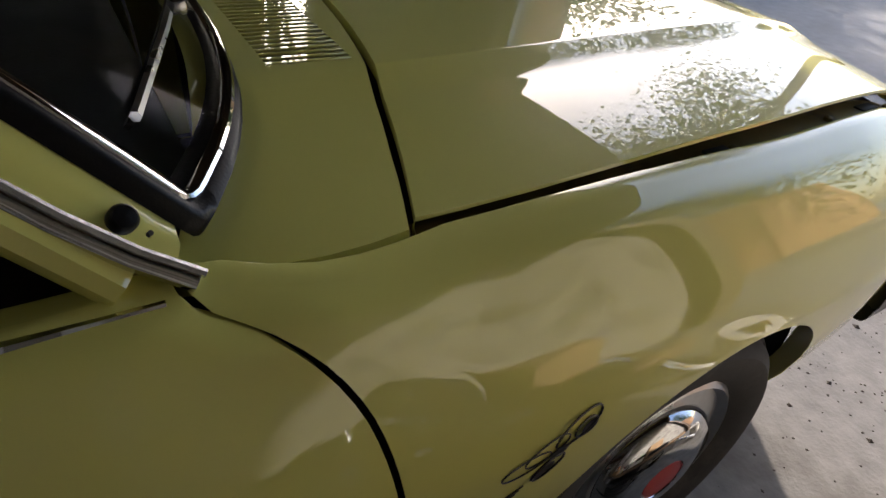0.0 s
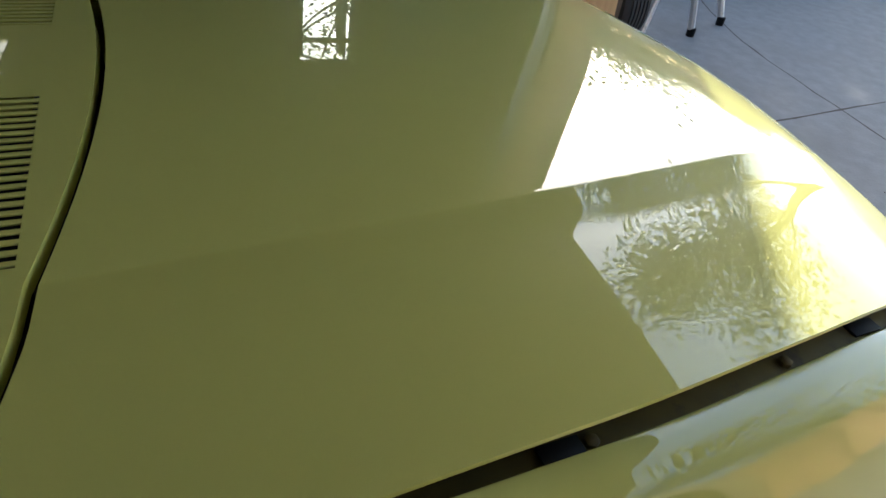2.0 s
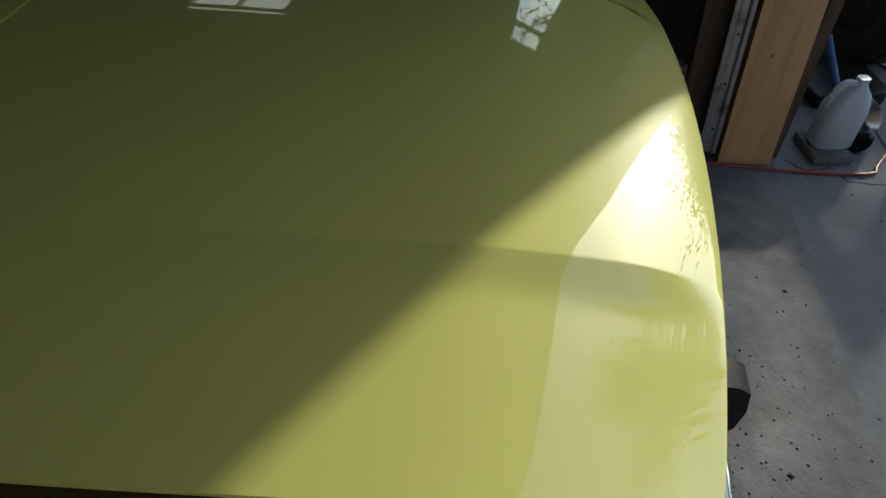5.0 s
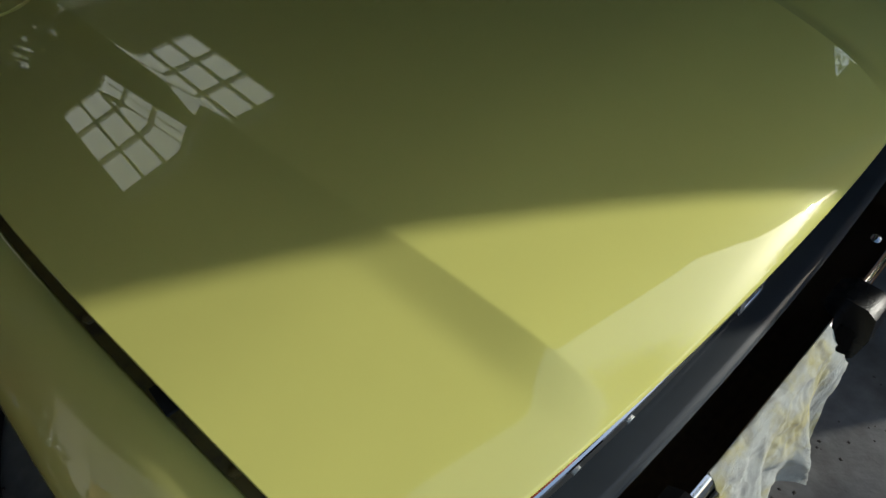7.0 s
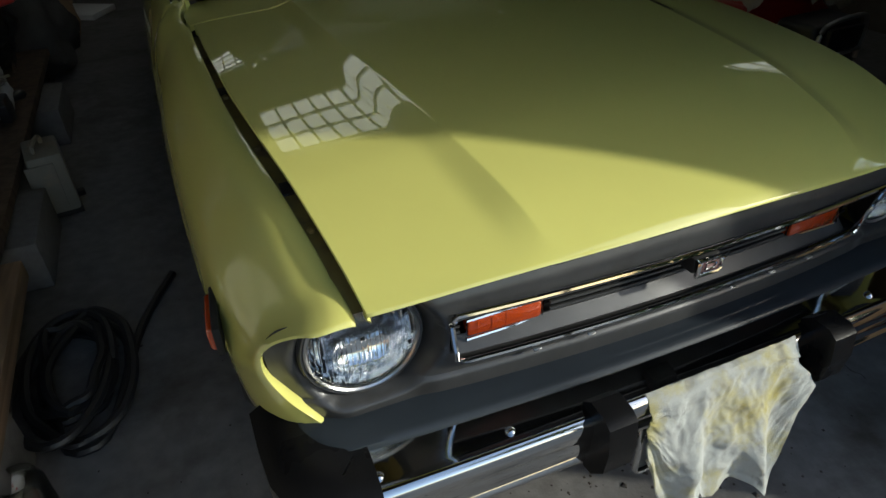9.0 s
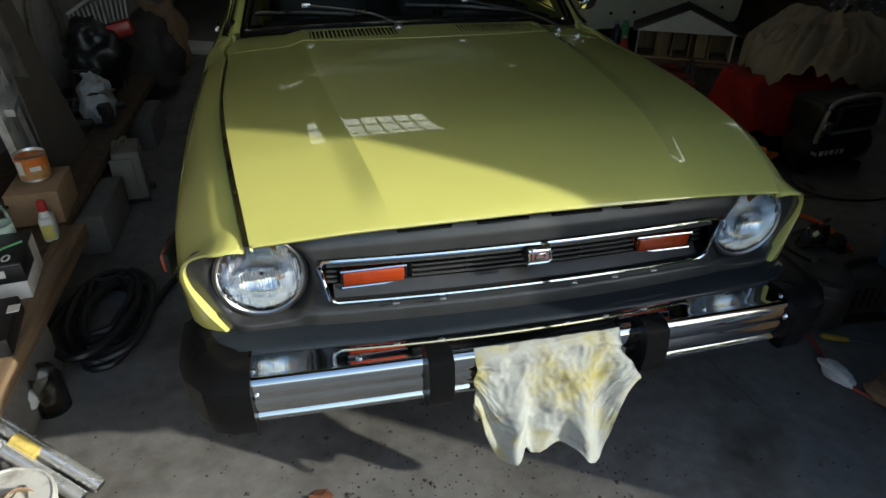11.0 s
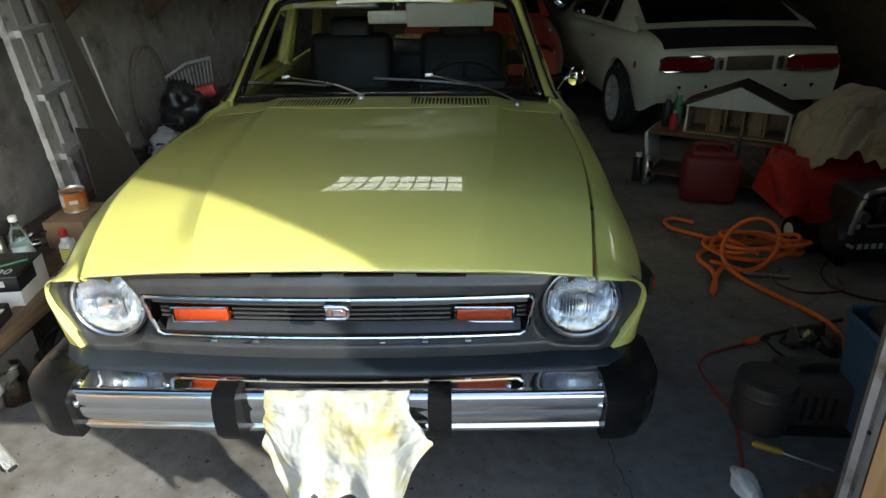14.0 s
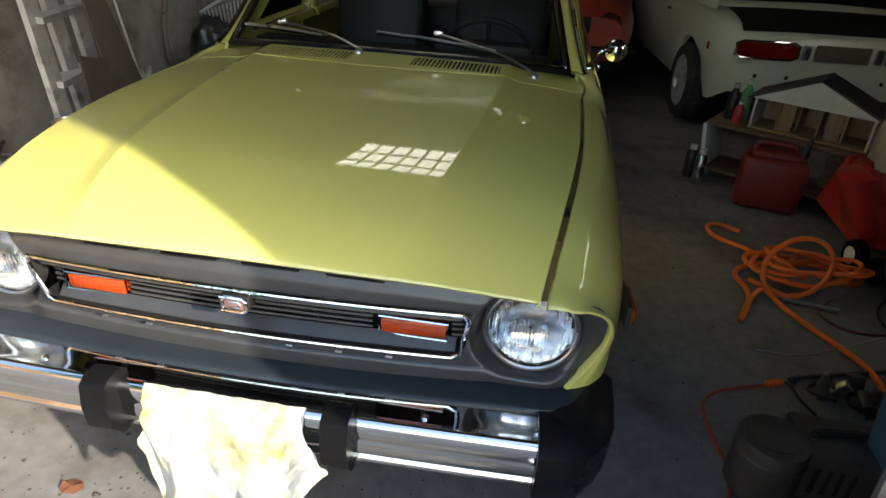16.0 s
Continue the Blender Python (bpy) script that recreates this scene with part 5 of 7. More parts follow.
solo("hardboard_sheet", brd, BOARD, "dark hardboard sheet with a notched edge leaning by the ladder", "board", flat=True)
solo("steel_rod", tube([(-1.47, 2.02, BZ), (-1.60, 2.0, 1.02)], 0.006, 8), PLASTIC_W, "thin white rod leaning on the wall", "rod")

# shovel-like rake, hoop, bags
rk = thing("rake", (-1.48, 2.97, 0.25), "red-headed broom rake with grey tines", "rake")
part("head", box((-1.49, 2.97, 0.545), (0.32, 0.07, 0.085), (0, -14, 0), 0.02), RED, rk, "red rake head")
for k in range(13):
    f = k / 12
    part("tine", tube([(-1.63 + 0.28 * f, 2.96, 0.56 + 0.07 * f), (-1.645 + 0.31 * f, 2.94, 0.66 + 0.12 * f)], 0.006, 5), ALU, rk)
part("rim", tube([(-1.65, 2.94, 0.66), (-1.50, 2.94, 0.75), (-1.33, 2.94, 0.785)], 0.011, 6), ALU, rk)
part("handle", tube([(-1.49, 2.98, 0.52), (-1.42, 2.92, 0.1), (-1.40, 2.90, 0.0)], 0.014, 8), DARKWOOD, rk)
solo("hose_loop", tube(rounded([(-1.77, 2.95 + 0.24 * math.cos(a), 0.53 + 0.33 * math.sin(a)) for a in np.linspace(-1.4, 4.3, 14)], 5), 0.017, 8), mat("dull_hose", (0.14, 0.12, 0.10), 0.7, vary=0.2, scale=30), "dull rubber hose looped on the concrete wall", "hose")
BAG = mat("crumpled_bag", (0.34, 0.35, 0.36), 0.45, vary=0.15, scale=30, bump=0.6, bump_scale=60)


def crumpled(at, r, material, name, label, category, seed, squash=1.0, group=""):
    bm = B()
    bmesh.ops.create_icosphere(bm, subdivisions=4, radius=1)
    o = Vector((seed * 3.7, seed * 1.3, 0))
    for v in bm.verts:
        d = v.co.normalized()
        k = 1 + 0.30 * noise.noise(d * 1.7 + o) + 0.16 * noise.noise(d * 4 + o) + 0.08 * abs(noise.noise(d * 9 + o))
        v.co = Vector((d.x * r[0], d.y * r[1], d.z * r[2])) * k
    low = min(v.co.z for v in bm.verts)
    for v in bm.verts:
        z = v.co.z - low
        v.co = Vector(at) + Vector((v.co.x, v.co.y, max(0.0, z - 0.25 * r[2])))
    return solo(name, bm, material, label, category, group, angle=70)


crumpled((-1.44, 2.32, BZ), (0.08, 0.09, 0.12), BAG, "plastic_bag", "tied pale plastic bag on the bench", "bag", 2)
crumpled((-1.55, 2.95, BZ), (0.16, 0.2, 0.20), mat("black_bag", (0.012, 0.012, 0.013), 0.35, vary=0.2, scale=20, bump=0.5, bump_scale=50), "bin_bag", "black bin bag behind the rake", "bag", 7)
crumpled((-1.42, 3.6, 0), (0.22, 0.28, 0.26), mat("dark_cloth", (0.05, 0.045, 0.04), 0.9, vary=0.3, scale=15), "old_cloth", "dark heap of old cloth at the wall", "cloth", 9)
crumpled((-1.45, 4.3, 0), (0.2, 0.25, 0.3), CARD, "paper_sack", "crumpled brown paper sack", "sack", 11)

# shelf on the left wall
sh = thing("wall_shelf", (-1.65, 3.2, 1.2), "long dark wall shelf crowded with cans and boxes", "shelf")
part("board", slab((-1.80, 1.75, 1.20), (-1.50, 5.6, 1.225), 0.003), DARKWOOD, sh, flat=True)
for y in (2.0, 3.2, 4.6):
    part("bracket", loft([[(-1.80, y, 1.0), (-1.80, y, 1.198), (-1.55, y, 1.198)], [(-1.80, y + 0.03, 1.0), (-1.80, y + 0.03, 1.198), (-1.55, y + 0.03, 1.198)]], True, True), DARKWOOD, sh, flat=True)
rng = random.Random(12)
BLUEP = mat("blue_plastic", (0.04, 0.09, 0.20), 0.5, vary=0.1, scale=30)
YELP = mat("yellow_plastic", (0.45, 0.30, 0.03), 0.45, vary=0.1, scale=30)
# Darker yellow and blue with the wall shelf's gloom put into the colour.
DIMY = mat("shaded_yellow_plastic", (0.16, 0.11, 0.02), 0.7, vary=0.3, scale=20)
DIMB = mat("shaded_blue_box", (0.02, 0.032, 0.06), 0.7, vary=0.3, scale=20)
for k in range(11):
    y = 1.9 + k * 0.33
    m = [DIRTY, DIMY, DIMB, DIRTY, PLASTIC_B, CARD, DIRTY, RED, PLASTIC_B, GALV, DIRTY][k]
    h = rng.uniform(0.12, 0.26)
    if k % 3 == 0:
        c = thing("paint_can", (-1.65, y, 1.225), "old paint can on the wall shelf", "can", group="shelf cans")
        part("body", lathe([(0.075, 0), (0.078, 0.004), (0.075, 0.01), (0.075, h - 0.01), (0.079, h), (0.07, h - 0.004), (0.0, h - 0.008)], (-1.65, y, 1.225), n=28), m, c)
        part("bail", tube(rounded([(-1.65, y - 0.077, 1.225 + h * 0.8), (-1.57, y, 1.225 + h * 0.55), (-1.65, y + 0.077, 1.225 + h * 0.8)], 6), 0.003, 5), STEEL, c)
    elif k % 3 == 1:
        c = thing("spray_jug", (-1.65, y, 1.225), "plastic jug with a spout on the wall shelf", "jug", group="shelf jugs")
        part("body", lathe([(0.06, 0), (0.065, 0.01), (0.065, h * 0.7), (0.03, h * 0.88), (0.02, h)], (-1.65, y, 1.225), n=24), m, c)
        part("cap", lathe([(0.024, h), (0.024, h + 0.03), (0, h + 0.03)], (-1.65, y, 1.225), n=20), RED, c)
    else:
        solo("storage_box", box((-1.65, y, 1.225 + h / 2), (0.2, 0.22, h), (0, 0, rng.uniform(-8, 8)), 0.004), m, "storage box on the wall shelf", "box", group="shelf boxes")

# things on the floor at the left
HOSE_B = mat("black_hose", (0.012, 0.012, 0.013), 0.5, vary=0.2, scale=40)
rng = random.Random(4)
pts = []
for k in range(90):
    a = k * 0.45
    r = 0.135 + 0.035 * math.sin(k * 0.21) + rng.uniform(-0.012, 0.012)
    pts.append((-1.17 + 0.75 * r * math.cos(a) + 0.03 * math.sin(k * 0.11), 0.86 + 1.5 * r * math.sin(a), 0.014 + 0.055 * (0.5 + 0.5 * math.sin(k * 0.37))))
pts += [(-1.20, 0.66, 0.014), (-1.14, 0.60, 0.014), (-1.08, 0.66, 0.014), (-1.02, 0.95, 0.013), (-0.97, 1.1, 0.013), (-0.90, 1.25, 0.013)]
solo("black_cable", tube(rounded(pts, 3), 0.013, 7), HOSE_B, "heap of coiled black rubber hose on the floor", "hose")
jr = thing("glass_jar", (-1.235, 0.46, 0), "dirty glass jar with a brown bottom on the floor", "jar")
part("body", lathe([(0.04, 0.0), (0.048, 0.004), (0.048, 0.11), (0.04, 0.125), (0.04, 0.14), (0.037, 0.14), (0.037, 0.122), (0.044, 0.108), (0.044, 0.01), (0.0, 0.008)], (-1.235, 0.46, 0), n=28), glass("dusty_glass", (0.7, 0.7, 0.66), 0.25), jr)
part("contents", lathe([(0.042, 0.009), (0.042, 0.045), (0.0, 0.044)], (-1.235, 0.46, 0), n=24), mat("brown_oil", (0.10, 0.035, 0.015), 0.3), jr)
crumpled((-1.33, 0.47, 0), (0.085, 0.11, 0.08), mat("printed_bag", (0.68, 0.68, 0.68), 0.4, vary=0.08, scale=30, bump=0.5, bump_scale=60, stain=(0.45, 0.03, 0.04), stain_scale=9, stain_at=(0.58, 0.62)), "plastic_bag", "crumpled white plastic bag with red print", "bag", 5)
SHINY = mat("bright_zinc_steel", (0.80, 0.81, 0.82), 0.27, 0.8, vary=0.06, scale=30)
ep = thing("exhaust_pipes", (-1.2, 0.2, 0), "pair of chromed slotted pipes with a yellow sticker", "pipe")
for dx, dy in ((0.0, 0.0), (-0.035, -0.028)):
    a, b = Vector((-1.035 + dx, 0.125 + dy, 0.018)), Vector((-1.55 + dx, 0.42 + dy, 0.33))
    p = part("pipe", tube([a, a.lerp(b, 0.5), b], 0.0175, 20), SHINY, ep)
    t = (b - a).normalized()
    for k in range(16):
        c = a.lerp(b, 0.03 + 0.045 * k)
        part("ridge", tube([c, c + t * 0.006], 0.0183, 16), SHINY, p)
    part("bore", tube([a - t * 0.001, a + t * 0.002], 0.0145, 14), BLACK, p)
c = Vector((-1.17, 0.188, 0.098))
part("sticker", tube([c, c + (Vector((-0.515, 0.295, 0.312))).normalized() * 0.07], 0.0192, 16), mat("yellow_sticker", (0.62, 0.47, 0.12), 0.5, vary=0.3, scale=120), ep)

bk = thing("white_bucket", (-1.16, -0.045, 0), "scuffed white plastic bucket filled with odd parts", "bucket")
PAIL = mat("scuffed_white_plastic", (0.60, 0.59, 0.55), 0.5, vary=0.12, scale=30, bump=0.2, bump_scale=60, stain=(0.30, 0.28, 0.24), stain_scale=14)
part("body", lathe([(0.0, 0.0), (0.084, 0.0), (0.088, 0.004), (0.106, 0.176), (0.103, 0.176), (0.085, 0.008), (0.0, 0.008)], (-1.16, -0.045, 0), n=40), PAIL, bk)
part("rim", lathe([(0.104, 0.168), (0.111, 0.168), (0.113, 0.174), (0.112, 0.186), (0.107, 0.188), (0.104, 0.184)], (-1.16, -0.045, 0), n=40), PAIL, bk)
for h in (0.135, 0.150):
    part("ridge", lathe([(0.100 + 0.1 * (h - 0.12), h), (0.105 + 0.1 * (h - 0.12), h + 0.002), (0.101 + 0.1 * (h - 0.12), h + 0.004)], (-1.16, -0.045, 0), n=40), PAIL, bk)
part("paper_cup", lathe([(0.032, -0.05), (0.034, -0.05), (0.040, 0.05), (0.038, 0.05), (0.032, -0.046)], (-1.15, -0.03, 0.155), (0.7, -0.3, 0.5), 24), CARD, bk, "crushed brown paper cup")
junk("basket_parts", (-1.16, -0.045, 0.06), (0.045, 0.045, 0.10), 14, [STEEL, DIRTY, GALV, RED, PLASTIC_W], "loose nuts, bottles and metal odds in the basket", "parts", 8)
ht = thing("panel_heater", (-1.255, 1.90, 0), "cream metal panel heater on the floor", "heater")
CRM = mat("cream_enamel", (0.17, 0.158, 0.125), 0.45, vary=0.12, scale=20, stain=(0.25, 0.2, 0.13), stain_scale=9)
part("body", box((-1.255, 1.90, 0.140), (0.12, 0.20, 0.235), (0, 0, 10), 0.014), CRM, ht)
part("panel", box((-1.262, 1.797, 0.135), (0.095, 0.012, 0.185), (0, 0, 10), 0.004), CRM, ht)
part("grip", tube(rounded([(-1.27, 1.84, 0.255), (-1.268, 1.85, 0.285), (-1.255, 1.93, 0.285), (-1.253, 1.94, 0.255)], 5), 0.008, 6), CRM, ht)
for y in (1.83, 1.97):
    part("foot", box((-1.255, y, 0.012), (0.15, 0.03, 0.024), (0, 0, 10), 0.004), PLASTIC_B, ht)
# white slab standing in for a pale band at the end of the aisle
solo("white_slab", box((-1.36, 5.0, 0.02), (0.55, 0.32, 0.04), (0, 0, -28), 0.004), PAPERW, "flat white slab lying on the floor at the back", "board")
LEAFM = mat("dry_leaf", (0.16, 0.06, 0.03), 0.7, vary=0.25, scale=60)
lf = B()
for k in range(7):
    a = 2 * math.pi * k / 7
    lf.faces.new([lf.verts.new((-0.507, -0.018, 0.008)), lf.verts.new((-0.507 + 0.032 * math.cos(a), -0.018 + 0.024 * math.sin(a), 0.004 + 0.006 * (k % 2))), lf.verts.new((-0.507 + 0.032 * math.cos(a + 0.9), -0.018 + 0.024 * math.sin(a + 0.9), 0.004))])
solo("dry_leaf", lf, LEAFM, "curled brown dry leaf on the concrete", "leaf", flat=True)

# grit and dark crumbs on the concrete
rng = random.Random(21)
verts, faces = [], []
for k in range(1500):
    q = rng.random()
    if q < 0.5:
        x, y = rng.gauss(-0.25, 0.45), rng.gauss(-0.15, 0.25)
    elif q < 0.8:
        x, y = rng.uniform(0.8, 2.4), rng.uniform(-1.6, 2.5)
    else:
        x, y = rng.uniform(-1.2, 1.5), rng.uniform(-1.6, 1.2)
    r = rng.uniform(0.0015, 0.005) * (2.2 if rng.random() < 0.06 else 1)
    z = 0.0 if y > -0.62 else -0.004
    i = len(verts)
    a = rng.uniform(0, 3)
    for d in range(4):
        verts.append((x + r * math.cos(a + d * 1.57) * rng.uniform(0.6, 1.3), y + r * math.sin(a + d * 1.57), z))
    verts.append((x, y, z + r * 0.6))
    faces += [(i + d, i + (d + 1) % 4, i + 4) for d in range(4)]
me = bpy.data.meshes.new("grit")
me.from_pydata(verts, [], faces)
me.materials.append(BITS)
tagged(new("grit", me), "dark grit and crumbs scattered over the concrete", "grit", kind="stuff")


def crack(points, w, seed):
    """A shallow jagged groove line."""
    r_ = random.Random(seed)
    p = rounded([(x, y, 0) for x, y in points], 10)
    p = [Vector((q.x + r_.uniform(-1, 1) * 0.006, q.y + r_.uniform(-1, 1) * 0.006, 0.0 if q.y > -0.62 else -0.004)) for q in p]
    rows = []
    for i, q in enumerate(p):
        t = (p[min(i + 1, len(p) - 1)] - p[max(i - 1, 0)]).normalized()
        s = Vector((t.y, -t.x, 0)) * w * r_.uniform(0.4, 1.2)
        rows.append([q - s, q + Vector((0, 0, 0.0012)), q + s])
    return loft(rows)


for i, (pp, w) in enumerate((([(1.03, -0.66), (0.98, -0.72), (1.0, -0.80), (0.93, -0.86), (0.95, -1.1)], 0.004), ([(0.75, 0.6), (0.76, 0.4), (0.74, 0.2), (0.77, 0.0)], 0.0018), ([(0.87, -0.93), (0.9, -1.3), (0.95, -2.4)], 0.006), ([(2.6, -0.9), (1.5, -1.0), (0.9, -1.02)], 0.005), ([(3.5, -2.9), (1.9, -2.2), (0.6, -2.0)], 0.006))):
    solo("floor_crack", crack(pp, w, i), BITS, "jagged dark crack in the concrete", "crack", kind="structure")

# ---- the right side ----
ORHOSE = mat("orange_hose", (0.78, 0.15, 0.02), 0.45, vary=0.08, scale=30)
rng = random.Random(6)
pts = [(1.58, 1.98, 0.012), (1.50, 2.04, 0.012), (1.43, 2.00, 0.012), (1.44, 1.90, 0.012), (1.55, 1.80, 0.014), (1.64, 1.72, 0.02)]
for k in range(70):
    a = 0.6 + k * 0.42
    r = 0.135 + 0.03 * math.sin(k * 0.9) + rng.uniform(-0.015, 0.015)
    pts.append((1.76 + 0.05 * math.sin(k * 0.23) + 1.30 * r * math.cos(a), 1.58 + 0.85 * r * math.sin(a), 0.014 + 0.05 * (0.5 + 0.5 * math.sin(k * 0.7)) + 0.0006 * k))
pts += [(1.62, 1.60, 0.05), (1.50, 1.60, 0.02), (1.45, 1.52, 0.014), (1.47, 1.40, 0.014), (1.44, 1.27, 0.014), (1.39, 1.17, 0.013), (1.40, 1.20, 0.013), (1.47, 1.34, 0.014), (1.53, 1.40, 0.03)]
pts += [(1.58, 1.30, 0.014), (1.66, 1.15, 0.012), (1.74, 1.01, 0.012), (1.765, 0.88, 0.012), (1.72, 0.73, 0.012), (1.70, 0.70, 0.012)]
solo("orange_hose", tube(rounded(pts, 4), 0.0105, 8), ORHOSE, "tangled bright orange air hose on the floor", "hose")
oh = [(1.645 + 0.125 * math.cos(a), 1.44 + 0.05 * math.sin(a), 0.125 + 0.112 * math.sin(a + 0.3)) for a in np.linspace(0, 2 * math.pi, 26)]
solo("orange_hose", tube(rounded([(1.68, 1.42, 0.012)] + oh[18:] + oh[:19] + [(1.5, 1.50, 0.012)], 3), 0.0105, 8), ORHOSE, "upright loop of orange air hose", "hose")
solo("hose_coupling", tube([(1.60, 1.37, 0.012), (1.80, 1.33, 0.012)], 0.009, 10), STEEL, "bright steel hose coupling on the floor", "coupling")

# red cord, bar and driver
REDC = mat("red_cord", (0.30, 0.045, 0.025), 0.5, vary=0.15, scale=40)
rc = thing("extension_cord", (1.2, 0.5, 0), "red extension cord with an orange plug on the floor", "cord")
part("cable", tube(rounded([(1.40, 0.80, 0.01), (1.28, 0.76, 0.006), (1.20, 0.72, 0.006), (1.15, 0.64, 0.006), (1.155, 0.50, 0.006), (1.17, 0.38, 0.006), (1.12, 0.2, 0.006), (1.08, 0.05, 0.006), (1.13, -0.10, 0.006), (1.06, -0.25, 0.006), (0.98, -0.36, 0.006), (0.965, -0.50, 0.006), (0.96, -0.66, 0.004), (0.975, -0.9, 0.002), (1.03, -0.95, 0.002), (1.21, -1.08, 0.002), (1.35, -1.25, 0.002), (1.48, -1.26, 0.002), (1.69, -1.19, 0.002), (1.9, -1.05, 0.002)], 5), 0.0055, 6), REDC, rc)
part("plug", lathe([(0.006, 0), (0.012, 0.01), (0.014, 0.05), (0.008, 0.075)], (1.37, 0.79, 0.014), (0.9, 0.35, 0), 14), ORHOSE, rc, "orange moulded plug")
part("lead", tube(rounded([(1.42, 0.82, 0.012), (1.45, 0.80, 0.02), (1.47, 0.74, 0.01), (1.50, 0.68, 0.006)], 5), 0.005, 6), HOSE_B, rc)
solo("iron_bar", tube(rounded([(1.48, 0.83, 0.008), (1.50, 0.86, 0.008), (1.84, 0.97, 0.008)], 5), 0.008, 6), DIRTY, "bent rusty iron bar on the floor", "bar")
solo("wire", tube(rounded([(1.40, 1.0, 0.003), (1.55, 1.0, 0.003), (1.75, 1.10, 0.003), (1.95, 1.22, 0.003)], 5), 0.0022, 5), ALU, "thin bright wire on the floor", "wire")
junk("torch_parts", (1.62, 0.76, 0.0), (0.10, 0.05, 0.05), 7, [DIRTY, PLASTIC_B, STEEL], "black hose fittings and a torch on the floor", "fittings", 14)
pc = thing("power_cable", (2.0, 1.2, 0), "black power cable trailing over the floor", "cable")
part("cable", tube(rounded([(2.10, 1.52, 0.05), (1.98, 1.40, 0.006), (1.95, 1.25, 0.006), (2.05, 1.14, 0.006), (2.25, 1.10, 0.006), (2.5, 1.16, 0.006)], 6), 0.0055, 6), HOSE_B, pc)
part("cable", tube(rounded([(1.80, 1.42, 0.006), (1.72, 1.30, 0.006), (1.80, 1.20, 0.006), (1.98, 1.22, 0.006), (2.02, 1.34, 0.006)], 6), 0.0055, 6), mat("brown_cable", (0.12, 0.035, 0.02), 0.5), pc)

# black motor unit
GRIME = mat("grimy_casing", (0.052, 0.047, 0.041), 0.55, vary=0.35, scale=18, stain=(0.03, 0.027, 0.024), stain_scale=8)
mu = thing("motor_unit", (1.32, 0.36, 0), "dark grimy electric motor unit in a black casing", "machine")
part("drum", lathe([(0.082, 0.0), (0.088, 0.01), (0.088, 0.160), (0.084, 0.171), (0.06, 0.175), (0.0, 0.176)], (1.235, 0.36, 0.006), n=32), GRIME, mu, "round motor casing")
part("casing", box((1.41, 0.40, 0.090), (0.22, 0.17, 0.16), (0, 0, -4), 0.014), GRIME, mu)
part("base", box((1.37, 0.385, 0.010), (0.30, 0.19, 0.020), (0, 0, -4), 0.006), PLASTIC_B, mu)
part("grip", tube(rounded([(1.35, 0.40, 0.168), (1.36, 0.40, 0.184), (1.46, 0.41, 0.184), (1.47, 0.41, 0.168)], 5), 0.012, 8), PLASTIC_B, mu)
part("end_plate", lathe([(0.060, 0.175), (0.062, 0.179), (0.045, 0.183), (0.0, 0.184)], (1.235, 0.36, 0.006), n=28), GRIME, mu)
part("seam", lathe([(0.0885, 0.12), (0.091, 0.124), (0.091, 0.132), (0.0885, 0.136)], (1.235, 0.36, 0.006), n=32), GRIME, mu)
for k in range(5):
    part("cooling_slot", box((1.34 + 0.03 * k, 0.316, 0.09), (0.012, 0.006, 0.08), (0, 0, -4)), BLACK, mu)
sd_ = thing("screwdriver", (1.25, 0.22, 0), "screwdriver with a yellow handle on the floor", "screwdriver")
part("handle", lathe([(0.006, 0), (0.012, 0.01), (0.011, 0.07), (0.007, 0.085)], (1.17, 0.25, 0.013), (0.8, -0.45, 0), 12), YELP, sd_)
part("shaft", tube([(1.24, 0.21, 0.013), (1.36, 0.145, 0.006)], 0.003, 6), STEEL, sd_)
bn = thing("blue_bin", (1.56, 0.30, 0), "dull blue plastic bin full of dark scrap", "bin")
BLUB = mat("dull_blue_plastic", (0.038, 0.085, 0.135), 0.5, vary=0.12, scale=20)
part("body", loft([[(1.59 + sx * (0.105 + 0.025 * v), 0.30 + sy * (0.11 + 0.03 * v), 0.38 * v) for sx, sy in ((-1, -0.8), (-0.8, -1), (0.8, -1), (1, -0.8), (1, 0.8), (0.8, 1), (-0.8, 1), (-1, 0.8))] for v in (0, 0.3, 0.6, 0.97)], True), BLUB, bn)
part("rim", tube([(1.59 + sx * 0.134, 0.30 + sy * 0.144, 0.375) for sx, sy in ((-1, -0.8), (-0.8, -1), (0.8, -1), (1, -0.8), (1, 0.8), (0.8, 1), (-0.8, 1), (-1, 0.8))], 0.009, 6, closed=True), BLUB, bn)
crumpled((1.605, 0.31, 0.27), (0.10, 0.11, 0.10), mat("dark_sack", (0.05, 0.038, 0.03), 0.9, vary=0.3, scale=20), "scrap_sack", "dark crumpled sack in the bin", "sack", 15)
crumpled((1.08, 0.08, 0), (0.035, 0.06, 0.02), PAPERW, "paper_scrap", "torn crumpled white paper on the floor", "paper", 17)
crumpled((1.15, -0.04, 0), (0.05, 0.06, 0.02), CARD, "paper_scrap", "torn brown card scrap on the floor", "paper", 18)
solo("wood_offcut", box((1.22, 0.02, 0.02), (0.22, 0.045, 0.035), (0, 0, 25), 0.003), PLANK, "short timber offcut on the floor", "wood")

# air compressor: tank, motor cover, roll bar; plain shapes for its marks
cp = thing("air_compressor", (2.25, 1.52, 0), "black portable air compressor with a grey roll bar", "compressor")
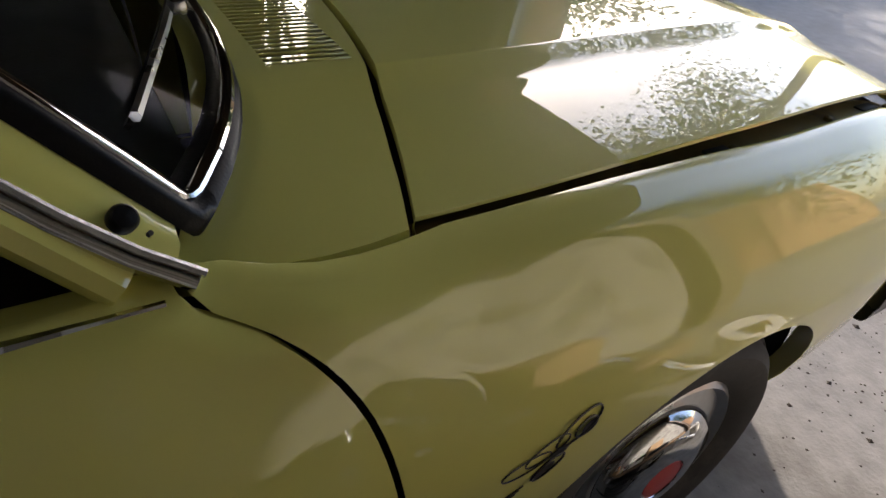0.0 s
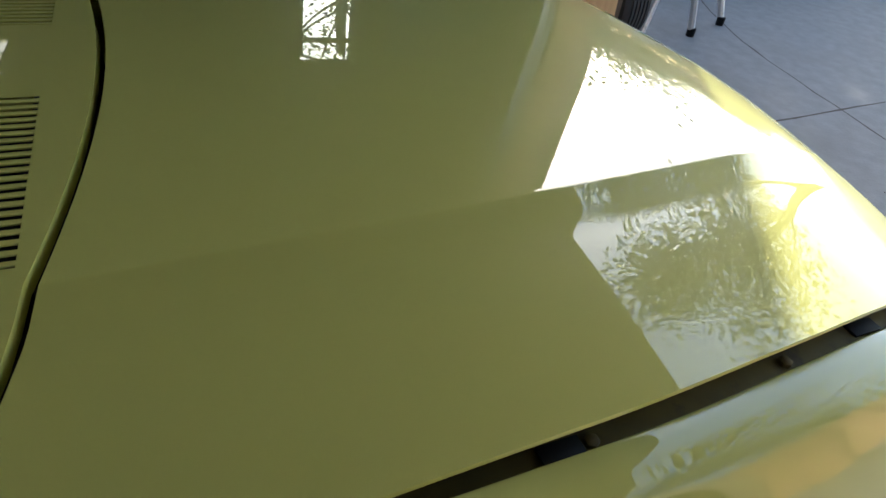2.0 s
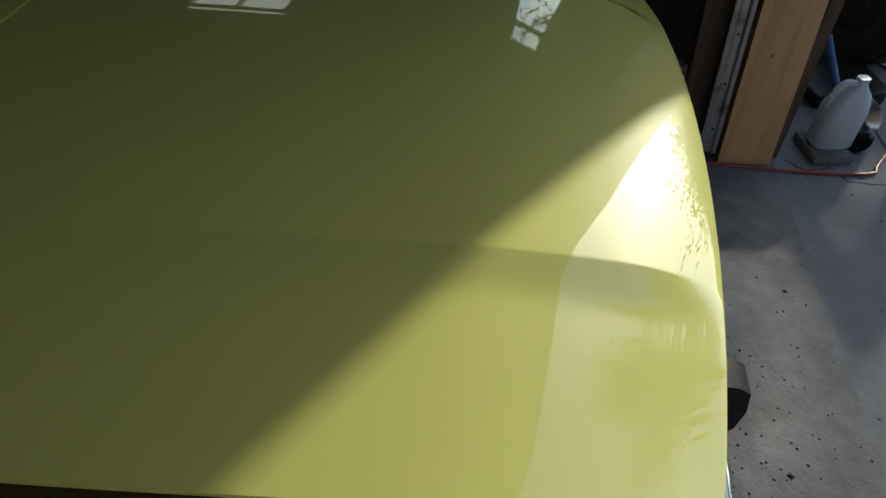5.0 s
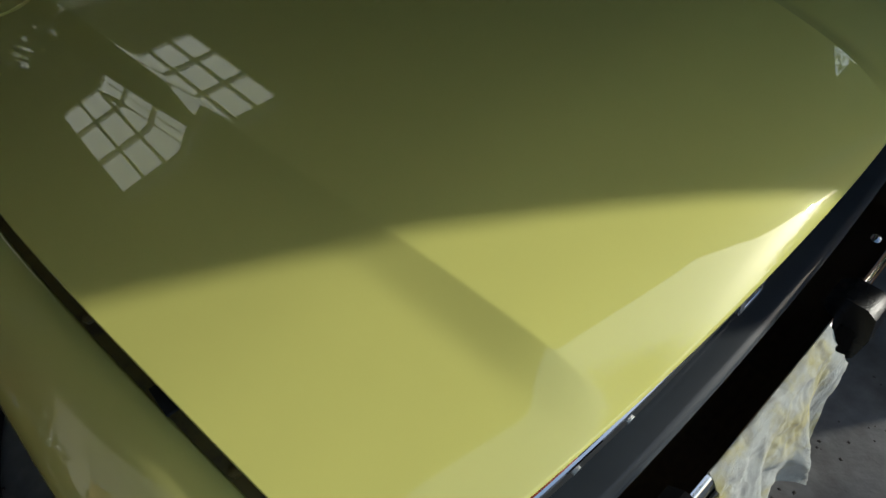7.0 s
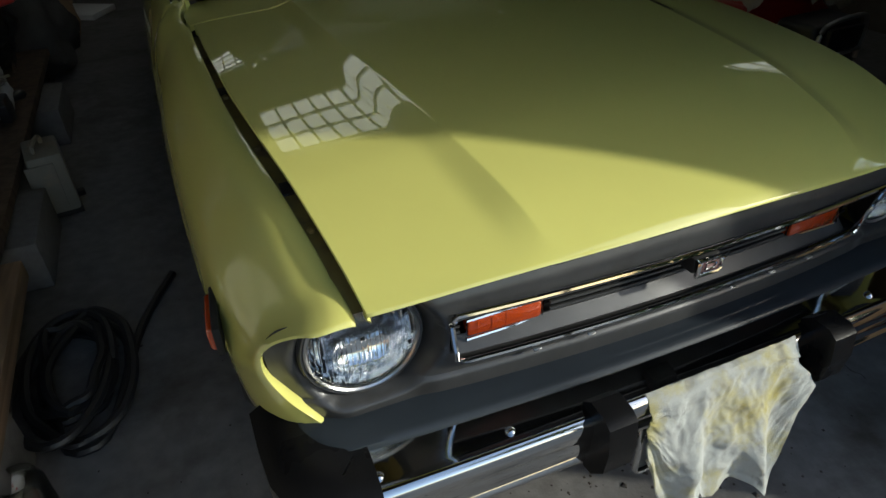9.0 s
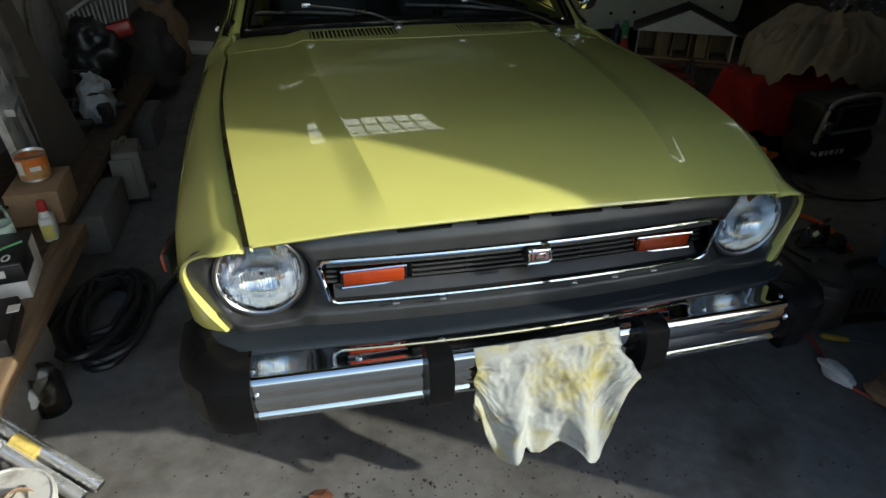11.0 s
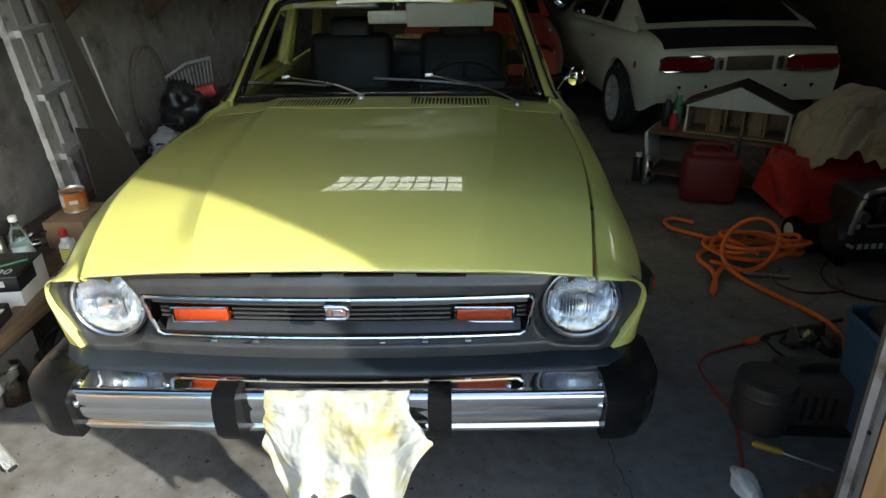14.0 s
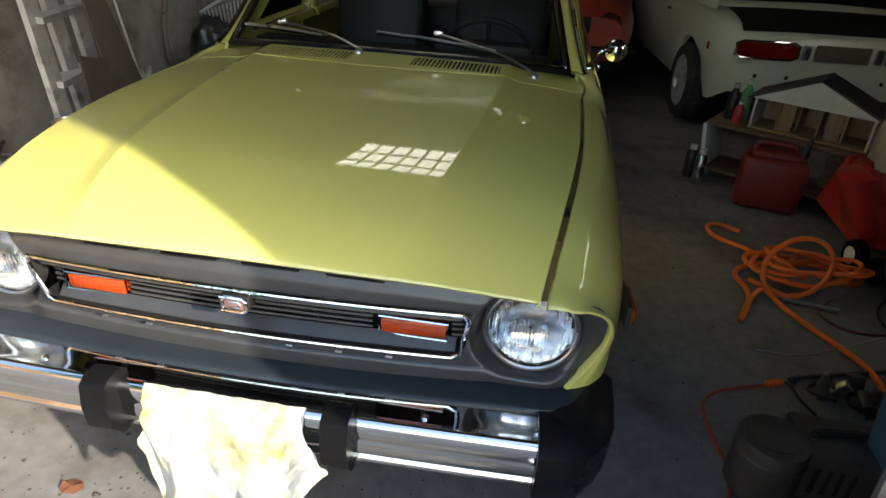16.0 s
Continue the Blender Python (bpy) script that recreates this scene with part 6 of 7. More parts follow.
part("tank", lathe([(0.02, -0.24), (0.07, -0.23), (0.10, -0.19), (0.108, -0.15), (0.108, 0.15), (0.10, 0.19), (0.07, 0.23), (0.02, 0.24)], (2.27, 1.53, 0.135), (1, 0.08, 0), 32), PLASTIC_B, cp, "glossy black air tank")
part("cover", box((2.27, 1.56, 0.30), (0.38, 0.22, 0.17), (0, 0, 5), 0.03, 3), PLASTIC_B, cp)
part("panel", box((2.30, 1.435, 0.31), (0.26, 0.03, 0.11), (0, 0, 5), 0.008), PLASTIC_B, cp)
part("roll_bar", tube(rounded([(2.07, 1.41, 0.19), (2.08, 1.40, 0.34), (2.14, 1.41, 0.40), (2.40, 1.44, 0.41), (2.46, 1.45, 0.34), (2.46, 1.45, 0.19)], 6), 0.012, 10), GALV, cp, "bent grey steel bar")
part("cross_bar", tube([(2.13, 1.405, 0.235), (2.46, 1.44, 0.24)], 0.010, 8), GALV, cp)
part("gauge", lathe([(0.028, 0), (0.028, 0.02), (0.024, 0.024), (0, 0.022)], (2.10, 1.41, 0.275), (0, -1, 0.1), 20), STEEL, cp)
part("label_plate", box((2.085, 1.415, 0.225), (0.05, 0.004, 0.022), (0, 0, 5)), PAPERW, cp)
mk_ = B()
for i, w in enumerate((0.03, 0.026, 0.03, 0.024, 0.028)):
    add_box(mk_, (2.128 + 0.034 * i, 1.409 + 0.003 * i, 0.128), (w * 0.75, 0.003, 0.026), (0, 0, 5))
part("maker_mark", mk_, PAPERW, cp, "white block mark on the tank")
part("maker_mark", box((2.085, 1.4105, 0.130), (0.042, 0.003, 0.017), (0, 25, 5), 0.001), PAPERW, cp)
for x in (2.10, 2.44):
    part("foot", box((x, 1.53, 0.018), (0.04, 0.15, 0.036), bevel=0.006), RUBBER, cp)
part("wheel", lathe([(0.03, -0.018), (0.058, -0.02), (0.062, -0.012), (0.062, 0.012), (0.058, 0.02), (0.03, 0.018)], (2.05, 1.62, 0.063), (1, 0, 0), 28), RUBBER, cp)

# red mower under a canvas
mw = thing("red_machine", (2.25, 1.98, 0), "red garden machine half covered with canvas", "machine")
part("deck", loft([[(1.93, 1.78, 0.10), (1.96, 1.76, 0.30), (1.99, 1.90, 0.40), (1.98, 2.2, 0.38), (1.93, 2.25, 0.12)], [(2.25, 1.74, 0.09), (2.25, 1.73, 0.34), (2.25, 1.88, 0.44), (2.25, 2.25, 0.42), (2.25, 2.3, 0.1)], [(2.6, 1.78, 0.10), (2.58, 1.76, 0.30), (2.56, 1.90, 0.40), (2.56, 2.2, 0.38), (2.6, 2.25, 0.12)]], True, True), RED, mw)
for x, y in ((1.935, 1.73), (2.58, 1.80), (2.08, 2.24), (2.58, 2.24)):
    w = part("wheel", lathe([(0.03, -0.022), (0.066, -0.024), (0.073, -0.014), (0.073, 0.014), (0.066, 0.024), (0.03, 0.022)], (x, y, 0.074), (1, 0.1, 0), 28), RUBBER, mw)
    part("hub", lathe([(0.04, -0.027), (0.036, -0.03), (0.01, -0.032), (0.0, -0.032)], (x, y, 0.074), (1, 0.1, 0), 20), PLASTIC_W, w, "white wheel hub")
part("chute", box((1.93, 1.86, 0.27), (0.10, 0.20, 0.30), (0, -22, 0), 0.02), RED, mw)
CANVAS = mat("tan_canvas", (0.36, 0.30, 0.215), 0.9, vary=0.12, scale=30, bump=0.4, bump_scale=300, stain=(0.2, 0.155, 0.10), stain_scale=6)
mw.location.x += 0.06


def heap(cx, cy, rx, ry, top, drop, seed, n=120, m=56):
    """A cloth thrown over something: a lumpy dome with creases that run down from the high points."""
    rows = []
    for j in range(m + 1):
        v = j / m
        row = []
        for i in range(n + 1):
            a = 2 * math.pi * (i % n) / n
            c, s_ = math.cos(a), math.sin(a)
            f = 0.04 + 0.96 * math.sin(min(1.0, v * 1.03) * math.pi * 0.5) ** 0.9
            f *= 1 + 0.20 * noise.noise(Vector((1.3 * c, 1.3 * s_, seed))) * v + 0.07 * noise.noise(Vector((3.5 * c, 3.5 * s_, seed + 2.0 * v))) * v
            x, y = cx + rx * f * c, cy + ry * f * s_
            crease = math.sqrt(0.004 + noise.noise(Vector((2.9 * c + 0.9 * v, 2.9 * s_, seed + 1.0 * v))) ** 2)
            fine = math.sqrt(0.003 + noise.noise(Vector((5.5 * c + 2.0 * v, 5.5 * s_ - 1.5 * v, seed + 4 + 1.6 * v))) ** 2)
            hem = drop * (0.80 + 0.22 * noise.noise(Vector((1.7 * c, 1.7 * s_, seed + 9))))
            z = top - hem * v ** 1.9 - 0.17 * (0.25 - crease) * smooth(0.0, 0.3, v) * (1 - 0.6 * smooth(0.6, 1.0, v)) - 0.12 * (0.2 - fine) * smooth(0.05, 0.3, v) - 0.012 * (0.2 - abs(noise.noise(Vector((14 * c + 5 * v, 14 * s_ + 3 * v, seed + 7 * v)))))
            z += 0.06 * noise.noise(Vector((2.2 * (x - cx) / rx, 2.2 * (y - cy) / ry, seed + 6)))
            k = 0.05 * (crease - 0.25) * v
            row.append(Vector((x + k * c, y + k * s_, z)))
        rows.append(row)
    bm = loft(rows)
    bmesh.ops.remove_doubles(bm, verts=bm.verts, dist=1e-4)
    return bm


solo("canvas_cover", heap(2.45, 1.98, 0.42, 0.35, 0.70, 0.36, 3.3, 180, 80), CANVAS, "crumpled tan canvas thrown over the red machine", "cover", angle=80)
PRINT = mat("printed_cloth", (0.10, 0.10, 0.11), 0.9, vary=0.35, scale=40, bump=0.3, stain=(0.55, 0.55, 0.52), stain_scale=34, stain_at=(0.56, 0.6))
solo("rolled_cloth", heap(2.68, 2.02, 0.17, 0.15, 0.83, 0.14, 8.1, 60, 26), PRINT, "crumpled dark printed cloth lying on the canvas", "cloth", angle=80)

# low table with the toy house, bottles and petrol can
tb = thing("low_table", (1.95, 2.62, 0), "low brown wooden table with white ends", "table")
BRW = wood("brown_board", (0.10, 0.055, 0.03), (0.18, 0.11, 0.065), 6, axis=0)
part("top", box((1.95, 2.64, 0.335), (0.86, 0.34, 0.022), (0, 0, -30), 0.004), BRW, tb)
cs, sn = math.cos(radians(-30)), math.sin(radians(-30))
def tpos(u, v, z):
    return (1.95 + u * cs - v * sn, 2.64 + u * sn + v * cs, z)
part("end_panel", box(tpos(-0.42, 0, 0.165), (0.022, 0.32, 0.325), (0, -8, -30), 0.003), PLASTIC_W, tb)
part("end_panel", box(tpos(0.41, 0, 0.165), (0.022, 0.32, 0.325), (0, 0, -30), 0.003), BRW, tb)
part("lower_shelf", box(tpos(0, 0.02, 0.06), (0.80, 0.30, 0.018), (0, 0, -30), 0.003), BRW, tb)
part("post", box(tpos(0.22, 0.05, 0.20), (0.08, 0.03, 0.26), (0, 0, -30), 0.003), PLANK, tb)
hs = thing("toy_house", tpos(0.06, 0, 0.346), "open wooden toy house with a white gabled roof", "toy house")
HW = mat("white_painted_wood", (0.60, 0.59, 0.54), 0.6, vary=0.12, scale=20)
MAPLE = wood("pale_plywood", (0.26, 0.17, 0.09), (0.36, 0.25, 0.14), 6)
part("back", box(tpos(0.06, 0.12, 0.43), (0.56, 0.012, 0.17), (0, 0, -30), 0.001), MAPLE, hs)
part("base", box(tpos(0.06, 0, 0.352), (0.58, 0.25, 0.010), (0, 0, -30), 0.001), MAPLE, hs)
for u in (-0.22, 0.345):
    part("side", box(tpos(u, 0, 0.435), (0.012, 0.25, 0.17), (0, 0, -30), 0.001), HW, hs)
for u in (-0.10, 0.0, 0.10, 0.22):
    part("room_wall", box(tpos(u, 0.02, 0.43), (0.01, 0.2, 0.155), (0, 0, -30), 0.001), MAPLE, hs)
for u in (-0.06, 0.17):
    part("room_panel", box(tpos(u, -0.06, 0.43), (0.07, 0.008, 0.15), (0, 0, -30), 0.001), MAPLE, hs)
part("roof", loft([[tpos(-0.26, v, 0.52), tpos(0.06, v, 0.66), tpos(0.39, v, 0.52), tpos(0.39, v, 0.508), tpos(0.06, v, 0.645), tpos(-0.26, v, 0.508)] for v in (-0.15, 0.15)], True, True), PLASTIC_B, hs, "dark roof panels", flat=True)
part("gable", loft([[tpos(-0.235, v, 0.518), tpos(0.06, v, 0.652), tpos(0.365, v, 0.518)] for v in (-0.155, -0.145)], True, True), HW, hs, "white gable board", flat=True)
for k, (u, v, r, h, m) in enumerate(((-0.36, -0.02, 0.032, 0.20, PLASTIC_B), (-0.31, 0.05, 0.03, 0.22, GREEN), (-0.30, -0.08, 0.028, 0.12, RED))):
    b_ = thing("spray_bottle", tpos(u, v, 0.346), "small bottle of car polish on the low table", "bottle", group="polish bottles")
    part("body", lathe([(r * 0.9, 0), (r, 0.006), (r, h * 0.68), (r * 0.5, h * 0.82), (r * 0.42, h * 0.9)], tpos(u, v, 0.346), n=22), m, b_)
    part("cap", lathe([(r * 0.5, h * 0.88), (r * 0.48, h), (0, h)], tpos(u, v, 0.346), n=18), PLASTIC_W if k else STEEL, b_)
for u, v in ((-0.47, -0.16), (-0.40, -0.20)):
    b_ = thing("spray_can", tpos(u, v, 0), "slim metal spray can on the floor", "can", group="floor cans")
    part("body", lathe([(0.03, 0), (0.032, 0.004), (0.032, 0.15), (0.022, 0.165)], tpos(u, v, 0), n=22), STEEL if v < -0.18 else PLASTIC_B, b_)
    part("cap", lathe([(0.02, 0.165), (0.02, 0.19), (0, 0.19)], tpos(u, v, 0), n=18), PLASTIC_W, b_)
gc = thing("petrol_can", (1.80, 2.40, 0), "dark red plastic petrol can on the floor", "petrol can")
DRED = mat("dark_red_plastic", (0.15, 0.012, 0.012), 0.45, vary=0.12, scale=20, bump=0.05)
part("body", box((1.80, 2.40, 0.14), (0.32, 0.22, 0.28), (0, 0, -16), 0.035, 3), DRED, gc)
part("shoulder", box((1.80, 2.40, 0.285), (0.24, 0.15, 0.05), (0, 0, -16), 0.02, 3), DRED, gc)
part("grip", tube(rounded([(1.70, 2.43, 0.29), (1.71, 2.43, 0.335), (1.86, 2.39, 0.335), (1.88, 2.38, 0.29)], 5), 0.014, 8), DRED, gc)
part("spout", lathe([(0.025, 0), (0.025, 0.03), (0.014, 0.05), (0.012, 0.10)], (1.91, 2.37, 0.29), (0.2, 0, 1), 18), PLASTIC_B, gc)


# ---- the other cars ----
def coupe(name, m, paint, lid_paint, label, rear_first=True):
    """A two-door coupe; local y runs from its tail (0) to its nose (3.95)."""
    c = thing(name, m.translation, label, "car")
    def P(x, y, z):
        return m @ Vector((x, y, z))
    hw = knots((0.0, 0.69), (0.15, 0.745), (0.8, 0.78), (2.2, 0.78), (3.4, 0.74), (3.8, 0.69), (3.95, 0.62))
    top = knots((0.0, 0.73), (0.12, 0.80), (0.5, 0.84), (1.0, 0.83), (2.4, 0.81), (2.8, 0.80), (3.6, 0.74), (3.95, 0.66))
    low = knots((0.0, 0.36), (0.2, 0.26), (3.6, 0.24), (3.95, 0.34))
    def arch(y):
        z = 0.0
        for cy in (0.62, 3.05):
            d = 0.33 ** 2 - (y - cy) ** 2
            if d > 0:
                z = max(z, 0.27 + math.sqrt(d))
        return z
    rows = []
    for k in range(66):
        y = 3.95 * k / 65
        w, t, l = hw(y), top(y), max(low(y), arch(y))
        sec = [(0, t), (w * 0.55, t - 0.004), (w * 0.86, t - 0.02), (w * 0.95, t - 0.06), (w, t - 0.17), (w, min(0.55, t - 0.2)), (w - 0.015, max(0.40, l + 0.01)), (w - 0.04, l)]
        sec = [(x, max(z, l)) for x, z in sec]
        rows.append([P(-x, y, z) for x, z in sec[::-1]] + [P(x, y, z) for x, z in sec[1:]])
    body = loft(rows)
    n = len(rows[0])
    body.verts.ensure_lookup_table()
    body.faces.new([body.verts[i] for i in range(n)][::-1])
    body.faces.new([body.verts[65 * n + i] for i in range(n)])
    bd_ = part("body", body, paint, c, angle=55)
    part("underbody", loft([[P(x, y, z) for x, z in ((-0.6, 0.22), (0.6, 0.22), (0.6, 0.5), (-0.6, 0.5))] for y in (0.1, 3.8)], True, True), BLACK, c)
    gh = knots((0.42, 0.84), (0.62, 0.93), (1.05, 1.10), (1.45, 1.185), (1.9, 1.19), (2.15, 1.15), (2.45, 0.99), (2.72, 0.81))
    rows = []
    for k in range(40):
        y = 0.42 + 2.3 * k / 39
        z, t = gh(y), top(y)
        s = 0.70 - 0.24 * (z - 0.82)
        rows.append([P(-0.715, y, t - 0.03), P(-s, y, t + (z - t) * 0.75), P(-s * 0.86, y, z - 0.012), P(0, y, z), P(s * 0.86, y, z - 0.012), P(s, y, t + (z - t) * 0.75), P(0.715, y, t - 0.03)])
    part("cabin_roof", loft(rows), paint, c, angle=60)
    DG = TINT
    for s in (-1, 1):
        for y0, y1, nm in ((1.42, 2.40, "side_window"), (0.98, 1.34, "quarter_window")):
            q = []
            for k in range(9):
                y = y0 + (y1 - y0) * k / 8
                z, t = gh(y), top(y)
                sw_ = 0.70 - 0.24 * (z - 0.82)
                hi = t + (z - t) * 0.72
                q.append([P(s * 0.722, y, t + 0.012), P(s * (sw_ + 0.012), y, max(t + 0.02, hi))])
            part(nm, loft(q), DG, c, "dark side glass")
        q = tpart = part("wheel", lathe([(0.17, -0.08), (0.25, -0.085), (0.275, -0.06), (0.275, 0.06), (0.25, 0.085), (0.186, 0.08), (0.17, 0.02), (0.0, 0.02)], P(s * 0.712, 0.62, 0.277), m.to_3x3() @ Vector((s, 0, 0)), 40), TYRE, c, "black tyre on an alloy rim")
        part("rim", lathe([(0.18, 0.05), (0.185, 0.078), (0.165, 0.07), (0.15, 0.03), (0.05, 0.04), (0.045, 0.06), (0.0, 0.06)], P(s * 0.712, 0.62, 0.277), m.to_3x3() @ Vector((s, 0, 0)), 36), ALU, tpart, "slotted alloy rim")
        for k in range(8):
            a = 2 * math.pi * k / 8
            part("spoke", tube([P(s * 0.767, 0.62 + 0.04 * math.cos(a), 0.277 + 0.04 * math.sin(a)), P(s * 0.774, 0.62 + 0.165 * math.cos(a), 0.277 + 0.165 * math.sin(a))], 0.016, 6), ALU, tpart)
        part("wheel", lathe([(0.17, -0.08), (0.25, -0.085), (0.275, -0.06), (0.275, 0.06), (0.25, 0.085), (0.17, 0.08), (0.1, 0.06), (0.0, 0.06)], P(s * 0.66, 3.05, 0.277), m.to_3x3() @ Vector((s, 0, 0)), 40), TYRE, c)
        lampx = s * 0.47
        tl = part("tail_lamp", loft([[P(lampx + a * 0.19, -0.02, 0.635 + b * 0.045), P(lampx + a * 0.19, 0.04, 0.635 + b * 0.05)] for a, b in ((-1, -0.7), (-0.8, -1), (0.8, -1), (1, -0.6), (1, 0.6), (0.8, 1), (-0.8, 1), (-1, 0.7), (-1, -0.7))]), TAILR, c, "red tail lamp in a chrome frame")
        bmf = B()
        bmf.faces.new([bmf.verts.new(P(lampx + a * 0.19, -0.02, 0.635 + b * 0.045)) for a, b in ((-1, -0.7), (-0.8, -1), (0.8, -1), (1, -0.6), (1, 0.6), (0.8, 1), (-0.8, 1), (-1, 0.7))])
        part("lens", bmf, TAILR, tl)
        part("lamp_frame", tube([P(lampx + a * 0.198, -0.014, 0.635 + b * 0.052) for a, b in ((-1, -0.7), (-0.8, -1), (0.8, -1), (1, -0.6), (1, 0.6), (0.8, 1), (-0.8, 1), (-1, 0.7))], 0.008, 6, closed=True), CHROME, tl)
        part("reverse_lamp", box(P(s * 0.225, -0.004, 0.635), (0.05, 0.03, 0.095), (0, 0, math.degrees(m.to_euler().z)), 0.012), STEEL, c)
        part("side_marker", box(P(s * 0.752, 0.28, 0.60), (0.012, 0.08, 0.05), (0, 0, math.degrees(m.to_euler().z)), 0.004), AMBER, c)
        part("door_handle", box(P(s * 0.785, 1.35, 0.70), (0.015, 0.1, 0.02), (0, 0, math.degrees(m.to_euler().z)), 0.004), CHROME, c)
        hd = part("headlamp", lathe([(0.10, -0.02), (0.10, 0.012), (0.085, 0.016), (0.083, 0.002), (0.05, -0.03), (0.0, -0.04)], P(s * 0.50, 3.93, 0.59), m.to_3x3() @ Vector((0, 1, 0)), 32), CHROME, c, "round chrome-rimmed headlamp")
        part("lens", lathe([(0.084, 0.004), (0.06, 0.016), (0.0, 0.022)], P(s * 0.50, 3.93, 0.59), m.to_3x3() @ Vector((0, 1, 0)), 28), LENS, hd)
        part("mirror", lathe([(0, 0), (0.04, 0.01), (0.05, 0.04), (0, 0.045)], P(s * 0.83, 2.62, 0.92), m.to_3x3() @ Vector((0, -1, 0)), 20), CHROME, c)
    rg = loft([[P((-1 + 2 * k / 10) * (0.63 - 0.22 * (gh(y) - 0.82)), y, gh(y) + 0.010 - 0.016 * abs(k - 5) / 5) for k in range(11)] for y in np.linspace(0.50, 1.38, 9)])
    part("rear_window", rg, TINT, c, "dark rear window")
    fw = loft([[P((-1 + 2 * k / 10) * (0.62 - 0.22 * (gh(y) - 0.82)), y, gh(y) + 0.010 - 0.016 * abs(k - 5) / 5) for k in range(11)] for y in np.linspace(2.17, 2.68, 7)])
    part("windscreen", fw, TINT, c, "dark windscreen")
    lid = loft([[P(-0.64 + 1.28 * k / 12, y, top(y) + 0.007 - 0.012 * (abs(k - 6) / 6) ** 3) for k in range(13)] for y in (0.02, 0.08, 0.2, 0.42)])
    part("boot_lid", lid, lid_paint, c, "boot lid")
    part("tail_panel", box(P(0, -0.004, 0.635), (0.34, 0.02, 0.10), (0, 0, math.degrees(m.to_euler().z)), 0.006), PLASTER if lid_paint is BLACK else CHROME, c)
    for x in (-0.5, -0.3, 0.3, 0.5):
        part("bumper_hole", lathe([(0.012, 0), (0.012, 0.006)], P(x, 0.0, 0.47), m.to_3x3() @ Vector((0, -1, 0)), 12), BLACK, c)
    part("front_bumper", tube([P(x, 4.0 - 0.25 * abs(x) ** 3, 0.43) for x in np.linspace(-0.72, 0.72, 15)], 0.04, 10, 0.6), CHROME, c)
    gr_ = part("grille", box(P(0, 3.94, 0.59), (0.72, 0.04, 0.12), (0, 0, math.degrees(m.to_euler().z)), 0.01), BLACK, c)
    return c


TINT = mat("dark_car_glass", (0.006, 0.007, 0.008), 0.06, vary=0.05, scale=10, coat=0.5)
TAILR = mat("red_lens", (0.20, 0.008, 0.008), 0.2, vary=0.15, scale=60, coat=0.5, bump=0.1, bump_scale=200)
CREAMP = mat("cream_paint", (0.68, 0.69, 0.55), 0.35, vary=0.05, scale=8, coat=0.6, coat_rough=0.05)
REDP = mat("faded_red_paint", (0.40, 0.05, 0.03), 0.35, vary=0.08, scale=8, coat=0.6, coat_rough=0.05)
coupe("cream_coupe", Matrix.Translation((2.40, 3.48, 0)) @ Matrix.Rotation(radians(4.5), 4, 'Z'), CREAMP, BLACK, "cream two-door coupe with a matt black boot lid")
coupe("red_coupe", Matrix.Translation((0.50, 8.15, 0)) @ Matrix.Rotation(radians(180), 4, 'Z'), REDP, REDP, "red two-door coupe parked behind the yellow car")
pf = thing("picture_frame", (3.56, 4.3, 1.2), "small dim framed picture on the side wall", "picture")
part("frame", tube([(3.585, 3.97, 1.05), (3.585, 4.72, 1.02), (3.585, 4.72, 1.4), (3.585, 3.97, 1.4)], 0.02, 4, closed=True), PLANK, pf, flat=True)
part("sheet", slab((3.588, 3.98, 1.04), (3.592, 4.71, 1.39)), DIRTY, pf)

# ---- beside and beyond the door ----
BLEACH = mat("bleach_jug_plastic", (0.78, 0.77, 0.73), 0.45, vary=0.05, scale=20)
def jug(name, at, s, material, cap, label, twist=0.0):
    j = thing(name, at, label, "jug")
    x, y, z = at
    R = Matrix.Translation(at) @ Matrix.Rotation(radians(twist), 4, 'Z') @ Matrix.Scale(s, 4)
    rows = []
    for w, d, h in ((0.070, 0.048, 0.0), (0.076, 0.054, 0.008), (0.077, 0.055, 0.15), (0.072, 0.052, 0.175), (0.050, 0.042, 0.215), (0.026, 0.026, 0.24), (0.019, 0.019, 0.252), (0.019, 0.019, 0.275)):
        off = -0.018 * smooth(0.16, 0.25, h)
        rows.append([R @ Vector((off + w * (abs(math.cos(a)) ** 0.6) * math.copysign(1, math.cos(a)), d * (abs(math.sin(a)) ** 0.6) * math.copysign(1, math.sin(a)), h)) for a in np.linspace(0.05, 2 * math.pi + 0.05, 28, endpoint=False)])
    part("body", loft(rows, True, True), material, j, angle=60)
    part("grip", tube(rounded([R @ Vector(p) for p in ((-0.005, 0, 0.25), (0.035, 0, 0.255), (0.062, 0, 0.22), (0.07, 0, 0.16))], 6), 0.012 * s, 8), material, j)
    if cap:
        part("cap", lathe([(0.023 * s, 0.272 * s), (0.023 * s, 0.30 * s), (0.02 * s, 0.304 * s), (0, 0.304 * s)], R @ Vector((-0.018, 0, 0)), (0, 0, 1), 20), cap, j)
        part("label", box(R @ Vector((0, -0.0545, 0.075)), (0.11 * s, 0.004, 0.09 * s), (0, 0, twist), 0.001), PAPERW, j)
        for k in range(4):
            part("printed_bar", box(R @ Vector((0, -0.057, 0.05 + 0.018 * k)), (0.07 * s, 0.003, 0.006 * s), (0, 0, twist)), GALV, j)
    return j


jug("bleach_jug", (1.12, -0.27, 0), 1.0, BLEACH, BLUEP, "white plastic bleach jug with a blue cap on the floor", -75)
MILKY = mat("milky_plastic", (0.62, 0.70, 0.76), 0.35, vary=0.06, scale=20, trans=0.35)
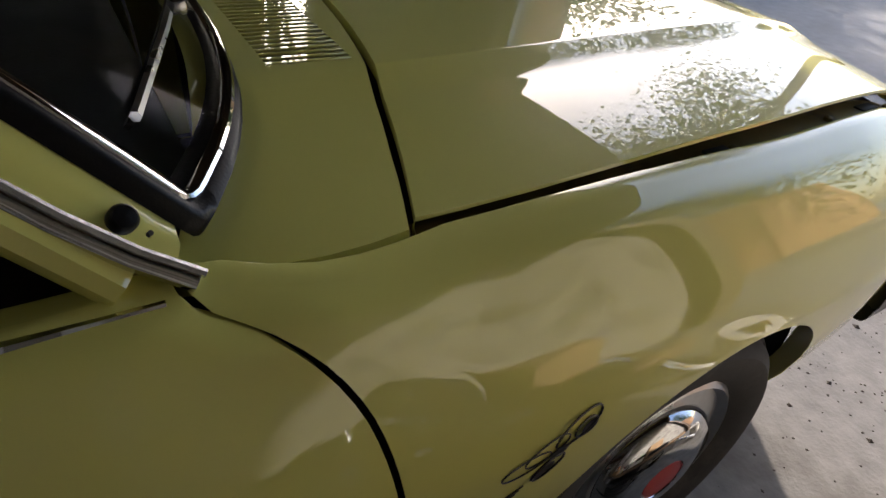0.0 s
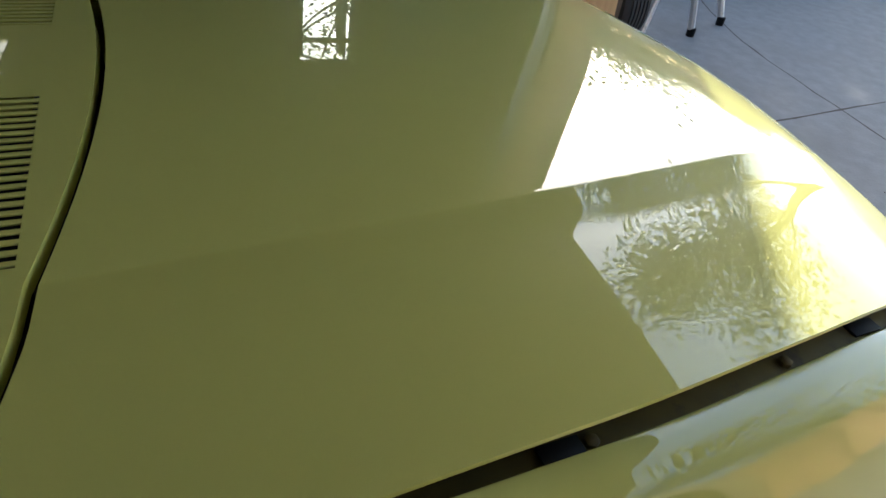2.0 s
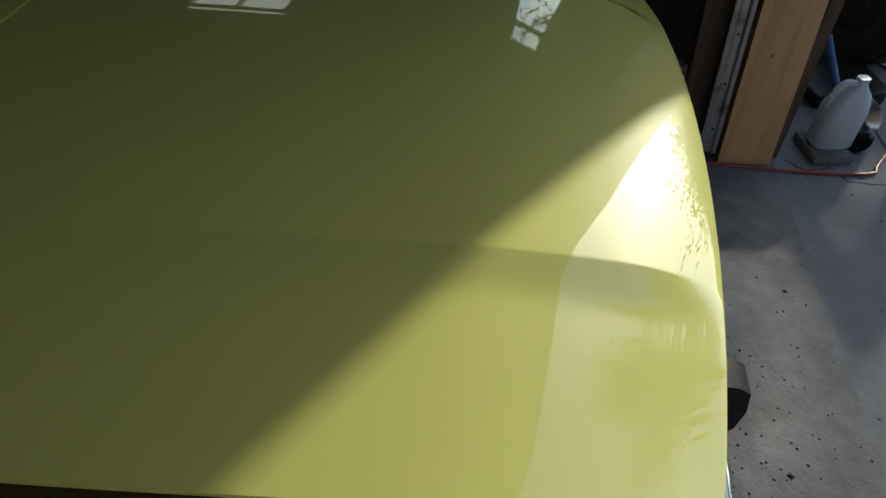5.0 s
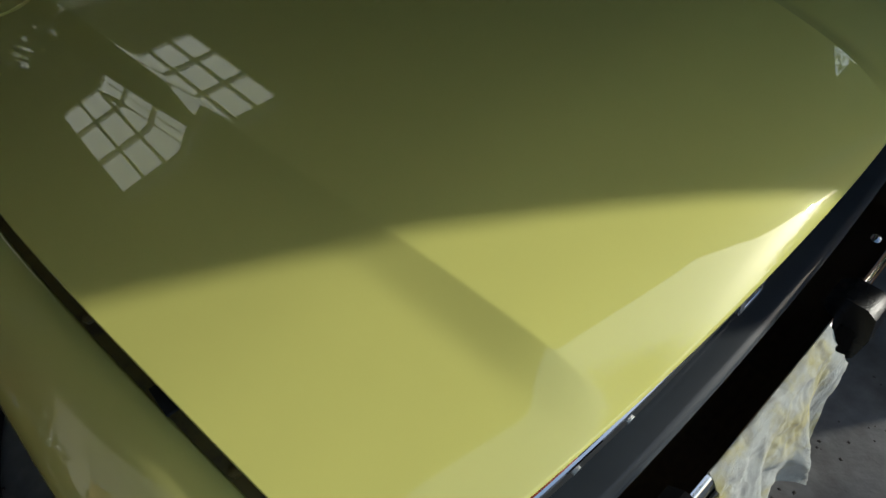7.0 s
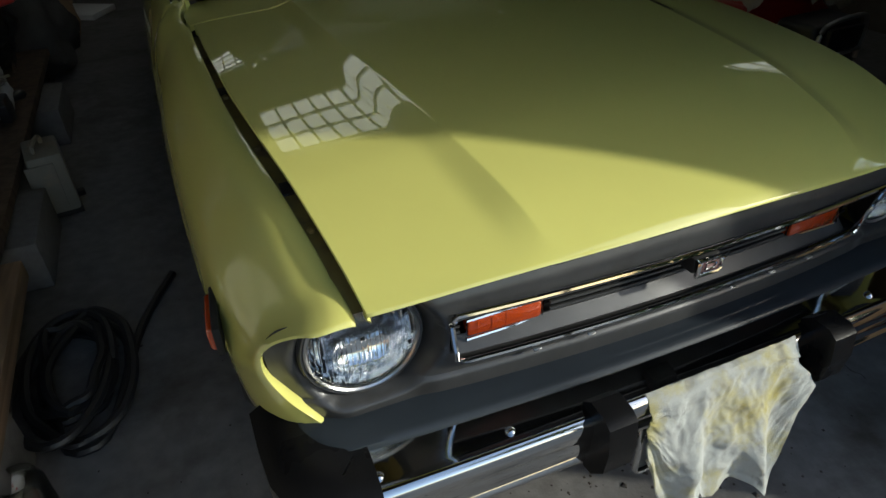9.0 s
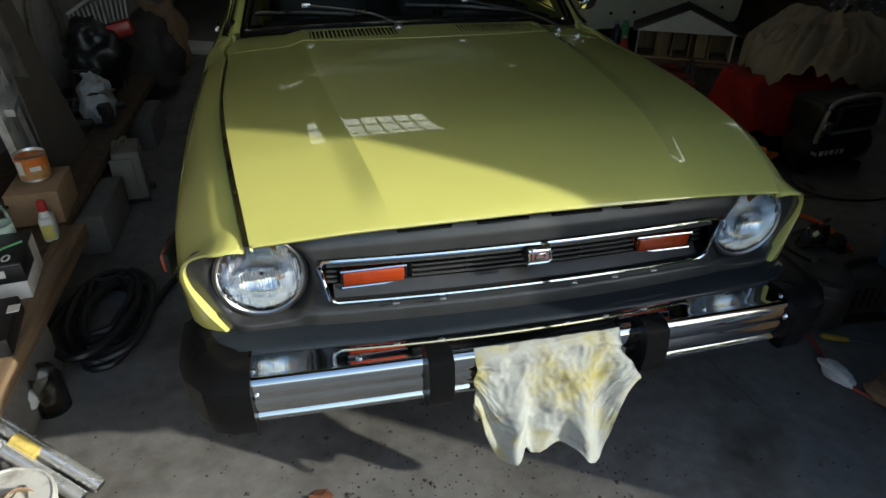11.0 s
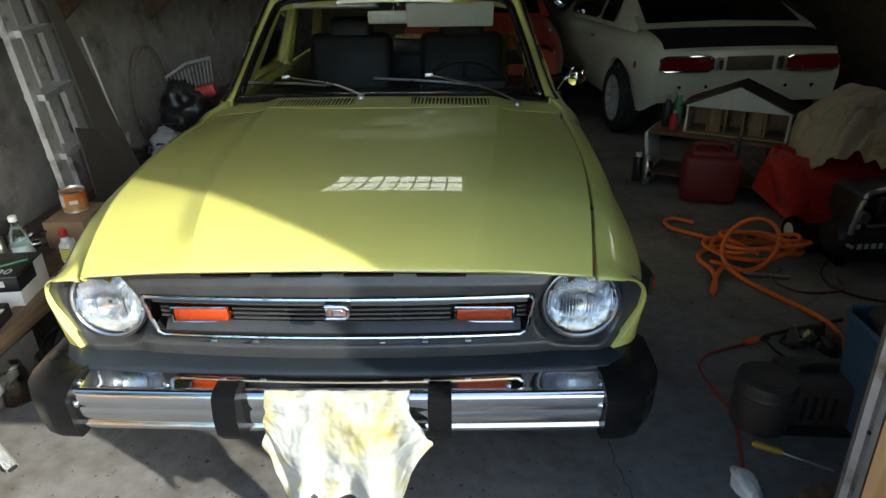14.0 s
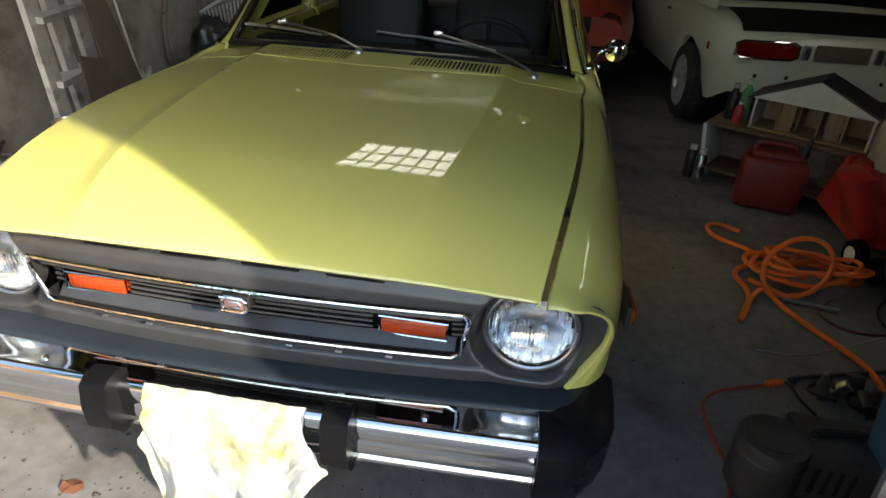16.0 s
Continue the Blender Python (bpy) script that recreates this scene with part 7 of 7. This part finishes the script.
solo("stone_block", box((1.095, -0.79, 0.012), (0.16, 0.13, 0.034), (0, 0, 10), 0.008), BLOCK, "rough broken stone by the door post", "stone")
jug("water_jug", (1.10, -0.80, 0.029), 0.88, MILKY, None, "translucent blue-white water jug standing on the stone", 100)
cr = thing("black_tray", (1.56, -0.92, 0), "flat black plastic tray with a scuffed metal strip", "tray")
part("body", box((1.56, -0.92, 0.026), (0.36, 0.26, 0.06), (0, 0, 12), 0.01), PLASTIC_B, cr)
part("rim", box((1.56, -0.92, 0.052), (0.38, 0.28, 0.014), (0, 0, 12), 0.004), PLASTIC_B, cr)
part("strip", box((1.385, -0.96, 0.028), (0.012, 0.03, 0.055), (0, 0, 12), 0.002), ALU, cr)
lt = thing("work_light", (1.2, -0.9, 0), "upturned metal lamp shade on a pipe by the door", "lamp")
part("shade", lathe([(0.02, 0.0), (0.045, 0.02), (0.075, 0.05), (0.078, 0.052), (0.046, 0.018), (0.022, -0.004)], (1.20, -0.885, 0.06), (-0.5, -0.2, 1), 28), STEEL, lt)
part("socket", lathe([(0.02, -0.06), (0.028, -0.05), (0.03, 0.0), (0.022, 0.01)], (1.175, -0.895, 0.06), (0.9, 0.3, 0.2), 20), RUBBER, lt)
part("pipe", tube([(1.22, -0.88, 0.03), (1.42, -0.80, 0.25)], 0.014, 10), BLUEP, lt)
part("base", lathe([(0.03, -0.03), (0.04, -0.02), (0.04, 0.02), (0.03, 0.03)], (1.12, -0.90, 0.037), (1, 0.1, 0), 24), RUBBER, lt)


def loose_tyre(at, axis):
    t = thing("tyre", at, "worn black car tyre leaning by the door", "tyre")
    part("body", lathe([(0.19, -0.075), (0.24, -0.095), (0.285, -0.09), (0.30, -0.07), (0.303, 0.0), (0.30, 0.07), (0.285, 0.09), (0.24, 0.095), (0.19, 0.075), (0.185, 0.0), (0.19, -0.075)], at, axis, 56), TYRE, t)
    for k, h in enumerate((-0.05, -0.025, 0.0, 0.025, 0.05)):
        part("tread_rib", lathe([(0.300, h - 0.009), (0.308, h - 0.007), (0.308, h + 0.007), (0.300, h + 0.009)], at, axis, 56), TYRE, t)
    return t


loose_tyre((1.80, -1.07, 0.302), (0.2, -0.98, 0.04))


def trestle(at, turn, label):
    t = thing("saw_horse", at, label, "saw horse", group="saw horses")
    R = Matrix.Translation(at) @ Matrix.Rotation(radians(turn), 4, 'Z')
    part("beam", loft([[R @ Vector((x, y, z)) for y, z in ((-0.03, 0.74), (0.03, 0.74), (0.03, 0.80), (-0.03, 0.80))] for x in (-0.45, 0.45)], True, True), ALU, t, flat=True)
    for x in (-0.38, 0.38):
        for s in (-1, 1):
            lg = part("leg", tube([R @ Vector((x, s * 0.02, 0.75)), R @ Vector((x * 1.1, s * 0.25, 0.02))], 0.02, 8), ALU, t)
            part("foot", lathe([(0.024, -0.018), (0.026, 0.03), (0.021, 0.035)], R @ Vector((x * 1.1, s * 0.25, 0.016)), (0, 0, 1), 14), RUBBER, lg)
        part("brace", tube([R @ Vector((x * 1.05, -0.13, 0.38)), R @ Vector((x * 1.05, 0.13, 0.38))], 0.012, 6), ALU, t)


trestle((2.21, -1.51, -0.004), 15, "folding aluminium saw horse on the drive")
trestle((2.48, -2.27, -0.004), -40, "folding aluminium saw horse on the drive")
stl = thing("stool", (2.75, -2.6, -0.004), "black tripod stool on the drive", "stool")
for k in range(3):
    a = 2.1 * k
    part("leg", tube([(2.75, -2.7, 0.42), (2.75 + 0.2 * math.cos(a), -2.7 + 0.2 * math.sin(a), 0.0)], 0.011, 6), PLASTIC_B, stl)
part("seat", lathe([(0.13, 0.40), (0.15, 0.42), (0.15, 0.45), (0.12, 0.46), (0, 0.46)], (2.75, -2.7, 0), n=28), PLASTIC_B, stl)

# ---- trees outside ----
BARK = mat("bark", (0.10, 0.075, 0.055), 0.95, vary=0.35, scale=20, bump=0.8, bump_scale=30)
LEAF = mat("leaves", (0.075, 0.12, 0.03), 0.6, vary=0.35, scale=3)


def tree(at, h, spread, low, n, seed):
    rg = random.Random(seed)
    t = thing("tree", at, "leafy broad tree out of view beyond the drive", "tree", group="trees")
    x, y, z = at
    part("trunk", tube(rounded([(x, y, z - 0.1), (x + 0.1, y, z + h * 0.25), (x - 0.05, y + 0.1, z + h * 0.5), (x, y, z + h * 0.8)], 5), 0.09, 10), BARK, t)
    centres = []
    for k in range(11):
        a, f = rg.uniform(0, 6.28), rg.uniform(0.25, 0.95)
        e = Vector((x + spread * 0.8 * f * math.cos(a), y + spread * 0.8 * f * math.sin(a), z + low + (h - low) * rg.uniform(0.1, 0.95)))
        centres.append(e)
        s = Vector((x, y, z + max(h * 0.25, low - 0.2) + (h - low) * rg.uniform(0.0, 0.3)))
        part("limb", tube(rounded([s, s.lerp(e, 0.5) + Vector((0, 0, -0.15)), e], 4), 0.022, 6), BARK, t)
    vs, fs = [], []
    for k in range(n):
        c = rg.choice(centres)
        p = c + Vector((rg.gauss(0, spread * 0.26), rg.gauss(0, spread * 0.26), rg.gauss(0, (h - low) * 0.13)))
        u = Vector((rg.uniform(-1, 1), rg.uniform(-1, 1), rg.uniform(-0.6, 0.6))).normalized()
        w = u.cross(Vector((rg.uniform(-1, 1), rg.uniform(-1, 1), 1))).normalized()
        r = rg.uniform(0.04, 0.085)
        i = len(vs)
        vs += [p - u * r, p + w * r * 0.5, p + u * r, p - w * r * 0.5]
        fs.append((i, i + 1, i + 2, i + 3))
    me = bpy.data.meshes.new("crown")
    me.from_pydata(vs, [], fs)
    me.materials.append(LEAF)
    ob = new("crown", me)
    ob.parent = t
    ob.location = -t.location
    return t


# Hedge added out of view to shade the drive and reflect dark green.
rng = random.Random(31)
vs, fs = [], []
for k in range(16000):
    y = rng.uniform(-7.5, -1.3)
    top = 1.55 + 0.22 * noise.noise(Vector((0.0, y * 1.3, 2.0)))
    p = Vector((4.75 + 0.04 * y + rng.gauss(0, 0.22), y, top * rng.random() ** 0.75 + rng.gauss(0, 0.06)))
    u = Vector((rng.uniform(-1, 1), rng.uniform(-1, 1), rng.uniform(-0.6, 0.6))).normalized()
    w = u.cross(Vector((rng.uniform(-1, 1), rng.uniform(-1, 1), 1))).normalized()
    r = rng.uniform(0.035, 0.075)
    i = len(vs)
    vs += [p - u * r, p + w * r * 0.5, p + u * r, p - w * r * 0.5]
    fs.append((i, i + 1, i + 2, i + 3))
me = bpy.data.meshes.new("hedge")
me.from_pydata(vs, [], fs)
me.materials.append(LEAF)
tagged(new("hedge", me), "unseen leafy green hedge added to shade the drive", "hedge", kind="stuff")
tree((3.0, -7.8, 0), 8.4, 1.9, 4.0, 9500, 1)
tree((-4.3, -5.9, 0), 6.6, 2.6, 1.3, 14000, 7)
# low dense crown added to keep the sun off the drive, not the bonnet
tree((6.7, -4.7, 0), 3.2, 2.0, 0.6, 13000, 2)
tree((9.5, -9.5, 0), 3.2, 2.4, 0.8, 5000, 4)
tree((9.4, -2.0, 0), 6.2, 1.6, 3.2, 1500, 5)
